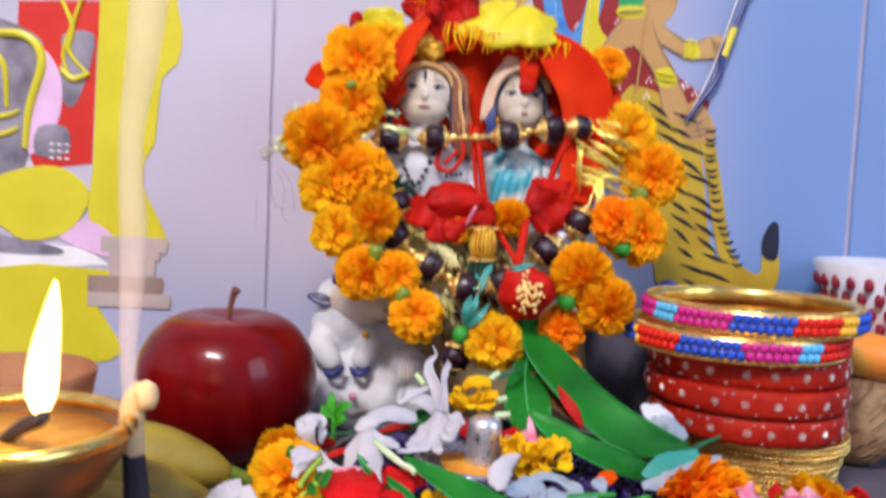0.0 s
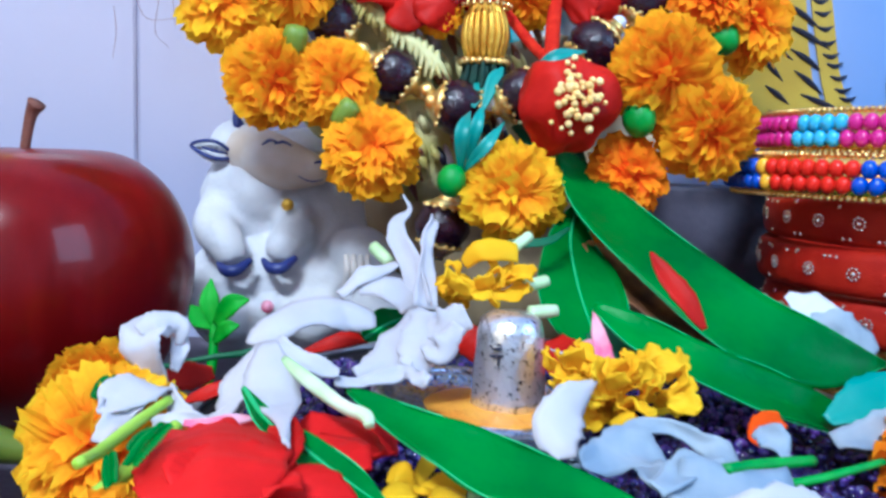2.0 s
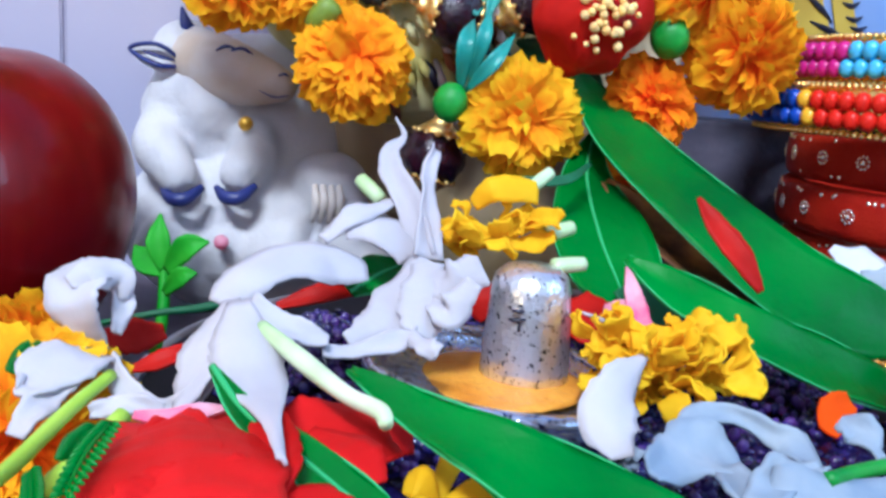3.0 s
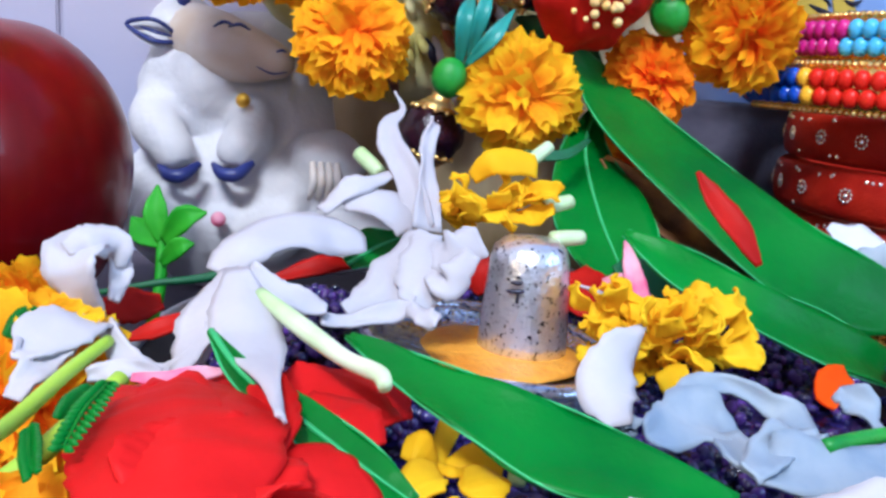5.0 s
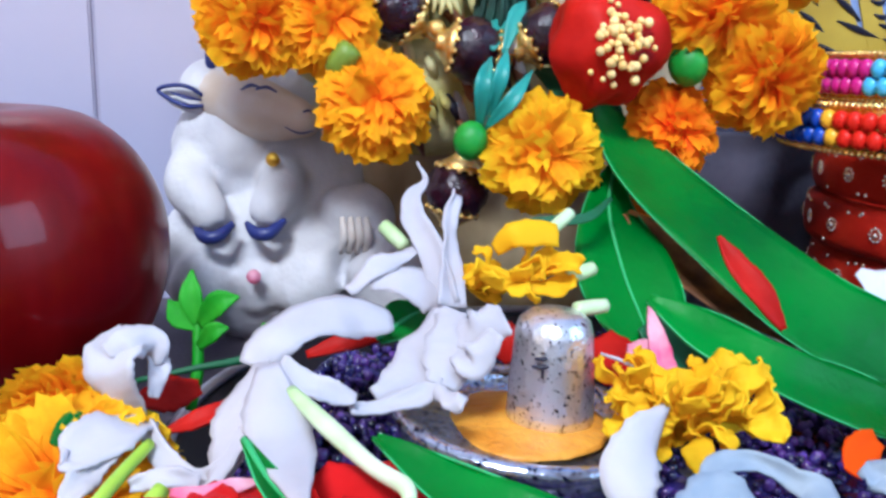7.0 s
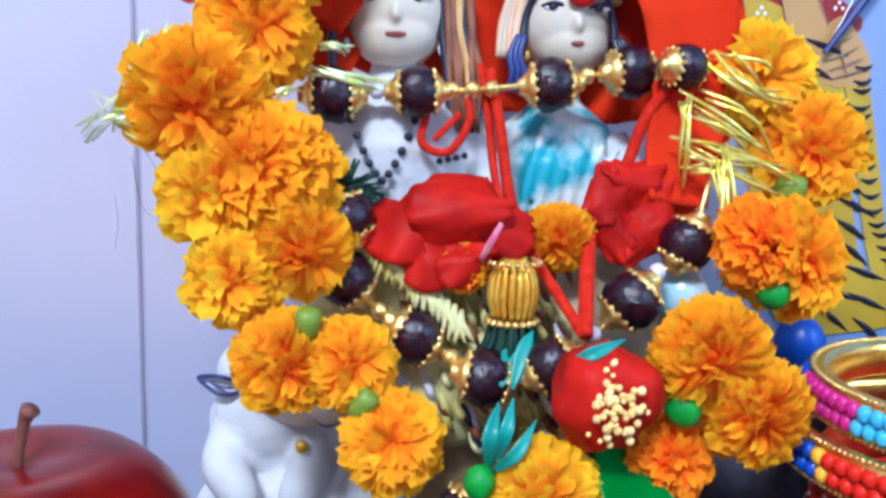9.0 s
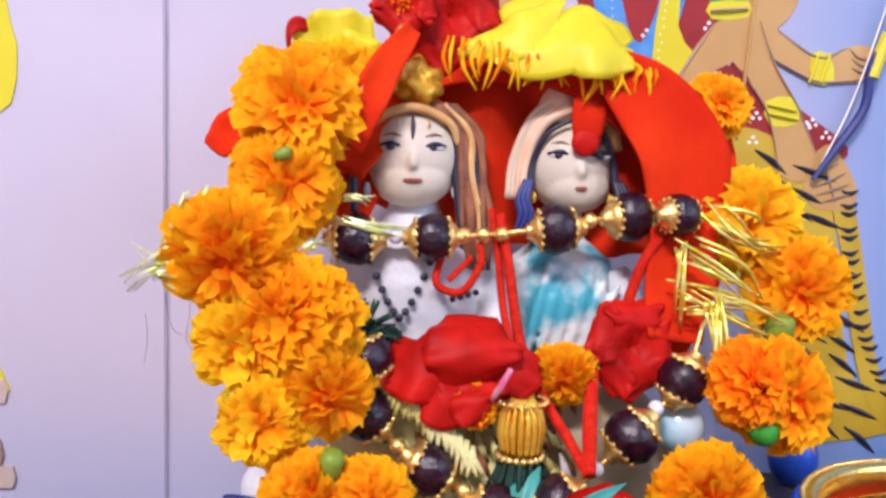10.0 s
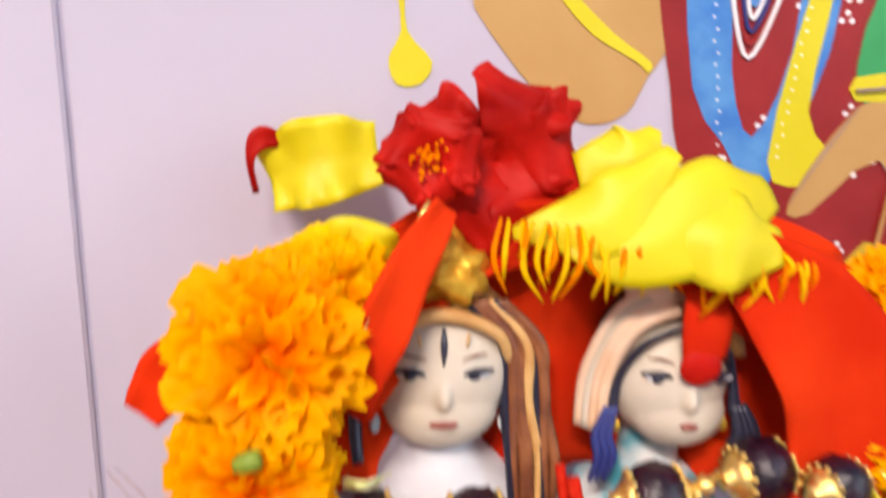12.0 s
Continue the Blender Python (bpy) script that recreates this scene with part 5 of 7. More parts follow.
shell = part("bell", ball(bmesh.new(), c, (0.0046, 0.0046, 0.0056), 0, 16, 10), GILT, bell)
for k in range(18):
    a = math.tau * k / 18
    d = Vector((math.cos(a), math.sin(a), 0))
    part("rib", tube(bmesh.new(), [c + d * 0.002 + Vector((0, 0, 0.0068)), c + d * 0.0041 + Vector((0, 0, 0.004)), c + d * 0.0048 - Vector((0, 0, 0.001)), c + d * 0.0038 - Vector((0, 0, 0.0058))], [0.0005, 0.0007, 0.0008, 0.0006], 6, 10), GILT, shell)
bm = bmesh.new()
for k in range(20):
    a = math.tau * k / 20
    ball(bm, c + Vector((0.0052 * math.cos(a), 0.0052 * math.sin(a), -0.0064)), 0.0009, 0, 8, 6)
    ball(bm, c + Vector((0.0056 * math.cos(a), 0.0056 * math.sin(a), 0.0062)), 0.0007, 0, 8, 6)
part("beading", bm, GOLD, bell)["kind"] = "stuff"
bm = bmesh.new()
for k in range(40):
    a, r = math.tau * k / 40, 0.0055 * rs.random() ** 0.5
    b = c + Vector((r * math.cos(a), r * math.sin(a), -0.0066))
    tube(bm, [b, b + Vector((0.001 * math.cos(a), -0.001, -0.004)), b + Vector((0.0035 * math.cos(a), -0.001, -0.0075 + 0.002 * rs.random()))], [0.0005, 0.0007, 0.0003], 5, 6)
part("tassel", bm, TASSEL, bell, "dark green tassel")
for p, n in (((-0.0131, 0.3400, 0.1042), 1), ((-0.0105, 0.3460, 0.1056), 2)):
    t = thing("green_tassel", p, "dark green wool tassel behind the beads", "tassel")
    bm = bmesh.new()
    for k in range(120):
        a, b = rs.uniform(0, math.tau), rs.uniform(-1, 1)
        d = Vector((math.cos(a) * math.sqrt(1 - b * b), math.sin(a) * math.sqrt(1 - b * b), b))
        tube(bm, [p, Vector(p) + d * 0.004, Vector(p) + d * 0.0088 + Vector((0, 0, -0.001))], [0.0006, 0.0006, 0.0003], 5, 4)
    part("wool", bm, TASSEL, t)
threads = thing("red_thread", (0.0259, 0.3450, 0.1048), "twisted red thread hanging over the statue", "thread")
for pts, r in (([(0.0216, 0.3540, 0.1333), (0.0234, 0.3500, 0.1228), (0.0263, 0.3480, 0.1044), (0.0300, 0.3400, 0.0939), (0.0359, 0.3320, 0.0843), (0.0382, 0.3220, 0.0797)], 0.0012),
               ([(0.0198, 0.3560, 0.1346), (0.0213, 0.3520, 0.1227), (0.0228, 0.3490, 0.1095), (0.0250, 0.3420, 0.0990)], 0.0009),
               ([(0.0433, 0.3420, 0.0976), (0.0412, 0.3340, 0.0889), (0.0386, 0.3220, 0.0797)], 0.0016),
               ([(0.0610, 0.3500, 0.1300), (0.0563, 0.3500, 0.1219), (0.0522, 0.3500, 0.1098), (0.0457, 0.3440, 0.0986)], 0.0013),
               ([(0.0076, 0.3510, 0.1238), (0.0063, 0.3500, 0.1166), (0.0123, 0.3500, 0.1147), (0.0168, 0.3500, 0.1214), (0.0165, 0.3510, 0.1266)], 0.0009),
               ([(0.0090, 0.3500, 0.1173), (0.0129, 0.3500, 0.1213), (0.0148, 0.3500, 0.1233)], 0.0007)):
    part("strand", tube(bmesh.new(), pts, [r, r * 1.1, r], 8, 24), THREAD, threads)
sprig = thing("leaf_sprig", (0.0221, 0.3160, 0.0615), "small teal leaf sprig between the beads", "leaf")
for pts, w in (([(0.0189, 0.3140, 0.0547), (0.0187, 0.3100, 0.0632), (0.0208, 0.3160, 0.0678)], 0.0022), ([(0.0195, 0.3120, 0.0554), (0.0233, 0.3080, 0.0607), (0.0275, 0.3120, 0.0657)], 0.0018),
               ([(0.0202, 0.3130, 0.0561), (0.0214, 0.3090, 0.0645), (0.0233, 0.3140, 0.0693)], 0.0018), ([(0.0242, 0.3220, 0.0685), (0.0269, 0.3260, 0.0754), (0.0294, 0.3300, 0.0786)], 0.0022),
               ([(0.0220, 0.3220, 0.0691), (0.0242, 0.3280, 0.0739), (0.0226, 0.3320, 0.0776)], 0.0022), ([(0.0334, 0.3120, 0.0769), (0.0375, 0.3100, 0.0793), (0.0444, 0.3140, 0.0809)], 0.0018)):
    part("leaflet", sheet(bmesh.new(), pts, [w * 0.2, w * 0.72, w * 0.08], (0, -1, 0.3), 0.3, 0, 1, 10, 4), LEAFT, sprig, thick=0.0003)

# ---- the apple ----
apple = thing("apple", (-0.070, 0.3165, 0.0), "glossy dark red apple with a short brown stem", "apple")
bm = bmesh.new()
prof = []
for k in range(33):
    a = math.pi * k / 32
    r = 0.0329 * (math.sin(a) ** 0.82) * (1 - 0.10 * math.cos(math.pi - a) * -1 * 0.9)
    z = 0.0300 - 0.0302 * math.cos(a)
    if a > 2.5:
        z -= 0.0052 * ((a - 2.5) / 0.64) ** 2
    if a < 0.7:
        z += 0.004 * ((0.7 - a) / 0.7) ** 2
    prof.append((max(r, 0.0004), z))
lathe(bm, prof, 64, (-0.070, 0.3165, 0.0), 0, 0.012)
part("body", bm, APPLE, apple)
part("stem", tube(bmesh.new(), [(-0.0700, 0.3165, 0.053), (-0.0695, 0.3162, 0.058), (-0.0682, 0.3160, 0.0640), (-0.0668, 0.3155, 0.0665)], [0.0009, 0.0010, 0.0012, 0.0019], 10, 12), STEM, apple, "short woody brown stem")

# ---- the stack of bangles ----


def bangle_ring(cx, cy, z, r, h, t, material):
    bm = bmesh.new()
    prof = []
    for k in range(16):
        a = math.tau * k / 16
        prof.append((r - t / 2 + t / 2 * math.copysign(abs(math.cos(a)) ** 0.6, math.cos(a)), z + h / 2 + h / 2 * math.copysign(abs(math.sin(a)) ** 0.6, math.sin(a))))
    rings = []
    for k in range(96):
        a = math.tau * k / 96
        rings.append([bm.verts.new((cx + q * math.cos(a), cy + q * math.sin(a), w)) for q, w in prof])
    for k in range(96):
        a, b = rings[k], rings[(k + 1) % 96]
        for j in range(16):
            bm.faces.new((a[j], a[(j + 1) % 16], b[(j + 1) % 16], b[j]))
    return bm


def edge_beads(cx, cy, z, r, size, count, bm=None):
    bm = bm or bmesh.new()
    for k in range(count):
        a = math.tau * k / count
        ball(bm, (cx + r * math.cos(a), cy + r * math.sin(a), z), size, 0, 6, 5)
    return bm


def bead_mesh(material):
    bm = bmesh.new()
    ball(bm, (0, 0, 0), (0.00165, 0.0014, 0.0018), 0, 8, 6)
    me = bpy.data.meshes.new("bead")
    for f in bm.faces:
        f.smooth = True
    bm.to_mesh(me)
    bm.free()
    me.materials.append(material)
    return me


SEED = {k: bead_mesh(m) for k, m in (("R", BEAD_R), ("B", BEAD_B), ("P", BEAD_P), ("C", BEAD_C), ("Y", BEAD_Y))}


def beaded_bangle(cx, cy, z, r, first, bands):
    t = thing("bangle", (cx, cy, z), "gold bangle banded with coloured seed beads", "bangle", "stacked bangles")
    part("ring", bangle_ring(cx, cy, z, r, 0.0088, 0.0045, BRASS), BRASS, t)
    for zz in (0.0002, 0.0086):
        part("beading", edge_beads(cx, cy, z + zz, r - 0.0006, 0.00065, 190), GOLD, t, "fine gold beading")["kind"] = "stuff"
    n = 84
    for row in range(2):
        for k in range(n):
            q = (360 * (k + 0.5 * row) / n - first) % 180
            for key, span in bands:
                if q < span:
                    break
                q -= span
            a = math.tau * (k + 0.5 * row) / n
            place("bead", SEED[key], (cx + (r + 0.0003) * math.cos(a), cy + (r + 0.0003) * math.sin(a), z + 0.0028 + 0.0032 * row), 1.0, (0, 0, 90 + math.degrees(a)), t)
    return t


def red_bangle(cx, cy, z, r, seed):
    t = thing("bangle", (cx, cy, z), "thick red bangle set with tiny mirror rosettes", "bangle", "stacked bangles")
    part("ring", bangle_ring(cx, cy, z, r, 0.0098, 0.0060, BANG_R), BANG_R, t)
    rs = random.Random(seed)
    for k in range(22):
        q = math.tau * (k + 0.3 * rs.random()) / 22
        d = Vector((math.cos(q), math.sin(q), 0))
        c = Vector((cx, cy, z + 0.0050)) + d * (r + 0.0001)
        s = d.cross(Vector((0, 0, 1)))
        bm = bmesh.new()
        for j in range(9):
            w = math.tau * j / 9
            ball(bm, c + (s * math.cos(w) + Vector((0, 0, 1)) * math.sin(w)) * 0.0012, 0.00035, 0, 6, 5)
        ball(bm, c, (0.0006, 0.0006, 0.0006), 0, 8, 6)
        part("rosette", bm, MIRROR, t, "tiny mirror rosette")["kind"] = "stuff"
        bm = bmesh.new()
        for j in range(3):
            q2 = q + rs.uniform(0.06, 0.22)
            ball(bm, (cx + (r - 0.0004) * math.cos(q2), cy + (r - 0.0004) * math.sin(q2), z + 0.005 + rs.choice((-0.0034, 0.0034, 0.003))), 0.0005, 0, 6, 5)
        part("chip", bm, MIRROR, t)["kind"] = "stuff"
    return t


def gold_bangle(cx, cy, z, r, h):
    t = thing("bangle", (cx, cy, z), "thin gold bangle with beaded rim", "bangle", "stacked bangles")
    part("ring", bangle_ring(cx, cy, z, r, h, 0.004, GOLD), BRASS, t)
    for k in (0.15, 0.5, 0.85):
        part("beading", edge_beads(cx, cy, z + h * k, r, 0.0008, 120), GOLD, t, "fine gold beading")["kind"] = "stuff"
    return t


for k, (z, r) in enumerate(((0.0, 0.0290), (0.0056, 0.0292), (0.0112, 0.0300), (0.0166, 0.0315))):
    gold_bangle(0.1335 + 0.0006 * k, 0.3200, z, r, 0.0052)
red_bangle(0.1290, 0.3200, 0.0222, 0.0362, 1)
red_bangle(0.1280, 0.3200, 0.0324, 0.0372, 2)
red_bangle(0.1285, 0.3205, 0.0426 - 0.0001, 0.0366, 3)
beaded_bangle(0.1225, 0.3195, 0.0480 + 0.0044, 0.0398, 190, (("Y", 5), ("R", 26), ("B", 32), ("P", 28), ("C", 14), ("R", 40), ("B", 36), ("Y", 6)))
beaded_bangle(0.1290, 0.3200, 0.0616, 0.0398, 192, (("C", 16), ("P", 30), ("B", 32), ("R", 24), ("Y", 14), ("B", 30), ("P", 40)))

# ---- the tray and what lies in it ----
TX, TY = 0.032, 0.283
tray = thing("offering_tray", (TX, TY, 0), "small black tray with a bright steel rim", "tray")
bm = bmesh.new()
lathe(bm, [(0.001, 0.0036), (0.046, 0.0036), (0.054, 0.0050), (0.0605, 0.0108), (0.0622, 0.0128), (0.0628, 0.0122), (0.0620, 0.0108), (0.0585, 0.0035), (0.057, 0.002), (0.001, 0.002)], 96, (TX, TY, 0))
part("body", bm, TRAYB, tray, "black enamelled body")
bm = bmesh.new()
tube(bm, [(TX + 0.0620 * math.cos(math.tau * k / 24), TY + 0.0620 * math.sin(math.tau * k / 24), 0.0126) for k in range(25)], [0.0010], 8, 96)
part("rim", bm, STEEL, tray, "bright rolled steel rim")

# Black disc added to fill the dark area round the tray's foot.
board = tagged(part("round_board", lathe(bmesh.new(), [(0.001, 0.0), (0.074, 0.0), (0.0752, 0.0006), (0.0752, 0.0014), (0.074, 0.002), (0.001, 0.002)], 96, (TX, TY, 0)), TRAYB), "black round board added under the tray to darken the surface", "board")
heap = bmesh.new()
rs = random.Random(77)
ball(heap, (TX, TY, 0.005), (0.052, 0.052, 0.0065), 0, 64, 16, 0.12, 120)
for k in range(3600):
    a, q = rs.uniform(0, math.tau), math.sqrt(rs.random())
    x, y = TX + 0.055 * q * math.cos(a), TY + 0.055 * q * math.sin(a)
    z = 0.0060 + 0.0058 * (1 - q * q) + 0.0022 * noise.noise((x * 160, y * 160, 0)) + 0.0012 * rs.random() + 0.003 * q ** 6
    r = rs.uniform(0.0005, 0.0011)
    ball(heap, (x, y, z), (r, r * rs.uniform(0.6, 1), r * rs.uniform(0.6, 1)), 0, 6, 5, 0.3, 900)
for cx, rad, n in (((-0.0036, 0.3026, 0.0160), 0.008, 240), ((0.0642, 0.2821, 0.0150), 0.0115, 420), ((0.0090, 0.2642, 0.0140), 0.008, 240), ((-0.0060, 0.2763, 0.0150), 0.007, 200)):
    for k in range(n):
        a, q = rs.uniform(0, math.tau), math.sqrt(rs.random())
        r = rs.uniform(0.0005, 0.0010)
        ball(heap, (cx[0] + rad * q * math.cos(a), cx[1] + rad * q * math.sin(a), 0.010 + 0.0065 * (1 - q * q) + 0.001 * rs.random()), r, 0, 6, 5, 0.3, 900)
tagged(part("purple_seed_heap", heap, BERRY), "heap of shiny dark purple seeds in the tray", "seeds", kind="stuff")

# the silver emblem on its dish
emblem = thing("silver_emblem", (0.0225, 0.277, 0.013), "small pitted silver pillar emblem on a turmeric-smeared dish", "ornament")
EC = Vector((0.0247, 0.2765, 0.0230))
base_z = 0.0165
bm = bmesh.new()
lathe(bm, [(0.001, base_z - 0.001), (0.0064, base_z - 0.001), (0.0063, base_z + 0.002), (0.0061, base_z + 0.006), (0.0058, base_z + 0.010), (0.0056, base_z + 0.0132), (0.0051, base_z + 0.0150), (0.0038, base_z + 0.0161), (0.0006, base_z + 0.0165)], 40, (EC.x, EC.y, 0))
part("pillar", bm, SILVER, emblem)
bm = bmesh.new()
tilt = Matrix.Rotation(radians(5), 3, "Y")
lathe(bm, [(0.001, -0.0030), (0.012, -0.0030), (0.0165, -0.0016), (0.0183, 0.0004), (0.0190, 0.0022), (0.0186, 0.0034), (0.0174, 0.0036), (0.0164, 0.0026), (0.0156, 0.0012), (0.001, 0.0010)], 56, (EC.x - 0.0045, EC.y - 0.0022, base_z - 0.0016), 0, 0.02, tilt)
part("dish", bm, SILVERD, emblem, "shallow pitted silver dish")
bm = bmesh.new()
ball(bm, (EC.x - 0.0045, EC.y - 0.0008, base_z - 0.0002), (0.0132, 0.0122, 0.0009), 0, 40, 8, 0.10, 200)
dc = Vector((EC.x - 0.0045, EC.y - 0.0022, base_z - 0.0016))
part("dish_rim", tube(bmesh.new(), [dc + tilt @ Vector((0.0180 * math.cos(math.tau * k / 24), 0.0180 * math.sin(math.tau * k / 24), 0.0030)) for k in range(25)], [0.0013], 10, 72), SILVERD, emblem, "thick silver rim")
part("paste", bm, TURM, emblem, "orange turmeric paste")
bm = bmesh.new()
for dz, w in ((0.0026, 0.0008), (0.0014, 0.0011)):
    tube(bm, [(EC.x - 0.0030 - w, EC.y - 0.0052, base_z + 0.0085 + dz), (EC.x - 0.0028, EC.y - 0.0056, base_z + 0.0085 + dz), (EC.x - 0.0030 + w, EC.y - 0.0057, base_z + 0.0087 + dz)], [0.0002, 0.0004, 0.0002], 6, 6)
tube(bm, [(EC.x - 0.0028, EC.y - 0.0057, base_z + 0.0100), (EC.x - 0.0028, EC.y - 0.0058, base_z + 0.0084)], [0.0002], 6, 4)
part("mark", bm, BLACK, emblem, "three dark painted bars")


def petal(t, pts, w, face=(0, -1, 0.5), material=None, cup=0.35, ruffle=0.0, freq=1.5, n=16, m=6, name="petal", thick=0.0004, twist=0.0, label=""):
    if material in (WHITEP, BLUEP):
        w, ruffle = [q * 0.84 for q in w], ruffle + 0.0005
    n = max(n, 22)
    seed = 40 * pts[0][0] + 90 * pts[-1][2] + 10 * w[1]
    return part(name, sheet(bmesh.new(), pts, w, face, cup * 0.7, ruffle, freq, n, m, 0, seed, twist, 0.26 if material in (WHITEP, BLUEP) else 0.14), material, t, label, thick=thick)


# white star flowers with long curled petals
U = 0.0001
wf = thing("white_flower", (-0.0330, 0.2724, 0.0160), "wilting white flower with curled petals and a green stalk", "flower", "white flowers in the tray")
petal(wf, [(-0.0306, 0.2680, 0.0220), (-0.0323, 0.2660, 0.0257), (-0.0333, 0.2660, 0.0288), (-0.0330, 0.2690, 0.0307), (-0.0319, 0.2740, 0.0306)], [12 * U, 26 * U, 40 * U, 38 * U, 16 * U], (-0.2, -1, 0.1), WHITEP, 0.25)
petal(wf, [(-0.0341, 0.2670, 0.0306), (-0.0317, 0.2680, 0.0321), (-0.0290, 0.2700, 0.0306), (-0.0287, 0.2700, 0.0279)], [10 * U, 24 * U, 24 * U, 8 * U], (0, -0.8, 0.6), WHITEP, -0.4)
petal(wf, [(-0.0289, 0.2680, 0.0242), (-0.0286, 0.2700, 0.0272), (-0.0299, 0.2740, 0.0291)], [8 * U, 16 * U, 18 * U], (0.5, -1, 0.2), WHITEP, 0.3)
petal(wf, [(-0.0287, 0.2640, 0.0226), (-0.0312, 0.2580, 0.0245), (-0.0346, 0.2540, 0.0229), (-0.0354, 0.2530, 0.0236)], [16 * U, 40 * U, 30 * U, 6 * U], (0, -0.7, 1), WHITEP, 0.2)
petal(wf, [(-0.0307, 0.2560, 0.0226), (-0.0329, 0.2520, 0.0215), (-0.0342, 0.2480, 0.0198)], [10 * U, 20 * U, 12 * U], (0, -1, 0.6), WHITEP, 0.3)
petal(wf, [(-0.0285, 0.2620, 0.0229), (-0.0251, 0.2560, 0.0214), (-0.0209, 0.2520, 0.0211), (-0.0177, 0.2520, 0.0224), (-0.0159, 0.2560, 0.0255)], [12 * U, 16 * U, 14 * U, 14 * U, 10 * U], (0, -1, 0.8), WHITEP, 0.4)
petal(wf, [(-0.0275, 0.2500, 0.0215), (-0.0242, 0.2500, 0.0224), (-0.0203, 0.2500, 0.0219)], [8 * U, 14 * U, 8 * U], (0, -1, 0.8), WHITEP, 0.4)
part("stalk", tube(bmesh.new(), [(-0.0273, 0.2580, 0.0226), (-0.0291, 0.2480, 0.0225), (-0.0300, 0.2360, 0.0229), (-0.0297, 0.2280, 0.0245)], [7 * U, 8 * U, 8 * U, 7 * U], 10, 20), LIME, wf, "green stalk")

wf = thing("white_flower", (-0.0162, 0.2800, 0.0160), "white flower with arched waxy petals and pale stalk", "flower", "white flowers in the tray")
petal(wf, [(-0.0163, 0.2680, 0.0281), (-0.0142, 0.2700, 0.0313), (-0.0088, 0.2740, 0.0329), (-0.0029, 0.2780, 0.0323), (0.0019, 0.2800, 0.0308)], [26 * U, 38 * U, 40 * U, 44 * U, 24 * U], (-0.2, -0.8, 1), WHITEP, -0.35)
petal(wf, [(-0.0044, 0.2820, 0.0342), (0.0002, 0.2840, 0.0377), (0.0061, 0.2880, 0.0391)], [10 * U, 20 * U, 10 * U], (0, -0.8, 1), WHITEP, -0.3)
petal(wf, [(-0.0013, 0.2830, 0.0354), (0.0034, 0.2830, 0.0360), (0.0083, 0.2820, 0.0335), (0.0097, 0.2820, 0.0311)], [14 * U, 34 * U, 34 * U, 14 * U], (0.2, -0.8, 1), WHITEP, -0.35)
petal(wf, [(-0.0151, 0.2660, 0.0294), (-0.0167, 0.2600, 0.0269), (-0.0177, 0.2540, 0.0242), (-0.0188, 0.2480, 0.0227)], [14 * U, 40 * U, 30 * U, 8 * U], (-0.4, -1, 0.3), WHITEP, -0.3)
petal(wf, [(-0.0142, 0.2640, 0.0299), (-0.0126, 0.2560, 0.0275), (-0.0108, 0.2480, 0.0255), (-0.0088, 0.2370, 0.0263), (-0.0077, 0.2290, 0.0265)], [16 * U, 46 * U, 36 * U, 9 * U, 6 * U], (0.2, -1, 0.4), WHITEP, -0.25)
petal(wf, [(-0.0131, 0.2660, 0.0291), (-0.0096, 0.2640, 0.0273), (-0.0062, 0.2640, 0.0259), (-0.0034, 0.2640, 0.0252)], [16 * U, 22 * U, 18 * U, 10 * U], (0, -0.8, 1), WHITEP, 0.4)
petal(wf, [(-0.0041, 0.2640, 0.0239), (0.0001, 0.2660, 0.0232), (0.0052, 0.2680, 0.0239), (0.0075, 0.2700, 0.0257)], [8 * U, 14 * U, 18 * U, 8 * U], (0, -0.8, 1), WHITEP, 0.4)
part("stalk", tube(bmesh.new(), [(-0.0111, 0.2600, 0.0280), (-0.0067, 0.2520, 0.0270), (-0.0021, 0.2440, 0.0262), (0.0009, 0.2390, 0.0265), (0.0014, 0.2370, 0.0260)], [8 * U, 11 * U, 9 * U, 9 * U, 7 * U], 12, 24), STALK, wf, "pale green stalk")

wf = thing("white_flower", (0.0107, 0.2866, 0.0170), "white flower with upright pointed petals", "flower", "white flowers in the tray")
petal(wf, [(0.0101, 0.2810, 0.0322), (0.0083, 0.2860, 0.0386), (0.0058, 0.2920, 0.0432), (0.0057, 0.2960, 0.0459), (0.0080, 0.3000, 0.0479), (0.0069, 0.3020, 0.0505)], [22 * U, 24 * U, 22 * U, 16 * U, 4 * U, 2 * U], (-0.4, -1, 0.2), WHITEP, 0.5, twist=30)
petal(wf, [(0.0102, 0.2800, 0.0324), (0.0104, 0.2850, 0.0389), (0.0110, 0.2900, 0.0433), (0.0122, 0.2940, 0.0466)], [26 * U, 20 * U, 14 * U, 12 * U], (0.4, -1, 0.1), WHITEP, 0.5)
petal(wf, [(0.0100, 0.2790, 0.0326), (0.0064, 0.2750, 0.0278), (0.0032, 0.2710, 0.0253), (-0.0009, 0.2680, 0.0238)], [24 * U, 42 * U, 34 * U, 14 * U], (-0.3, -1, 0.5), WHITEP, -0.3)
petal(wf, [(0.0100, 0.2770, 0.0326), (0.0096, 0.2730, 0.0284), (0.0080, 0.2690, 0.0248)], [26 * U, 44 * U, 26 * U], (0, -1, 0.4), WHITEP, -0.3)
petal(wf, [(0.0105, 0.2750, 0.0303), (0.0128, 0.2730, 0.0308), (0.0169, 0.2730, 0.0329)], [20 * U, 36 * U, 24 * U], (0.2, -1, 0.4), WHITEP, -0.25)
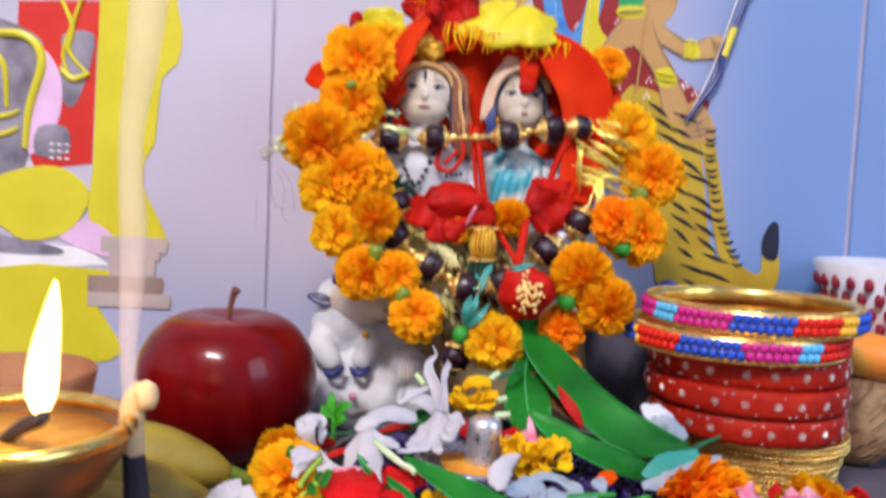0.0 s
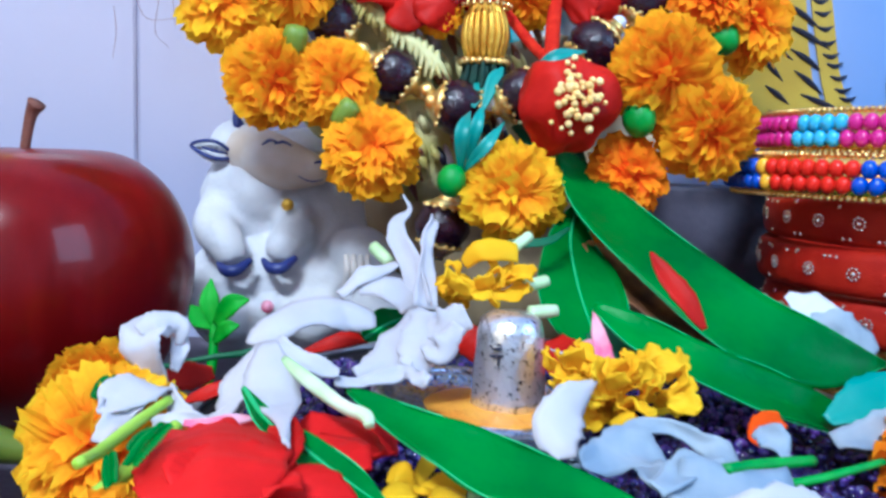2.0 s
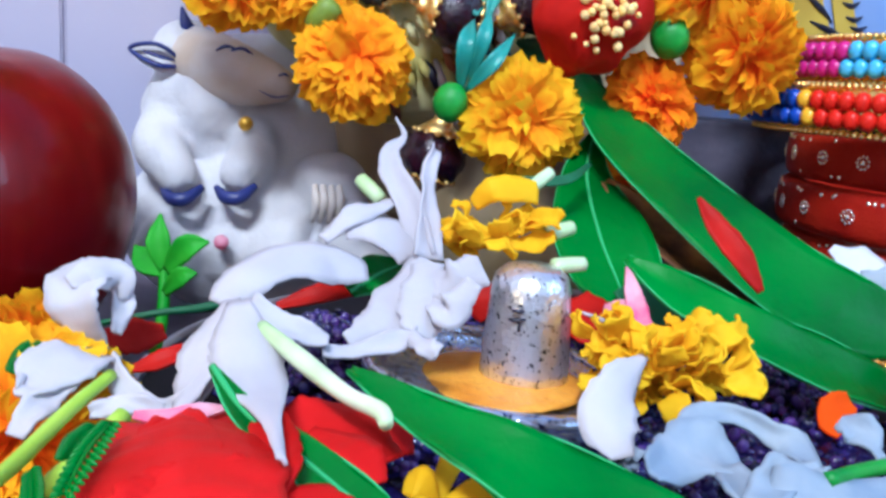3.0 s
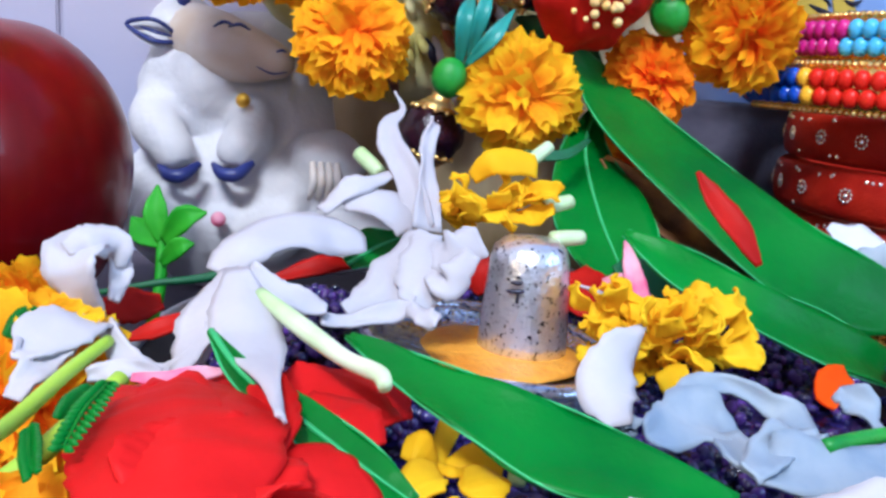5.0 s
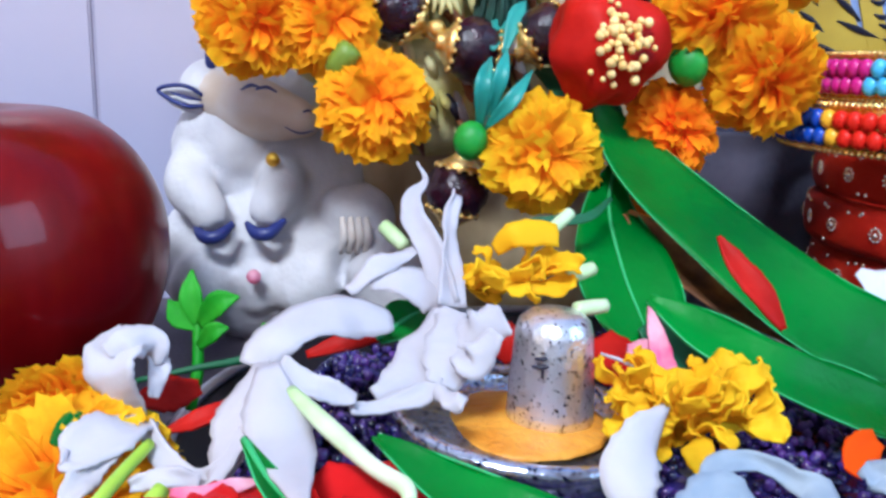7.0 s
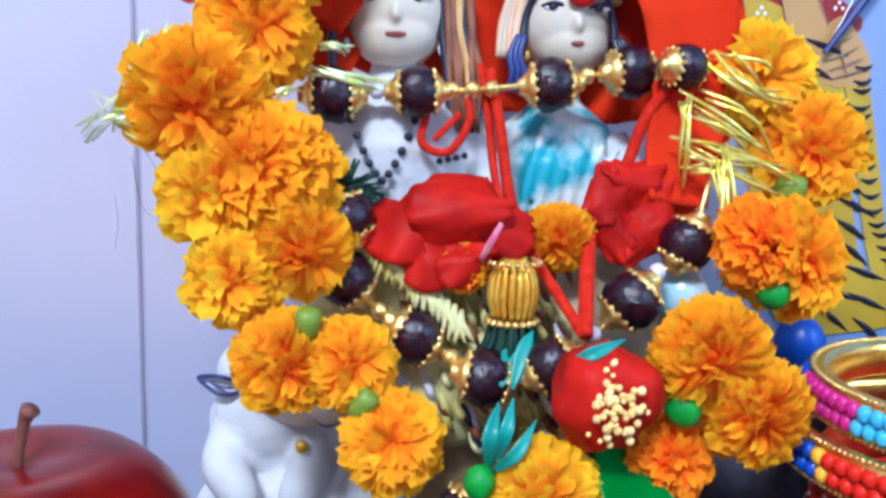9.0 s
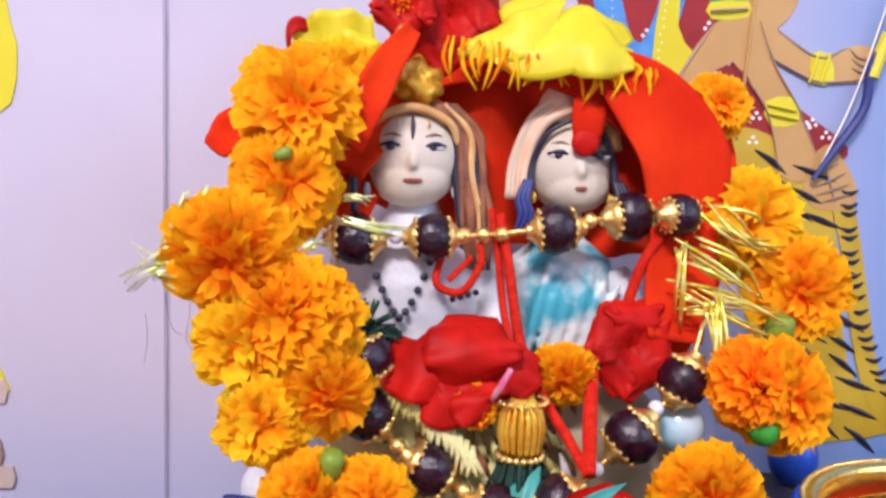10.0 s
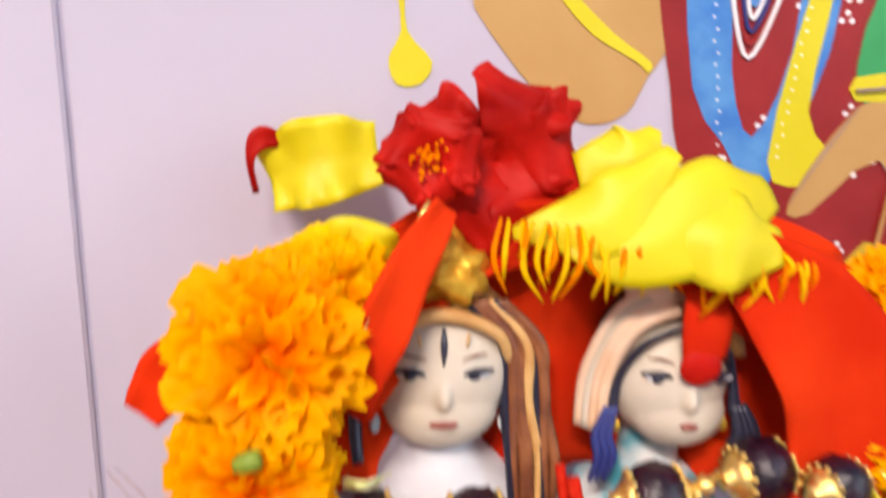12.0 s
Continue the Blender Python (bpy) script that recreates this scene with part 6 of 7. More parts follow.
petal(wf, [(0.0107, 0.2730, 0.0284), (0.0122, 0.2700, 0.0277), (0.0155, 0.2710, 0.0314)], [16 * U, 30 * U, 12 * U], (0.2, -1, 0.6), WHITEP, -0.25)
petal(wf, [(0.0070, 0.2680, 0.0247), (0.0088, 0.2650, 0.0244), (0.0103, 0.2640, 0.0242)], [10 * U, 16 * U, 12 * U], (0, -1, 0.6), WHITEP, -0.4)

# petals and stubs round the emblem
for pts, r in (([(0.0013, 0.2960, 0.0411), (0.0044, 0.2920, 0.0386)], 12 * U), ([(0.0264, 0.2880, 0.0422), (0.0298, 0.2900, 0.0445)], 10 * U), ([(0.0276, 0.2820, 0.0362), (0.0321, 0.2840, 0.0371)], 11 * U), ([(0.0281, 0.2780, 0.0325), (0.0331, 0.2800, 0.0325)], 11 * U), ([(0.0143, 0.2360, 0.0169), (0.0152, 0.2380, 0.0190)], 9 * U)):
    t = thing("flower_stub", pts[0], "pale cut flower tube among the petals", "flower stub", "cut flower tubes")
    part("tube", tube(bmesh.new(), [pts[0], (Vector(pts[0]) + Vector(pts[1])) / 2, pts[1]], [r, r * 1.05, r * 0.95], 10, 6), STALK, t)


def ruffled(name, at, spans, count, length, width, material, label, seed, up=(0, -0.5, 1), group=""):
    """A loose flower of many crumpled petals in a flattened heap."""
    rs = random.Random(seed)
    t = thing(name, at, label, "flower", group)
    c = Vector(at)
    for k in range(count):
        p = c + Vector((rs.uniform(-1, 1) * spans[0], rs.uniform(-1, 1) * spans[1], rs.uniform(-0.4, 1) * spans[2]))
        d = (p - c + Vector((rs.uniform(-1, 1), rs.uniform(-1, 0.4), rs.uniform(-0.3, 0.6))) * spans[0] * 0.6).normalized()
        n = Vector(up) + Vector((rs.uniform(-1, 1), rs.uniform(-1, 1), rs.uniform(-0.5, 0.5)))
        q = length * rs.uniform(0.7, 1.2)
        bend = n.normalized() * q * rs.uniform(-0.2, 0.35)
        part("petal", sheet(bmesh.new(), [p - d * q * 0.5, p + bend, p + d * q * 0.42 + bend * 0.4, p + d * q * 0.55 - bend * 0.3], [width * 0.3, width * rs.uniform(0.75, 1.0), width * rs.uniform(0.8, 1.05), width * 0.45], n, rs.uniform(-0.5, 0.6), width * 0.22, 2.2, 14, 8, 0, k, 0, 0.14), material, t, thick=0.0003)
    return t


ruffled("yellow_flower", (0.0206, 0.2840, 0.0345), (0.0062, 0.004, 0.0030), 26, 0.0062, 0.0018, YELP, "crumpled yellow flower resting on the silver emblem", 41)
petal(thing("yellow_petal", (0.0222, 0.2860, 0.0410), "curved yellow petal over the emblem", "petal"), [(0.0174, 0.2860, 0.0395), (0.0204, 0.2840, 0.0424), (0.0270, 0.2860, 0.0419)], [10 * U, 20 * U, 18 * U], (0, -1, 0.5), YELP, -0.3)
ruffled("yellow_flower", (0.0403, 0.2640, 0.0210), (0.0088, 0.006, 0.0062), 62, 0.0058, 0.0019, YELP, "bright yellow ruffled flower lying in the tray", 42)
yf = thing("yellow_flower", (0.0092, 0.2491, 0.0120), "small yellow flower with separate curled petals", "flower")
for pts, w in (([(0.0077, 0.2420, 0.0157), (0.0084, 0.2440, 0.0172), (0.0104, 0.2480, 0.0188)], (8, 14, 18)), ([(0.0070, 0.2400, 0.0167), (0.0055, 0.2400, 0.0188), (0.0040, 0.2410, 0.0183)], (8, 26, 16)), ([(0.0056, 0.2380, 0.0183), (0.0051, 0.2340, 0.0184), (0.0058, 0.2320, 0.0181)], (16, 30, 16)),
               ([(0.0082, 0.2400, 0.0167), (0.0115, 0.2400, 0.0173), (0.0139, 0.2400, 0.0166)], (8, 30, 14)), ([(0.0105, 0.2380, 0.0177), (0.0108, 0.2340, 0.0181), (0.0110, 0.2320, 0.0175)], (16, 32, 16)), ([(0.0067, 0.2380, 0.0177), (0.0080, 0.2360, 0.0182), (0.0093, 0.2370, 0.0176)], (6, 8, 5))):
    petal(yf, pts, [U * 0.75 * q for q in w], (0, -0.7, 1), YELP, -0.3)
ruffled("yellow_petals", (0.0000, 0.2329, 0.0120), (0.007, 0.005, 0.004), 34, 0.0064, 0.0021, YELP, "loose yellow petals by the tray's rim", 43)
ruffled("yellow_flower", (0.0539, 0.2227, 0.0080), (0.009, 0.005, 0.004), 18, 0.010, 0.0034, YELP, "yellow flower on the cloth in front of the tray", 44)

# broad glossy leaves
def leaf(name, at, pts, widths, face, label, material=LEAF, cup=0.22, ruffle=0.0004, rib=True, group="", n=30):
    t = thing(name, at, label, "leaf", group)
    part("blade", sheet(bmesh.new(), pts, widths, face, cup, ruffle, 2.5, n, 10), material, t, thick=0.0003)
    if material is LEAF:
        for s in (-1, 1):
            side = []
            for i, q in enumerate(pts):
                d = (Vector(pts[min(i + 1, len(pts) - 1)]) - Vector(pts[max(i - 1, 0)])).normalized()
                e = d.cross(Vector(face)).normalized()
                side.append(Vector(q) + e * widths[i] * s + e.cross(d) * cup * widths[i])
            part("margin", tube(bmesh.new(), side, [0.00016, 0.00015, 0.00012], 6, n), RIB, t, "pale thin leaf edge")
    if rib:
        f = Vector(face).normalized()
        part("midrib", tube(bmesh.new(), [Vector(p) + f * 0.00025 for p in pts], [0.0004, 0.0003, 0.0001], 6, n), RIB, t, "pale raised midrib")
    return t


g = "broad green leaves"
leaf("broad_leaf", (0.0831, 0.3507, 0.0140), [(0.0409, 0.3220, 0.0616), (0.0473, 0.3080, 0.0492), (0.0577, 0.2940, 0.0382), (0.0690, 0.2850, 0.0293), (0.0814, 0.2820, 0.0245), (0.0963, 0.2840, 0.0227)], [0.0012, 0.0074, 0.0082, 0.0080, 0.0064, 0.0004], (0.34, -0.82, 0.42), "long glossy green leaf leaning against the bangles", LEAF, 0.15, 0.0003, False, g)
leaf("broad_leaf", (0.0397, 0.3250, 0.0596), [(0.0322, 0.3310, 0.0656), (0.0380, 0.3280, 0.0627), (0.0432, 0.3230, 0.0577), (0.0463, 0.3180, 0.0502)], [0.0004, 0.0036, 0.0044, 0.0006], (-0.2, -1, 0.35), "folded back tip of a dark green leaf", LEAFD, 0.3, 0.0002, False, g)
leaf("broad_leaf", (0.0484, 0.3096, 0.0160), [(0.0457, 0.3180, 0.0502), (0.0415, 0.3080, 0.0426), (0.0407, 0.2960, 0.0341), (0.0412, 0.2860, 0.0279), (0.0417, 0.2810, 0.0235)], [0.0004, 0.0042, 0.0078, 0.0066, 0.0005], (-0.1, -1, 0.35), "broad upright green leaf with a pale midrib", LEAF, 0.18, 0.0004, True, g)
leaf("broad_leaf", (0.0726, 0.2852, 0.0160), [(0.0399, 0.2810, 0.0332), (0.0473, 0.2760, 0.0289), (0.0567, 0.2710, 0.0247), (0.0682, 0.2700, 0.0202), (0.0834, 0.2720, 0.0145)], [0.0008, 0.0040, 0.0042, 0.0052, 0.0030], (-0.1, -0.7, 1), "green leaf lying over the purple seeds", LEAF, 0.25, 0.0004, False, g)
leaf("broad_leaf", (0.0220, 0.2654, 0.0140), [(-0.0014, 0.2500, 0.0265), (0.0047, 0.2440, 0.0247), (0.0117, 0.2380, 0.0228), (0.0195, 0.2335, 0.0204), (0.0338, 0.2300, 0.0178)], [0.0005, 0.0025, 0.0039, 0.0050, 0.0012], (-0.15, -0.38, 1), "green leaf across the front of the tray", LEAF, 0.16, 0.0004, False, g)
leaf("narrow_leaf", (-0.0078, 0.2625, 0.0120), [(-0.0155, 0.2500, 0.0265), (-0.0118, 0.2430, 0.0247), (-0.0063, 0.2360, 0.0232), (-0.0014, 0.2300, 0.0219), (0.0030, 0.2260, 0.0204)], [0.0003, 0.0014, 0.0021, 0.0023, 0.0008], (0, -0.5, 1), "narrow green leaf among red petals", LEAF, 0.2, 0.0003, True)
leaf("broad_leaf", (0.0043, 0.2880, 0.0261), [(0.0000, 0.2860, 0.0256), (0.0043, 0.2890, 0.0277), (0.0084, 0.2920, 0.0289)], [0.001, 0.0034, 0.0008], (0, -0.7, 0.7), "small green leaf behind the white flowers", LEAF, 0.2, 0.0002, True, g)
leaf("narrow_leaf", (0.0252, 0.2940, 0.0419), [(0.0205, 0.2920, 0.0392), (0.0241, 0.2930, 0.0421), (0.0334, 0.2940, 0.0430), (0.0393, 0.3000, 0.0452)], [0.0003, 0.0008, 0.0008, 0.0004], (0, -1, 0.6), "thin dark leaf stem above the emblem", LEAFD, 0.1, 0, False)
leaf("narrow_leaf", (0.0522, 0.2990, 0.0140), [(0.0409, 0.2840, 0.0284), (0.0452, 0.2800, 0.0243), (0.0484, 0.2770, 0.0209)], [0.0020, 0.0040, 0.0010], (0, -0.8, 0.7), "dark green leaf behind the yellow flower", LEAFD, 0.2, 0, False)

sp = thing("green_sprig", (-0.0283, 0.2904, 0.0140), "fresh green leafy sprig standing in the tray", "sprig")
part("stem", tube(bmesh.new(), [(-0.0274, 0.2840, 0.0157), (-0.0265, 0.2860, 0.0214), (-0.0270, 0.2900, 0.0280)], [8 * U, 9 * U, 7 * U], 8, 12), FRESH, sp)
part("stem", tube(bmesh.new(), [(-0.0346, 0.2820, 0.0211), (-0.0264, 0.2820, 0.0229), (-0.0183, 0.2840, 0.0240), (-0.0167, 0.2860, 0.0280)], [4 * U, 5 * U, 7 * U, 5 * U], 8, 16), LEAFD, sp)
for pts, w in (([(-0.0269, 0.2890, 0.0273), (-0.0278, 0.2900, 0.0313), (-0.0279, 0.2920, 0.0350)], 17), ([(-0.0263, 0.2880, 0.0276), (-0.0233, 0.2860, 0.0314), (-0.0202, 0.2860, 0.0324)], 18), ([(-0.0270, 0.2890, 0.0269), (-0.0296, 0.2910, 0.0281), (-0.0317, 0.2930, 0.0299)], 20), ([(-0.0264, 0.2870, 0.0245), (-0.0239, 0.2850, 0.0274), (-0.0217, 0.2850, 0.0280)], 14), ([(-0.0183, 0.2840, 0.0238), (-0.0169, 0.2850, 0.0261), (-0.0167, 0.2860, 0.0284)], 14)):
    petal(sp, pts, [w * U * 0.4, w * U, w * U * 0.1], (0, -1, 0.5), FRESH, 0.4, name="leaflet")

# red petals
rf = thing("hibiscus_flower", (-0.0180, 0.2547, 0.0100), "large red hibiscus flower lying at the tray's edge", "flower")
for pts, w, seed in (([(-0.0154, 0.2260, 0.0217), (-0.0176, 0.2300, 0.0235), (-0.0197, 0.2380, 0.0234), (-0.0215, 0.2460, 0.0221)], (0.003, 0.0056, 0.0056, 0.0036), 1), ([(-0.0125, 0.2260, 0.0211), (-0.0130, 0.2310, 0.0229), (-0.0142, 0.2390, 0.0232), (-0.0153, 0.2470, 0.0225)], (0.003, 0.0070, 0.0068, 0.0042), 2),
                     ([(-0.0144, 0.2220, 0.0230), (-0.0175, 0.2260, 0.0231), (-0.0200, 0.2310, 0.0225)], (0.003, 0.0050, 0.0028), 3), ([(-0.0108, 0.2220, 0.0225), (-0.0082, 0.2260, 0.0230), (-0.0054, 0.2300, 0.0219)], (0.003, 0.0060, 0.0034), 4), ([(-0.0126, 0.2190, 0.0234), (-0.0124, 0.2220, 0.0243), (-0.0109, 0.2270, 0.0244)], (0.003, 0.0072, 0.0050), 5)):
    part("petal", sheet(bmesh.new(), pts, list(w), (0, -0.6, 1), 0.22, 0.00028, 2.0, 40, 16, 0, seed * 1.7, 0, 0.06), REDB, rf, thick=0.0004)
# Pink strips put the highlights on the petal rims into colour.
part("edge_highlight", sheet(bmesh.new(), [(-0.0222, 0.2445, 0.0236), (-0.0190, 0.2440, 0.0236), (-0.0160, 0.2446, 0.0240), (-0.0136, 0.2455, 0.0240)], [4 * U, 8 * U, 8 * U, 3 * U], (0, -0.8, 0.8), 0.3, 0.0001, 2.0, 16, 4), PINK, rf, "pink highlight strip along the top petal's rim", thick=0.0003)
part("petal", sheet(bmesh.new(), [(-0.0135, 0.2150, 0.0240), (-0.0145, 0.2210, 0.0264), (-0.0160, 0.2310, 0.0264), (-0.0173, 0.2400, 0.0250), (-0.0180, 0.2455, 0.0230)], [0.0030, 0.0070, 0.0084, 0.0070, 0.0022], (0, -0.5, 1), -0.30, 0.0003, 1.5, 44, 20, 0, 2.2, 0, 0.10), REDB, rf, thick=0.0004)
for pts, w in (([(-0.0121, 0.2300, 0.0245), (-0.0110, 0.2230, 0.0224), (-0.0096, 0.2170, 0.0196), (-0.0086, 0.2140, 0.0172)], (0.0030, 0.0058, 0.0054, 0.0018)), ([(-0.0062, 0.2300, 0.0235), (-0.0047, 0.2240, 0.0222), (-0.0042, 0.2190, 0.0200), (-0.0044, 0.2160, 0.0180)], (0.0025, 0.0050, 0.0044, 0.0014))):
    part("petal", sheet(bmesh.new(), pts, list(w), (0, -0.7, 1), -0.22, 0.0004, 2.0, 30, 14, 0, 60 * w[1] + 90 * pts[0][0], 0, 0.10), REDB, rf, thick=0.0004)
part("edge_highlight", sheet(bmesh.new(), [(-0.0105, 0.2190, 0.0212), (-0.0098, 0.2155, 0.0192), (-0.0100, 0.2125, 0.0168)], [3 * U, 9 * U, 3 * U], (0.5, -0.8, 0.6), 0.3, 0.0001, 2.0, 12, 4), PINK, rf, "pink highlight strip along the hanging petal's rim", thick=0.0003)
rf = thing("red_petals", (-0.0008, 0.2620, 0.0100), "folded red hibiscus petals in the tray", "petal")
for pts, w in (([(-0.0076, 0.2500, 0.0207), (-0.0029, 0.2480, 0.0210), (0.0012, 0.2480, 0.0216), (0.0033, 0.2440, 0.0196)], (0.002, 0.0030, 0.0036, 0.002)), ([(-0.0063, 0.2440, 0.0214), (-0.0026, 0.2400, 0.0214), (-0.0000, 0.2360, 0.0205)], (0.002, 0.0042, 0.002))):
    petal(rf, pts, list(w), (0, -0.5, 1), REDB, -0.2, 0.0003)
petal(rf, [(-0.0079, 0.2500, 0.0222), (-0.0032, 0.2460, 0.0216), (0.0012, 0.2400, 0.0206)], [0.0020, 0.0044, 0.0030], (0.1, -0.6, 1), REDB, -0.15, 0.0003)
for name_at, pts, w, m, lab in (
    ((-0.0036, 0.3120, 0.0180), [(-0.0106, 0.2880, 0.0226), (-0.0040, 0.2880, 0.0248), (0.0013, 0.2900, 0.0248)], (0.0006, 0.0016, 0.0006), REDP, "red petal edge behind the white flowers"),
    ((-0.0258, 0.2831, 0.0160), [(-0.0279, 0.2700, 0.0188), (-0.0236, 0.2700, 0.0204), (-0.0194, 0.2720, 0.0219)], (0.0004, 0.0013, 0.0005), REDP, "slender red petal near the sprig"),
    ((-0.0330, 0.2957, 0.0140), [(-0.0325, 0.2760, 0.0205), (-0.0293, 0.2780, 0.0204), (-0.0252, 0.2800, 0.0207)], (0.0012, 0.0028, 0.0012), REDP, "dark red petal beneath the white flower"),
    ((0.0458, 0.3020, 0.0160), [(0.0334, 0.2830, 0.0266), (0.0349, 0.2780, 0.0241), (0.0381, 0.2720, 0.0223)], (0.002, 0.0042, 0.001), REDP, "broad red petal beside the emblem"),
    ((0.0247, 0.3157, 0.0180), [(0.0169, 0.2860, 0.0271), (0.0189, 0.2850, 0.0256), (0.0203, 0.2840, 0.0225)], (0.002, 0.0030, 0.001), REDP, "red petal behind the emblem"),
    ((0.0546, 0.2790, 0.0369), [(0.0489, 0.2790, 0.0431), (0.0508, 0.2765, 0.0397), (0.0538, 0.2735, 0.0355), (0.0563, 0.2715, 0.0313)], (0.0003, 0.0016, 0.0018, 0.0005), REDP, "slim red petal resting on a green leaf"),
    ((0.0405, 0.2790, 0.0270), [(0.0398, 0.2800, 0.0323), (0.0402, 0.2770, 0.0284), (0.0409, 0.2740, 0.0240)], (0.0003, 0.0014, 0.0016), PINK, "pale pink petal tip"),
    ((0.0393, 0.2790, 0.0261), [(0.0366, 0.2790, 0.0260), (0.0390, 0.2770, 0.0265), (0.0407, 0.2750, 0.0247)], (0.0008, 0.0016, 0.0008), PINK, "pink petal beside the emblem")):
    t = thing("loose_petal", name_at, lab, "petal", "loose petals")
    petal(t, pts, list(w), (-0.2, -0.8, 0.7), m, 0.3)
part("pale_edge", tube(bmesh.new(), [(0.0316, 0.2760, 0.0265), (0.0347, 0.2730, 0.0260), (0.0373, 0.2690, 0.0245)], [2 * U, 3 * U, 2 * U], 8, 10), WHITEP, t, "thin white petal edge")

# Brown leaf whose dark tone also covers the shade between the green leaves.
leaf("gap_leaf", (0.0512, 0.2960, 0.0348), [(0.0442, 0.3060, 0.0416), (0.0519, 0.2990, 0.0338), (0.0620, 0.2920, 0.0279), (0.0687, 0.2880, 0.0235)], [0.001, 0.0040, 0.0036, 0.001], (0, -0.9, 0.5), "curled brown leaf that also fills the shaded gap beneath a green leaf", GAPBROWN, 0.5, 0.0006, False)
t = thing("loose_petal", (0.0630, 0.2620, 0.0157), "curled orange marigold petal on the seeds", "petal", "loose petals")
petal(t, [(0.0657, 0.2620, 0.0190), (0.0616, 0.2590, 0.0185), (0.0590, 0.2560, 0.0171)], [14 * U, 24 * U, 12 * U], (-0.3, -1, 0.5), MARD, 0.3)
# blue-white wilted flower
bf = thing("wilted_flower", (0.0468, 0.2561, 0.0120), "bluish white wilted flower with limp petals", "flower")
for pts, w, f in (([(0.0361, 0.2500, 0.0188), (0.0393, 0.2530, 0.0205), (0.0445, 0.2540, 0.0203), (0.0488, 0.2520, 0.0187), (0.0510, 0.2500, 0.0178), (0.0516, 0.2440, 0.0159)], (8, 16, 14, 16, 26, 8), (0, -1, 0.6)), ([(0.0413, 0.2460, 0.0188), (0.0356, 0.2440, 0.0201), (0.0286, 0.2400, 0.0197)], (26, 46, 16), (0, -0.7, 1)),
                  ([(0.0379, 0.2420, 0.0194), (0.0386, 0.2360, 0.0191), (0.0440, 0.2340, 0.0195), (0.0549, 0.2360, 0.0184)], (20, 40, 38, 30), (0, -0.6, 1)), ([(0.0559, 0.2500, 0.0212), (0.0576, 0.2480, 0.0204), (0.0576, 0.2440, 0.0188)], (12, 26, 8), (0, -1, 0.5)),
                  ([(0.0357, 0.2320, 0.0200), (0.0420, 0.2380, 0.0200), (0.0476, 0.2400, 0.0203)], (14, 28, 8), (0, -0.6, 1)), ([(0.0303, 0.2500, 0.0187), (0.0287, 0.2460, 0.0175), (0.0306, 0.2480, 0.0186)], (8, 14, 6), (0.4, -1, 0.4))):
    petal(bf, pts, [U * q for q in w], f, BLUEP, 0.35, 0.0003)
t = thing("white_flower", (-0.0598, 0.2605, 0.0000), "white flower with limp petals lying by the bananas", "flower", "white flowers in the tray")
petal(t, [(-0.0586, 0.2400, 0.0145), (-0.0533, 0.2400, 0.0171), (-0.0481, 0.2420, 0.0182)], [0.0004, 0.0034, 0.0030], (0, -0.8, 0.6), WHITEP, 0.2)
petal(t, [(-0.0481, 0.2420, 0.0186), (-0.0442, 0.2360, 0.0126), (-0.0428, 0.2300, 0.0064), (-0.0429, 0.2240, -0.0005)], [0.0024, 0.0040, 0.0038, 0.0016], (0.1, -1, 0.3), WHITEP, -0.3)
t = thing("white_petal", (0.0289, 0.2500, 0.0224), "white petal leaning on the yellow flower", "petal")
petal(t, [(0.0347, 0.2580, 0.0261), (0.0297, 0.2520, 0.0244), (0.0272, 0.2480, 0.0219), (0.0278, 0.2450, 0.0189)], [4 * U, 36 * U, 42 * U, 16 * U], (0, -1, 0.3), WHITEP, -0.3)
for pts, w, m, lab in (
    ([(0.0209, 0.2260, 0.0198), (0.0249, 0.2220, 0.0187), (0.0282, 0.2160, 0.0167), (0.0302, 0.2120, 0.0156)], (0.001, 0.0042, 0.0048, 0.002), WHITEP, "white petal hanging at the tray's front rim"),
    ([(0.0379, 0.2280, 0.0185), (0.0449, 0.2260, 0.0186), (0.0533, 0.2280, 0.0174), (0.0602, 0.2300, 0.0153)], (0.001, 0.0042, 0.0048, 0.0022), WHITEP, "large cupped white petal by the rim"),
    ([(0.0387, 0.2220, 0.0169), (0.0468, 0.2200, 0.0156), (0.0575, 0.2240, 0.0159)], (0.0006, 0.0012, 0.0008), STALK, "pale green petal edge by the rim"),
    ([(0.0745, 0.2620, 0.0156), (0.0835, 0.2620, 0.0169), (0.0945, 0.2660, 0.0213), (0.1018, 0.2680, 0.0232)], (0.0020, 0.0042, 0.0036, 0.0015), BLUEP, "long bluish white petal near the bangles"),
    ([(0.0756, 0.2660, 0.0176), (0.0841, 0.2680, 0.0205), (0.0954, 0.2720, 0.0242)], (0.0012, 0.0044, 0.0012), LEAFT, "teal green blade near the bangles"),
    ([(0.0819, 0.2700, 0.0200), (0.0932, 0.2760, 0.0233), (0.1063, 0.2820, 0.0271)], (0.0004, 0.0010, 0.0004), LEAFD, "thin dark green blade near the bangles")):
    t = thing("loose_petal", pts[0], lab, "petal", "loose petals")
    petal(t, pts, list(w), (0, -0.7, 0.9), m, 0.3, 0.0003)
tl = thing("teal_leaf", (0.0408, 0.2371, 0.0080), "limp teal green leaf over the tray's rim", "leaf")
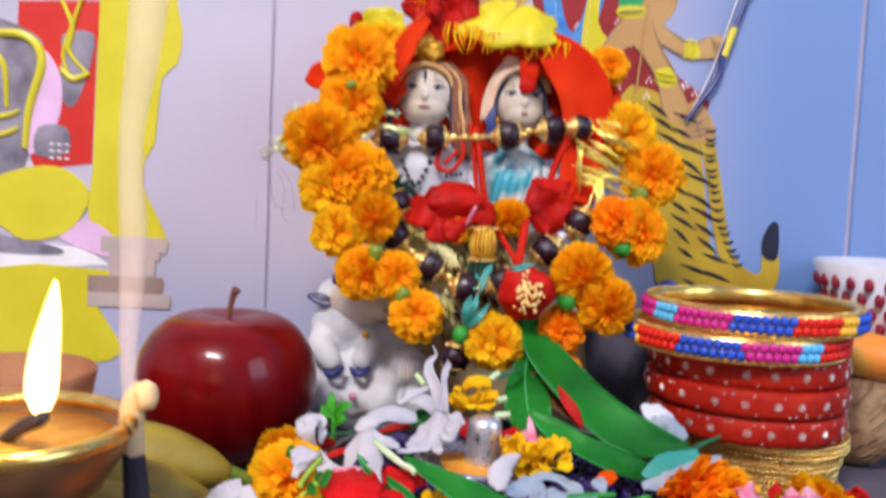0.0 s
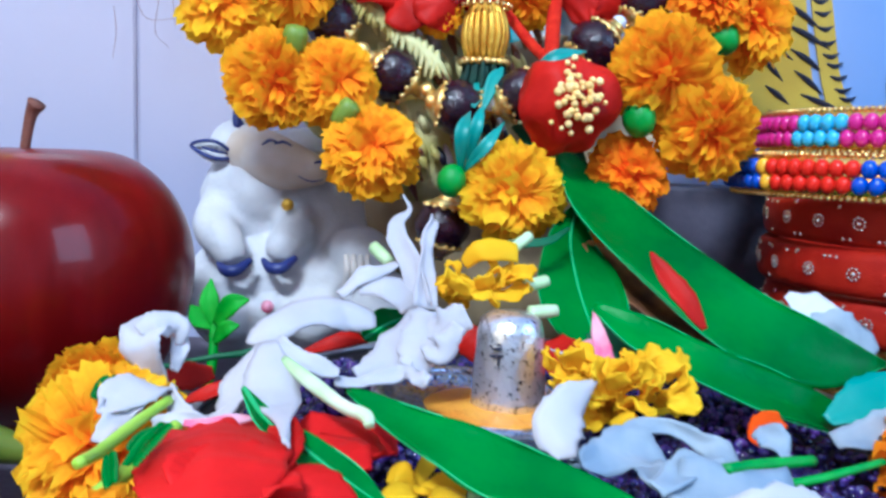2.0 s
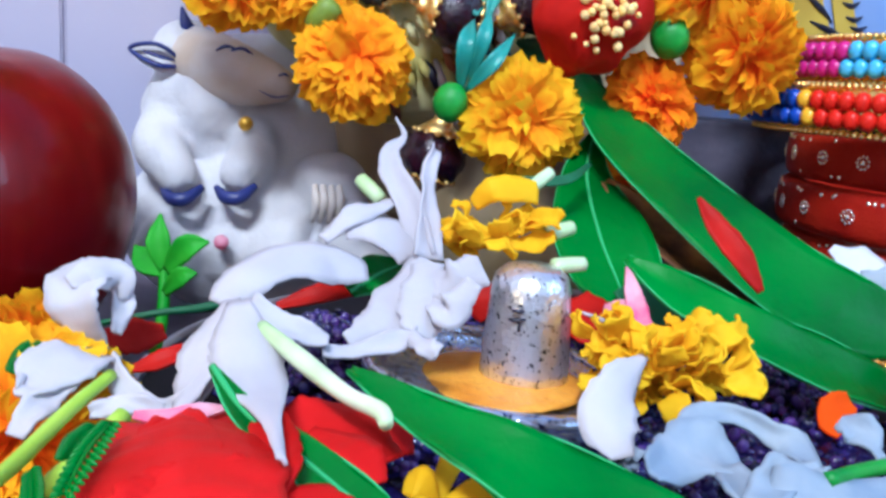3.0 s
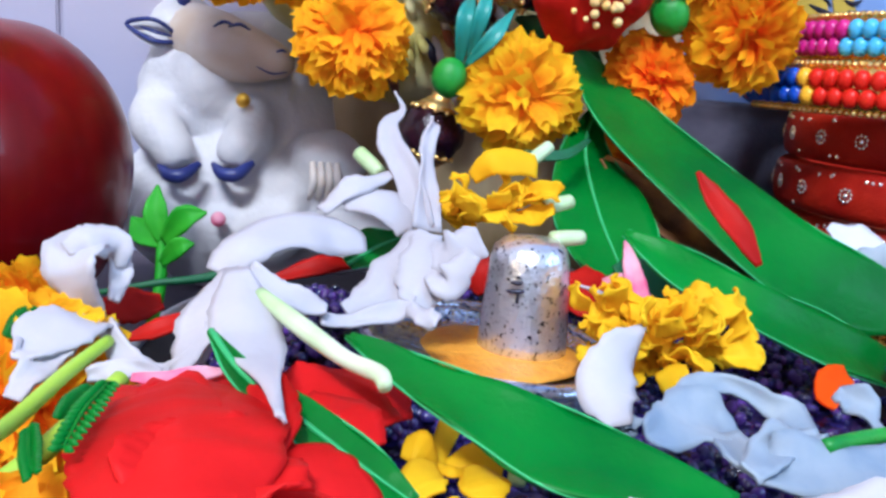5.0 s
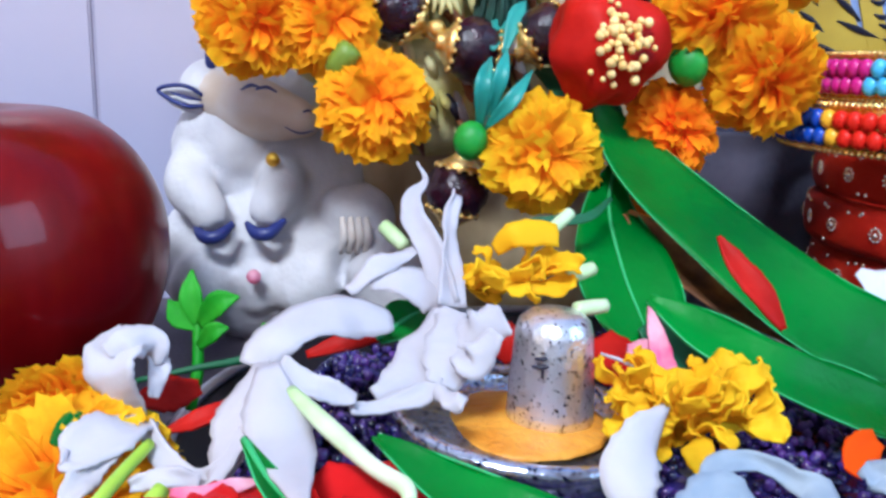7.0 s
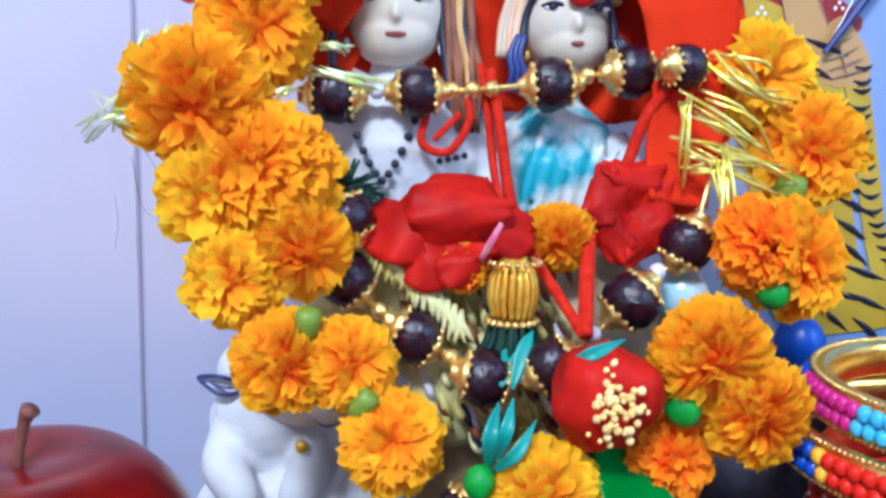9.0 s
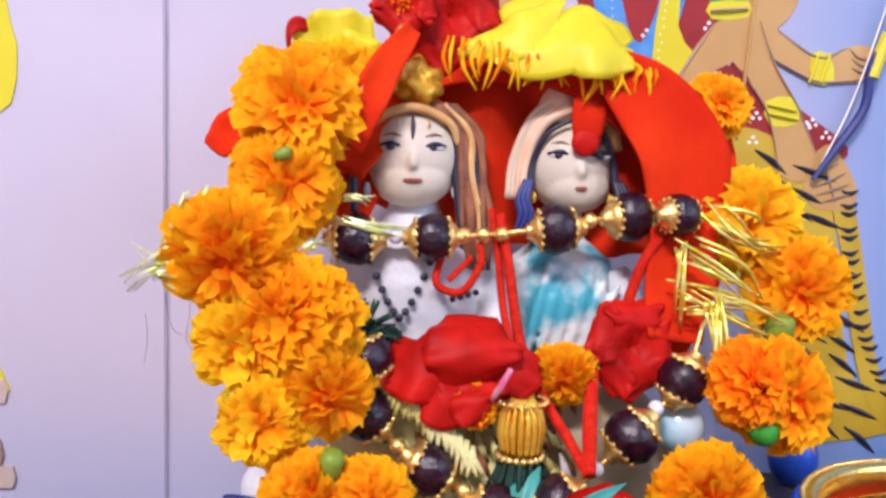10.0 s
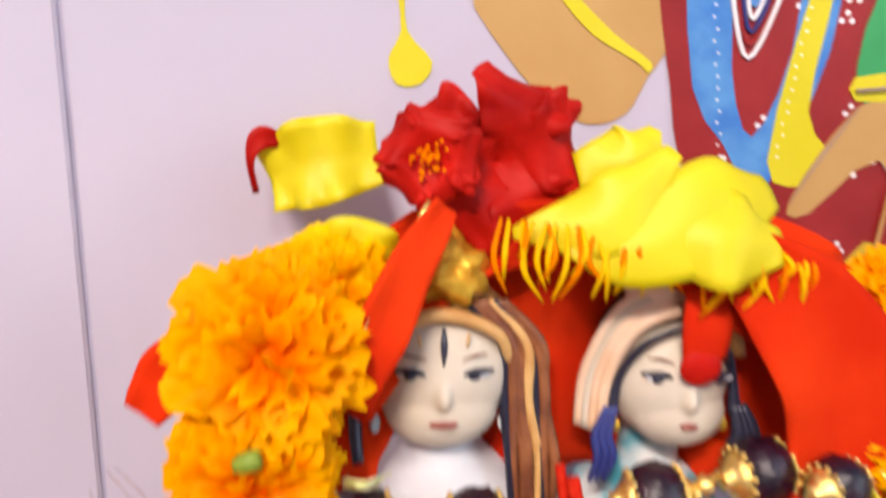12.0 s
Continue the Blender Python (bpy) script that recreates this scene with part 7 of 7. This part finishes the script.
for pts, w in (([(0.0381, 0.2260, 0.0192), (0.0358, 0.2180, 0.0175), (0.0318, 0.2080, 0.0166)], (0.001, 0.0034, 0.001)), ([(0.0376, 0.2240, 0.0191), (0.0374, 0.2160, 0.0176), (0.0363, 0.2060, 0.0170)], (0.001, 0.0028, 0.0008))):
    petal(tl, pts, list(w), (0, -0.8, 0.8), LEAFT, 0.3, 0.0003, name="blade")
for pts, r, m, lab in (([(0.0079, 0.2260, 0.0107), (0.0151, 0.2220, 0.0118), (0.0244, 0.2200, 0.0146)], 0.0017, LIME, "pale green flower stalk in the tray"), ([(-0.0321, 0.2360, 0.0163), (-0.0286, 0.2400, 0.0185), (-0.0238, 0.2480, 0.0222)], 0.0010, LIME, "thin green stalk over the marigold"), ([(0.0528, 0.2400, 0.0172), (0.0604, 0.2420, 0.0171), (0.0727, 0.2460, 0.0182)], 0.0006, GREEN, "thin green stem near the rim"), ([(0.0456, 0.2360, 0.0209), (0.0529, 0.2400, 0.0200), (0.0614, 0.2440, 0.0191)], 0.0008, GREEN, "thin green stem near the rim")):
    t = thing("flower_stalk", pts[0], lab, "stalk", "loose stalks")
    part("stalk", tube(bmesh.new(), pts, [r, r * 1.1, r * 0.9], 8, 14), m, t)
pp = thing("paper_scrap", (0.0880, 0.2900, 0.0297), "folded white paper scrap between leaf and bangles", "paper")
petal(pp, [(0.0823, 0.2960, 0.0335), (0.0855, 0.2930, 0.0316), (0.0920, 0.2920, 0.0284)], [0.001, 0.0040, 0.003], (0.2, -0.8, 0.6), PORCE, 0.1, name="sheet", thick=0.0003)
petal(pp, [(0.0839, 0.2890, 0.0297), (0.0902, 0.2870, 0.0291), (0.0949, 0.2860, 0.0236)], [0.002, 0.0036, 0.0036], (0.2, -0.9, 0.3), BLUEP, -0.4, name="sheet", thick=0.0003)

# loose marigolds on the cloth, petal by petal


def marigold_pieces(seed, petals, material):
    """The heart and the petals of a head of radius 1: name, mesh and pose of each."""
    rs = random.Random(seed)
    shapes = []
    for k in range(5):
        bm = bmesh.new()
        rows = []
        for s, ww in ((0, 0.35), (0.4, 0.8), (0.75, 1.1), (1.0, 0.9)):
            rows.append([bm.verts.new((0.20 * ww * e + 0.0, s + (rs.uniform(-0.08, 0.06) if s == 1 else 0), 0.10 * e * e + 0.11 * math.sin(2.6 * j + 1.3 * k) * s - (0.20 + 0.09 * k) * s * s)) for j, e in enumerate((-1, -0.5, 0, 0.5, 1))])
        for r0, r1 in zip(rows, rows[1:]):
            for j in range(4):
                bm.faces.new((r0[j], r0[j + 1], r1[j + 1], r1[j])).smooth = True
        me = bpy.data.meshes.new("petal")
        bm.to_mesh(me)
        bm.free()
        me.materials.append(material)
        shapes.append(me)
    bm = bmesh.new()
    ball(bm, (0, 0, -0.1), (0.55, 0.55, 0.45), 0, 14, 10)
    me = bpy.data.meshes.new("heart")
    bm.to_mesh(me)
    bm.free()
    me.materials.append(material)
    out = [("heart", me, Matrix())]
    golden = math.pi * (3 - math.sqrt(5))
    for i in range(petals):
        polar = math.acos(1 - 1.42 * (i + 0.5) / petals)
        a = golden * i + rs.uniform(-0.15, 0.15)
        d = Vector((math.sin(polar) * math.cos(a), math.sin(polar) * math.sin(a), math.cos(polar)))
        o = (d + Vector((rs.uniform(-0.25, 0.25), rs.uniform(-0.25, 0.25), rs.uniform(-0.1, 0.3)))).normalized()
        x = o.cross(Vector((0.4 * rs.uniform(-1, 1), 0.4 * rs.uniform(-1, 1), 1))).normalized()
        z = x.cross(o)
        n = rs.uniform(0.48, 0.68)
        w = rs.uniform(0.65, 1.1)
        m = Matrix((x * w, o * n, z * 0.9)).transposed().to_4x4()
        m.translation = d * 0.40
        m.translation.z *= 0.8
        out.append(("petal", shapes[i % 5], m))
    return out


PIECES = [marigold_pieces(s, 150, m) for s, m in ((11, MARI), (12, MARI), (13, MARY), (14, MARD))]
for p, r, kind, lab in (((-0.0279, 0.2265, 0.0090), 0.0122, 0, "fresh orange marigold in front of the tray"), ((-0.0372, 0.2620, 0.0141), 0.0125, 2, "yellow marigold beside the apple"), ((-0.0409, 0.2720, 0.0190), 0.0090, 2, "yellow marigold under the white flower"), ((-0.0364, 0.2660, 0.0114), 0.0090, 3, "small deep orange marigold"),
                        ((0.0901, 0.2550, 0.0149), 0.0135, 3, "deep orange marigold between tray and bangles"), ((0.0944, 0.2500, 0.0173), 0.0110, 0, "orange marigold in front of the bangles"), ((0.1262, 0.2500, 0.0139), 0.0120, 2, "yellow marigold in front of the bangles"), ((-0.0584, 0.2150, 0.0008), 0.012, 1, "orange marigold on the cloth")):
    t = thing("marigold", (p[0], p[1], max(0.0, p[2] - r)), lab, "flower", "loose marigolds")
    pose_m = Matrix.LocRotScale(p, Euler((radians(50 + rs.uniform(-15, 15)), radians(rs.uniform(-20, 20)), rs.uniform(0, 6.28))), (r, r, r * 0.85))
    shift = Matrix.Translation(-t.location)
    for name, me, m in PIECES[kind]:
        ob = new(name, me)
        ob.parent, ob.matrix_parent_inverse, ob.matrix_basis = t, shift, pose_m @ m
for a, b, c, w in (((-0.0228, 0.2380, 0.0256), (-0.0231, 0.2310, 0.0261), (-0.0231, 0.2250, 0.0257), 0.0016), ((-0.0250, 0.2420, 0.0235), (-0.0257, 0.2390, 0.0234), (-0.0258, 0.2360, 0.0232), 0.0018), ((-0.0276, 0.2320, 0.0240), (-0.0267, 0.2290, 0.0235), (-0.0256, 0.2260, 0.0232), 0.0014), ((-0.0376, 0.2580, 0.0227), (-0.0373, 0.2600, 0.0240), (-0.0367, 0.2620, 0.0247), 0.0014)):
    t = thing("fern_sprig", a, "tiny green feathery leaf sprig", "leaf", "feathery sprigs")
    a, b, c = Vector(a), Vector(b), Vector(c)
    part("stem", tube(bmesh.new(), [a, b, c], [0.0002, 0.0002, 0.0001], 6, 10), LEAF, t)
    for k in range(13):
        q = k / 12
        p = a * (1 - q) ** 2 + b * 2 * q * (1 - q) + c * q * q
        d = (c - a).normalized()
        for s in (-1, 1):
            e = (d.cross(Vector((0, -1, 0.3))).normalized() * s + d * 0.7).normalized() * w * (1 - 0.5 * abs(q - 0.4))
            petal(t, [p, p + e * 0.5 + Vector((0, -0.0002, 0.0001)), p + e], [0.0001, 0.0003, 0.00008], (0, -1, 0.4), LEAF, 0.2, n=6, m=2, name="leaflet", thick=0.00012)

# lime green pod, pink rose and red flower on the cloth
lp = thing("lime_leaf", (0.1028, 0.2589, 0.0000), "crumpled lime green leaf on the cloth", "leaf")
for pts, w in (([(0.0771, 0.2450, 0.0149), (0.0836, 0.2380, 0.0110), (0.0891, 0.2300, 0.0067), (0.0915, 0.2220, 0.0030)], (0.002, 0.0058, 0.0085, 0.004)), ([(0.0837, 0.2320, 0.0095), (0.0945, 0.2320, 0.0098), (0.1082, 0.2400, 0.0124)], (0.003, 0.0062, 0.001)), ([(0.0711, 0.2360, 0.0194), (0.0730, 0.2300, 0.0181), (0.0760, 0.2240, 0.0156)], (0.0026, 0.0040, 0.0045))):
    petal(lp, pts, list(w), (-0.1, -0.6, 1), LIME, -0.3, 0.0006, name="blade")
ruffled("rose", (0.1085, 0.238, 0.012), (0.008, 0.008, 0.007), 26, 0.012, 0.0055, PINK, "bright pink rose on the cloth", 47)
ruffled("red_flower", (0.1330, 0.262, 0.008), (0.010, 0.008, 0.004), 16, 0.012, 0.005, REDP, "red flower on the cloth by the bangles", 48)

# ---- bananas, lamp, incense ----
bn = thing("banana_bunch", (-0.09, 0.27, 0.0), "ripe spotted bananas with green ends", "banana")
tip = Vector((-0.0613, 0.2750, 0.0164))
for k, (dy, dz, r) in enumerate(((0.004, 0.004, 0.0105), (-0.012, -0.002, 0.0105), (-0.028, -0.004, 0.0105))):
    a = Vector((-0.058, 0.264 + dy, 0.0085 + dz))
    pts = [a, a + Vector((-0.009, -0.002, 0.003)), a + Vector((-0.028, -0.004, 0.007)), a + Vector((-0.058, -0.004, 0.005)), a + Vector((-0.085, 0.002, -0.001))]
    bm = tube(bmesh.new(), pts, [0.0036, 0.0078, r * 1.05, r, 0.006], 9, 26)
    part("banana", bm, BANANA, bn)
    part("stalk_end", tube(bmesh.new(), [a + Vector((0.009, 0.002, -0.002)), a + Vector((0.004, 0.001, -0.001)), a + Vector((-0.004, -0.0006, 0.0015))], [0.0020, 0.0026, 0.0040], 9, 8), BANG_G, bn, "green stalk end")

DX, DY = -0.0985, 0.205
lamp = thing("oil_lamp", (DX, DY, 0), "brass oil lamp with a burning cotton wick", "lamp")
bm = bmesh.new()
lathe(bm, [(0.001, 0.0), (0.016, 0.0), (0.017, 0.003), (0.009, 0.007), (0.008, 0.018), (0.013, 0.024), (0.022, 0.030), (0.0275, 0.0390), (0.0290, 0.0445), (0.0278, 0.0452), (0.0250, 0.0410), (0.018, 0.0360), (0.001, 0.0350)], 56, (DX, DY, 0), 0, 0.02)
part("bowl", bm, BROWN, lamp, "dark brass bowl on a foot")
bm = bmesh.new()
tube(bm, [(DX + 0.0285 * math.cos(math.tau * k / 24), DY + 0.0285 * math.sin(math.tau * k / 24), 0.0450) for k in range(25)], [0.0022], 10, 72)
part("rim", bm, BRASS, lamp, "bright brass rim")
part("oil", lathe(bmesh.new(), [(0.001, 0.0422), (0.0258, 0.0422), (0.0258, 0.0412), (0.001, 0.0412)], 40, (DX, DY, 0)), TURM, lamp, "amber oil")
W = Vector((-0.0825, 0.1880, 0.0527))
part("wick", tube(bmesh.new(), [(DX, DY, 0.0422), (W + Vector((DX, DY, 0.043))) / 2, W, W + Vector((0, 0, 0.003))], [0.0016, 0.0018, 0.0018, 0.001], 8, 10), CHAR, lamp, "charred cotton wick")
part("flame", tube(bmesh.new(), [W, W + Vector((0.0000, 0, 0.006)), W + Vector((0.0008, 0, 0.015)), W + Vector((0.0022, 0, 0.024)), W + Vector((0.0030, 0, 0.031))], [0.0012, 0.0033, 0.0030, 0.0018, 0.0003], 16, 24), FLAME, lamp, "tall yellow-white flame")
bulb = bpy.data.lights.new("flame_light", "POINT")
bulb.energy, bulb.color, bulb.shadow_soft_size = 0.10, (1.0, 0.62, 0.25), 0.005
fl = new("flame_light", bulb)
fl.location = W + Vector((0.001, -0.006, 0.014))
cup = thing("clay_cup", (-0.128, 0.268, 0), "terracotta cup standing behind the lamp", "cup")
part("cup", lathe(bmesh.new(), [(0.001, 0.0), (0.020, 0.0), (0.022, 0.004), (0.024, 0.030), (0.0265, 0.044), (0.0255, 0.045), (0.0225, 0.030), (0.020, 0.008), (0.001, 0.007)], 48, (-0.128, 0.268, 0)), CLAY, cup)

inc = thing("incense_stick", (-0.0696, 0.2150, 0.0174), "charred incense stick with pale ash tip, smoking", "incense")
part("stick", tube(bmesh.new(), [(-0.0693, 0.2160, 0.0049), (-0.0701, 0.2160, 0.0245), (-0.0712, 0.2160, 0.0364)], [0.0036, 0.0033, 0.0028], 10, 12), CHAR, inc)
bm = tube(bmesh.new(), [(-0.0709, 0.2160, 0.0357), (-0.0718, 0.2160, 0.0423), (-0.0714, 0.2160, 0.0490), (-0.0694, 0.2160, 0.0542)], [0.0028, 0.0032, 0.0030, 0.0016], 10, 14)
ball(bm, (-0.0676, 0.2140, 0.0519), (0.0030, 0.0026, 0.0042), 0, 14, 10, 0.2, 300)
part("ash", bm, ASH, inc, "pale curled ash")
part("smoke", tube(bmesh.new(), [(-0.0726, 0.2170, 0.0480), (-0.0735, 0.2180, 0.0654), (-0.0727, 0.2180, 0.0903), (-0.0741, 0.2190, 0.1161), (-0.0715, 0.2200, 0.1405), (-0.0695, 0.2210, 0.1689)], [0.0018, 0.0024, 0.0034, 0.0030, 0.0042, 0.0055], 14, 40), SMOKE, inc, "thin rising smoke")

# ---- right of the bangles ----
bw = thing("porcelain_bowl", (0.2075, 0.3675, 0), "white porcelain bowl with garnet red scale pattern", "bowl")
BX, BY = 0.2125, 0.3675
part("bowl", lathe(bmesh.new(), [(0.001, 0.0), (0.013, 0.0), (0.014, 0.004), (0.010, 0.010), (0.011, 0.028), (0.024, 0.054), (0.0355, 0.0825), (0.0345, 0.0830), (0.022, 0.055), (0.008, 0.032), (0.001, 0.030)], 64, (BX, BY, 0)), PORCE, bw)
bm = bmesh.new()
for row in range(5):
    for k in range(26):
        a = math.tau * (k + 0.5 * (row % 2)) / 26
        z = 0.050 + 0.0062 * row
        r = 0.0225 + 0.0026 * row
        d = Vector((math.cos(a), math.sin(a), 0))
        ball(bm, Vector((BX, BY, z)) + d * (r - 0.0006), (0.0022, 0.0022, 0.0034), 0, 8, 6)
part("scale_pattern", bm, GARNET, bw, "raised garnet red scales")["kind"] = "stuff"
mg = thing("mango", (0.190, 0.343, 0.037), "orange and green mango on top of a coconut", "mango")
part("skin", ball(bmesh.new(), (0.190, 0.343, 0.0455), (0.022, 0.012, 0.0095), 0, 32, 20, 0.06, 40, Matrix.Rotation(radians(-12), 3, "Y").inverted()), MANGO, mg)
cn = thing("coconut", (0.188, 0.345, 0), "rough brown coconut beside the bangles", "coconut")
part("shell", ball(bmesh.new(), (0.1875, 0.345, 0.0190), (0.0190, 0.0185, 0.0190), 0, 40, 26, 0.06, 60), COCO, cn)
bm = bmesh.new()
for k in range(160):
    a, b = rs.uniform(0, math.tau), rs.uniform(-0.9, 0.9)
    d = Vector((math.cos(a) * math.sqrt(1 - b * b), math.sin(a) * math.sqrt(1 - b * b), b))
    p = Vector((0.1875, 0.345, 0.0190)) + Vector((d.x * 0.0186, d.y * 0.0182, d.z * 0.0185))
    e = d.orthogonal().normalized() * 0.006
    tube(bm, [p - e, p + d * 0.001, p + e], [0.0002, 0.0004, 0.0001], 4, 4)
part("husk_fibre", bm, COCO, cn)["kind"] = "stuff"
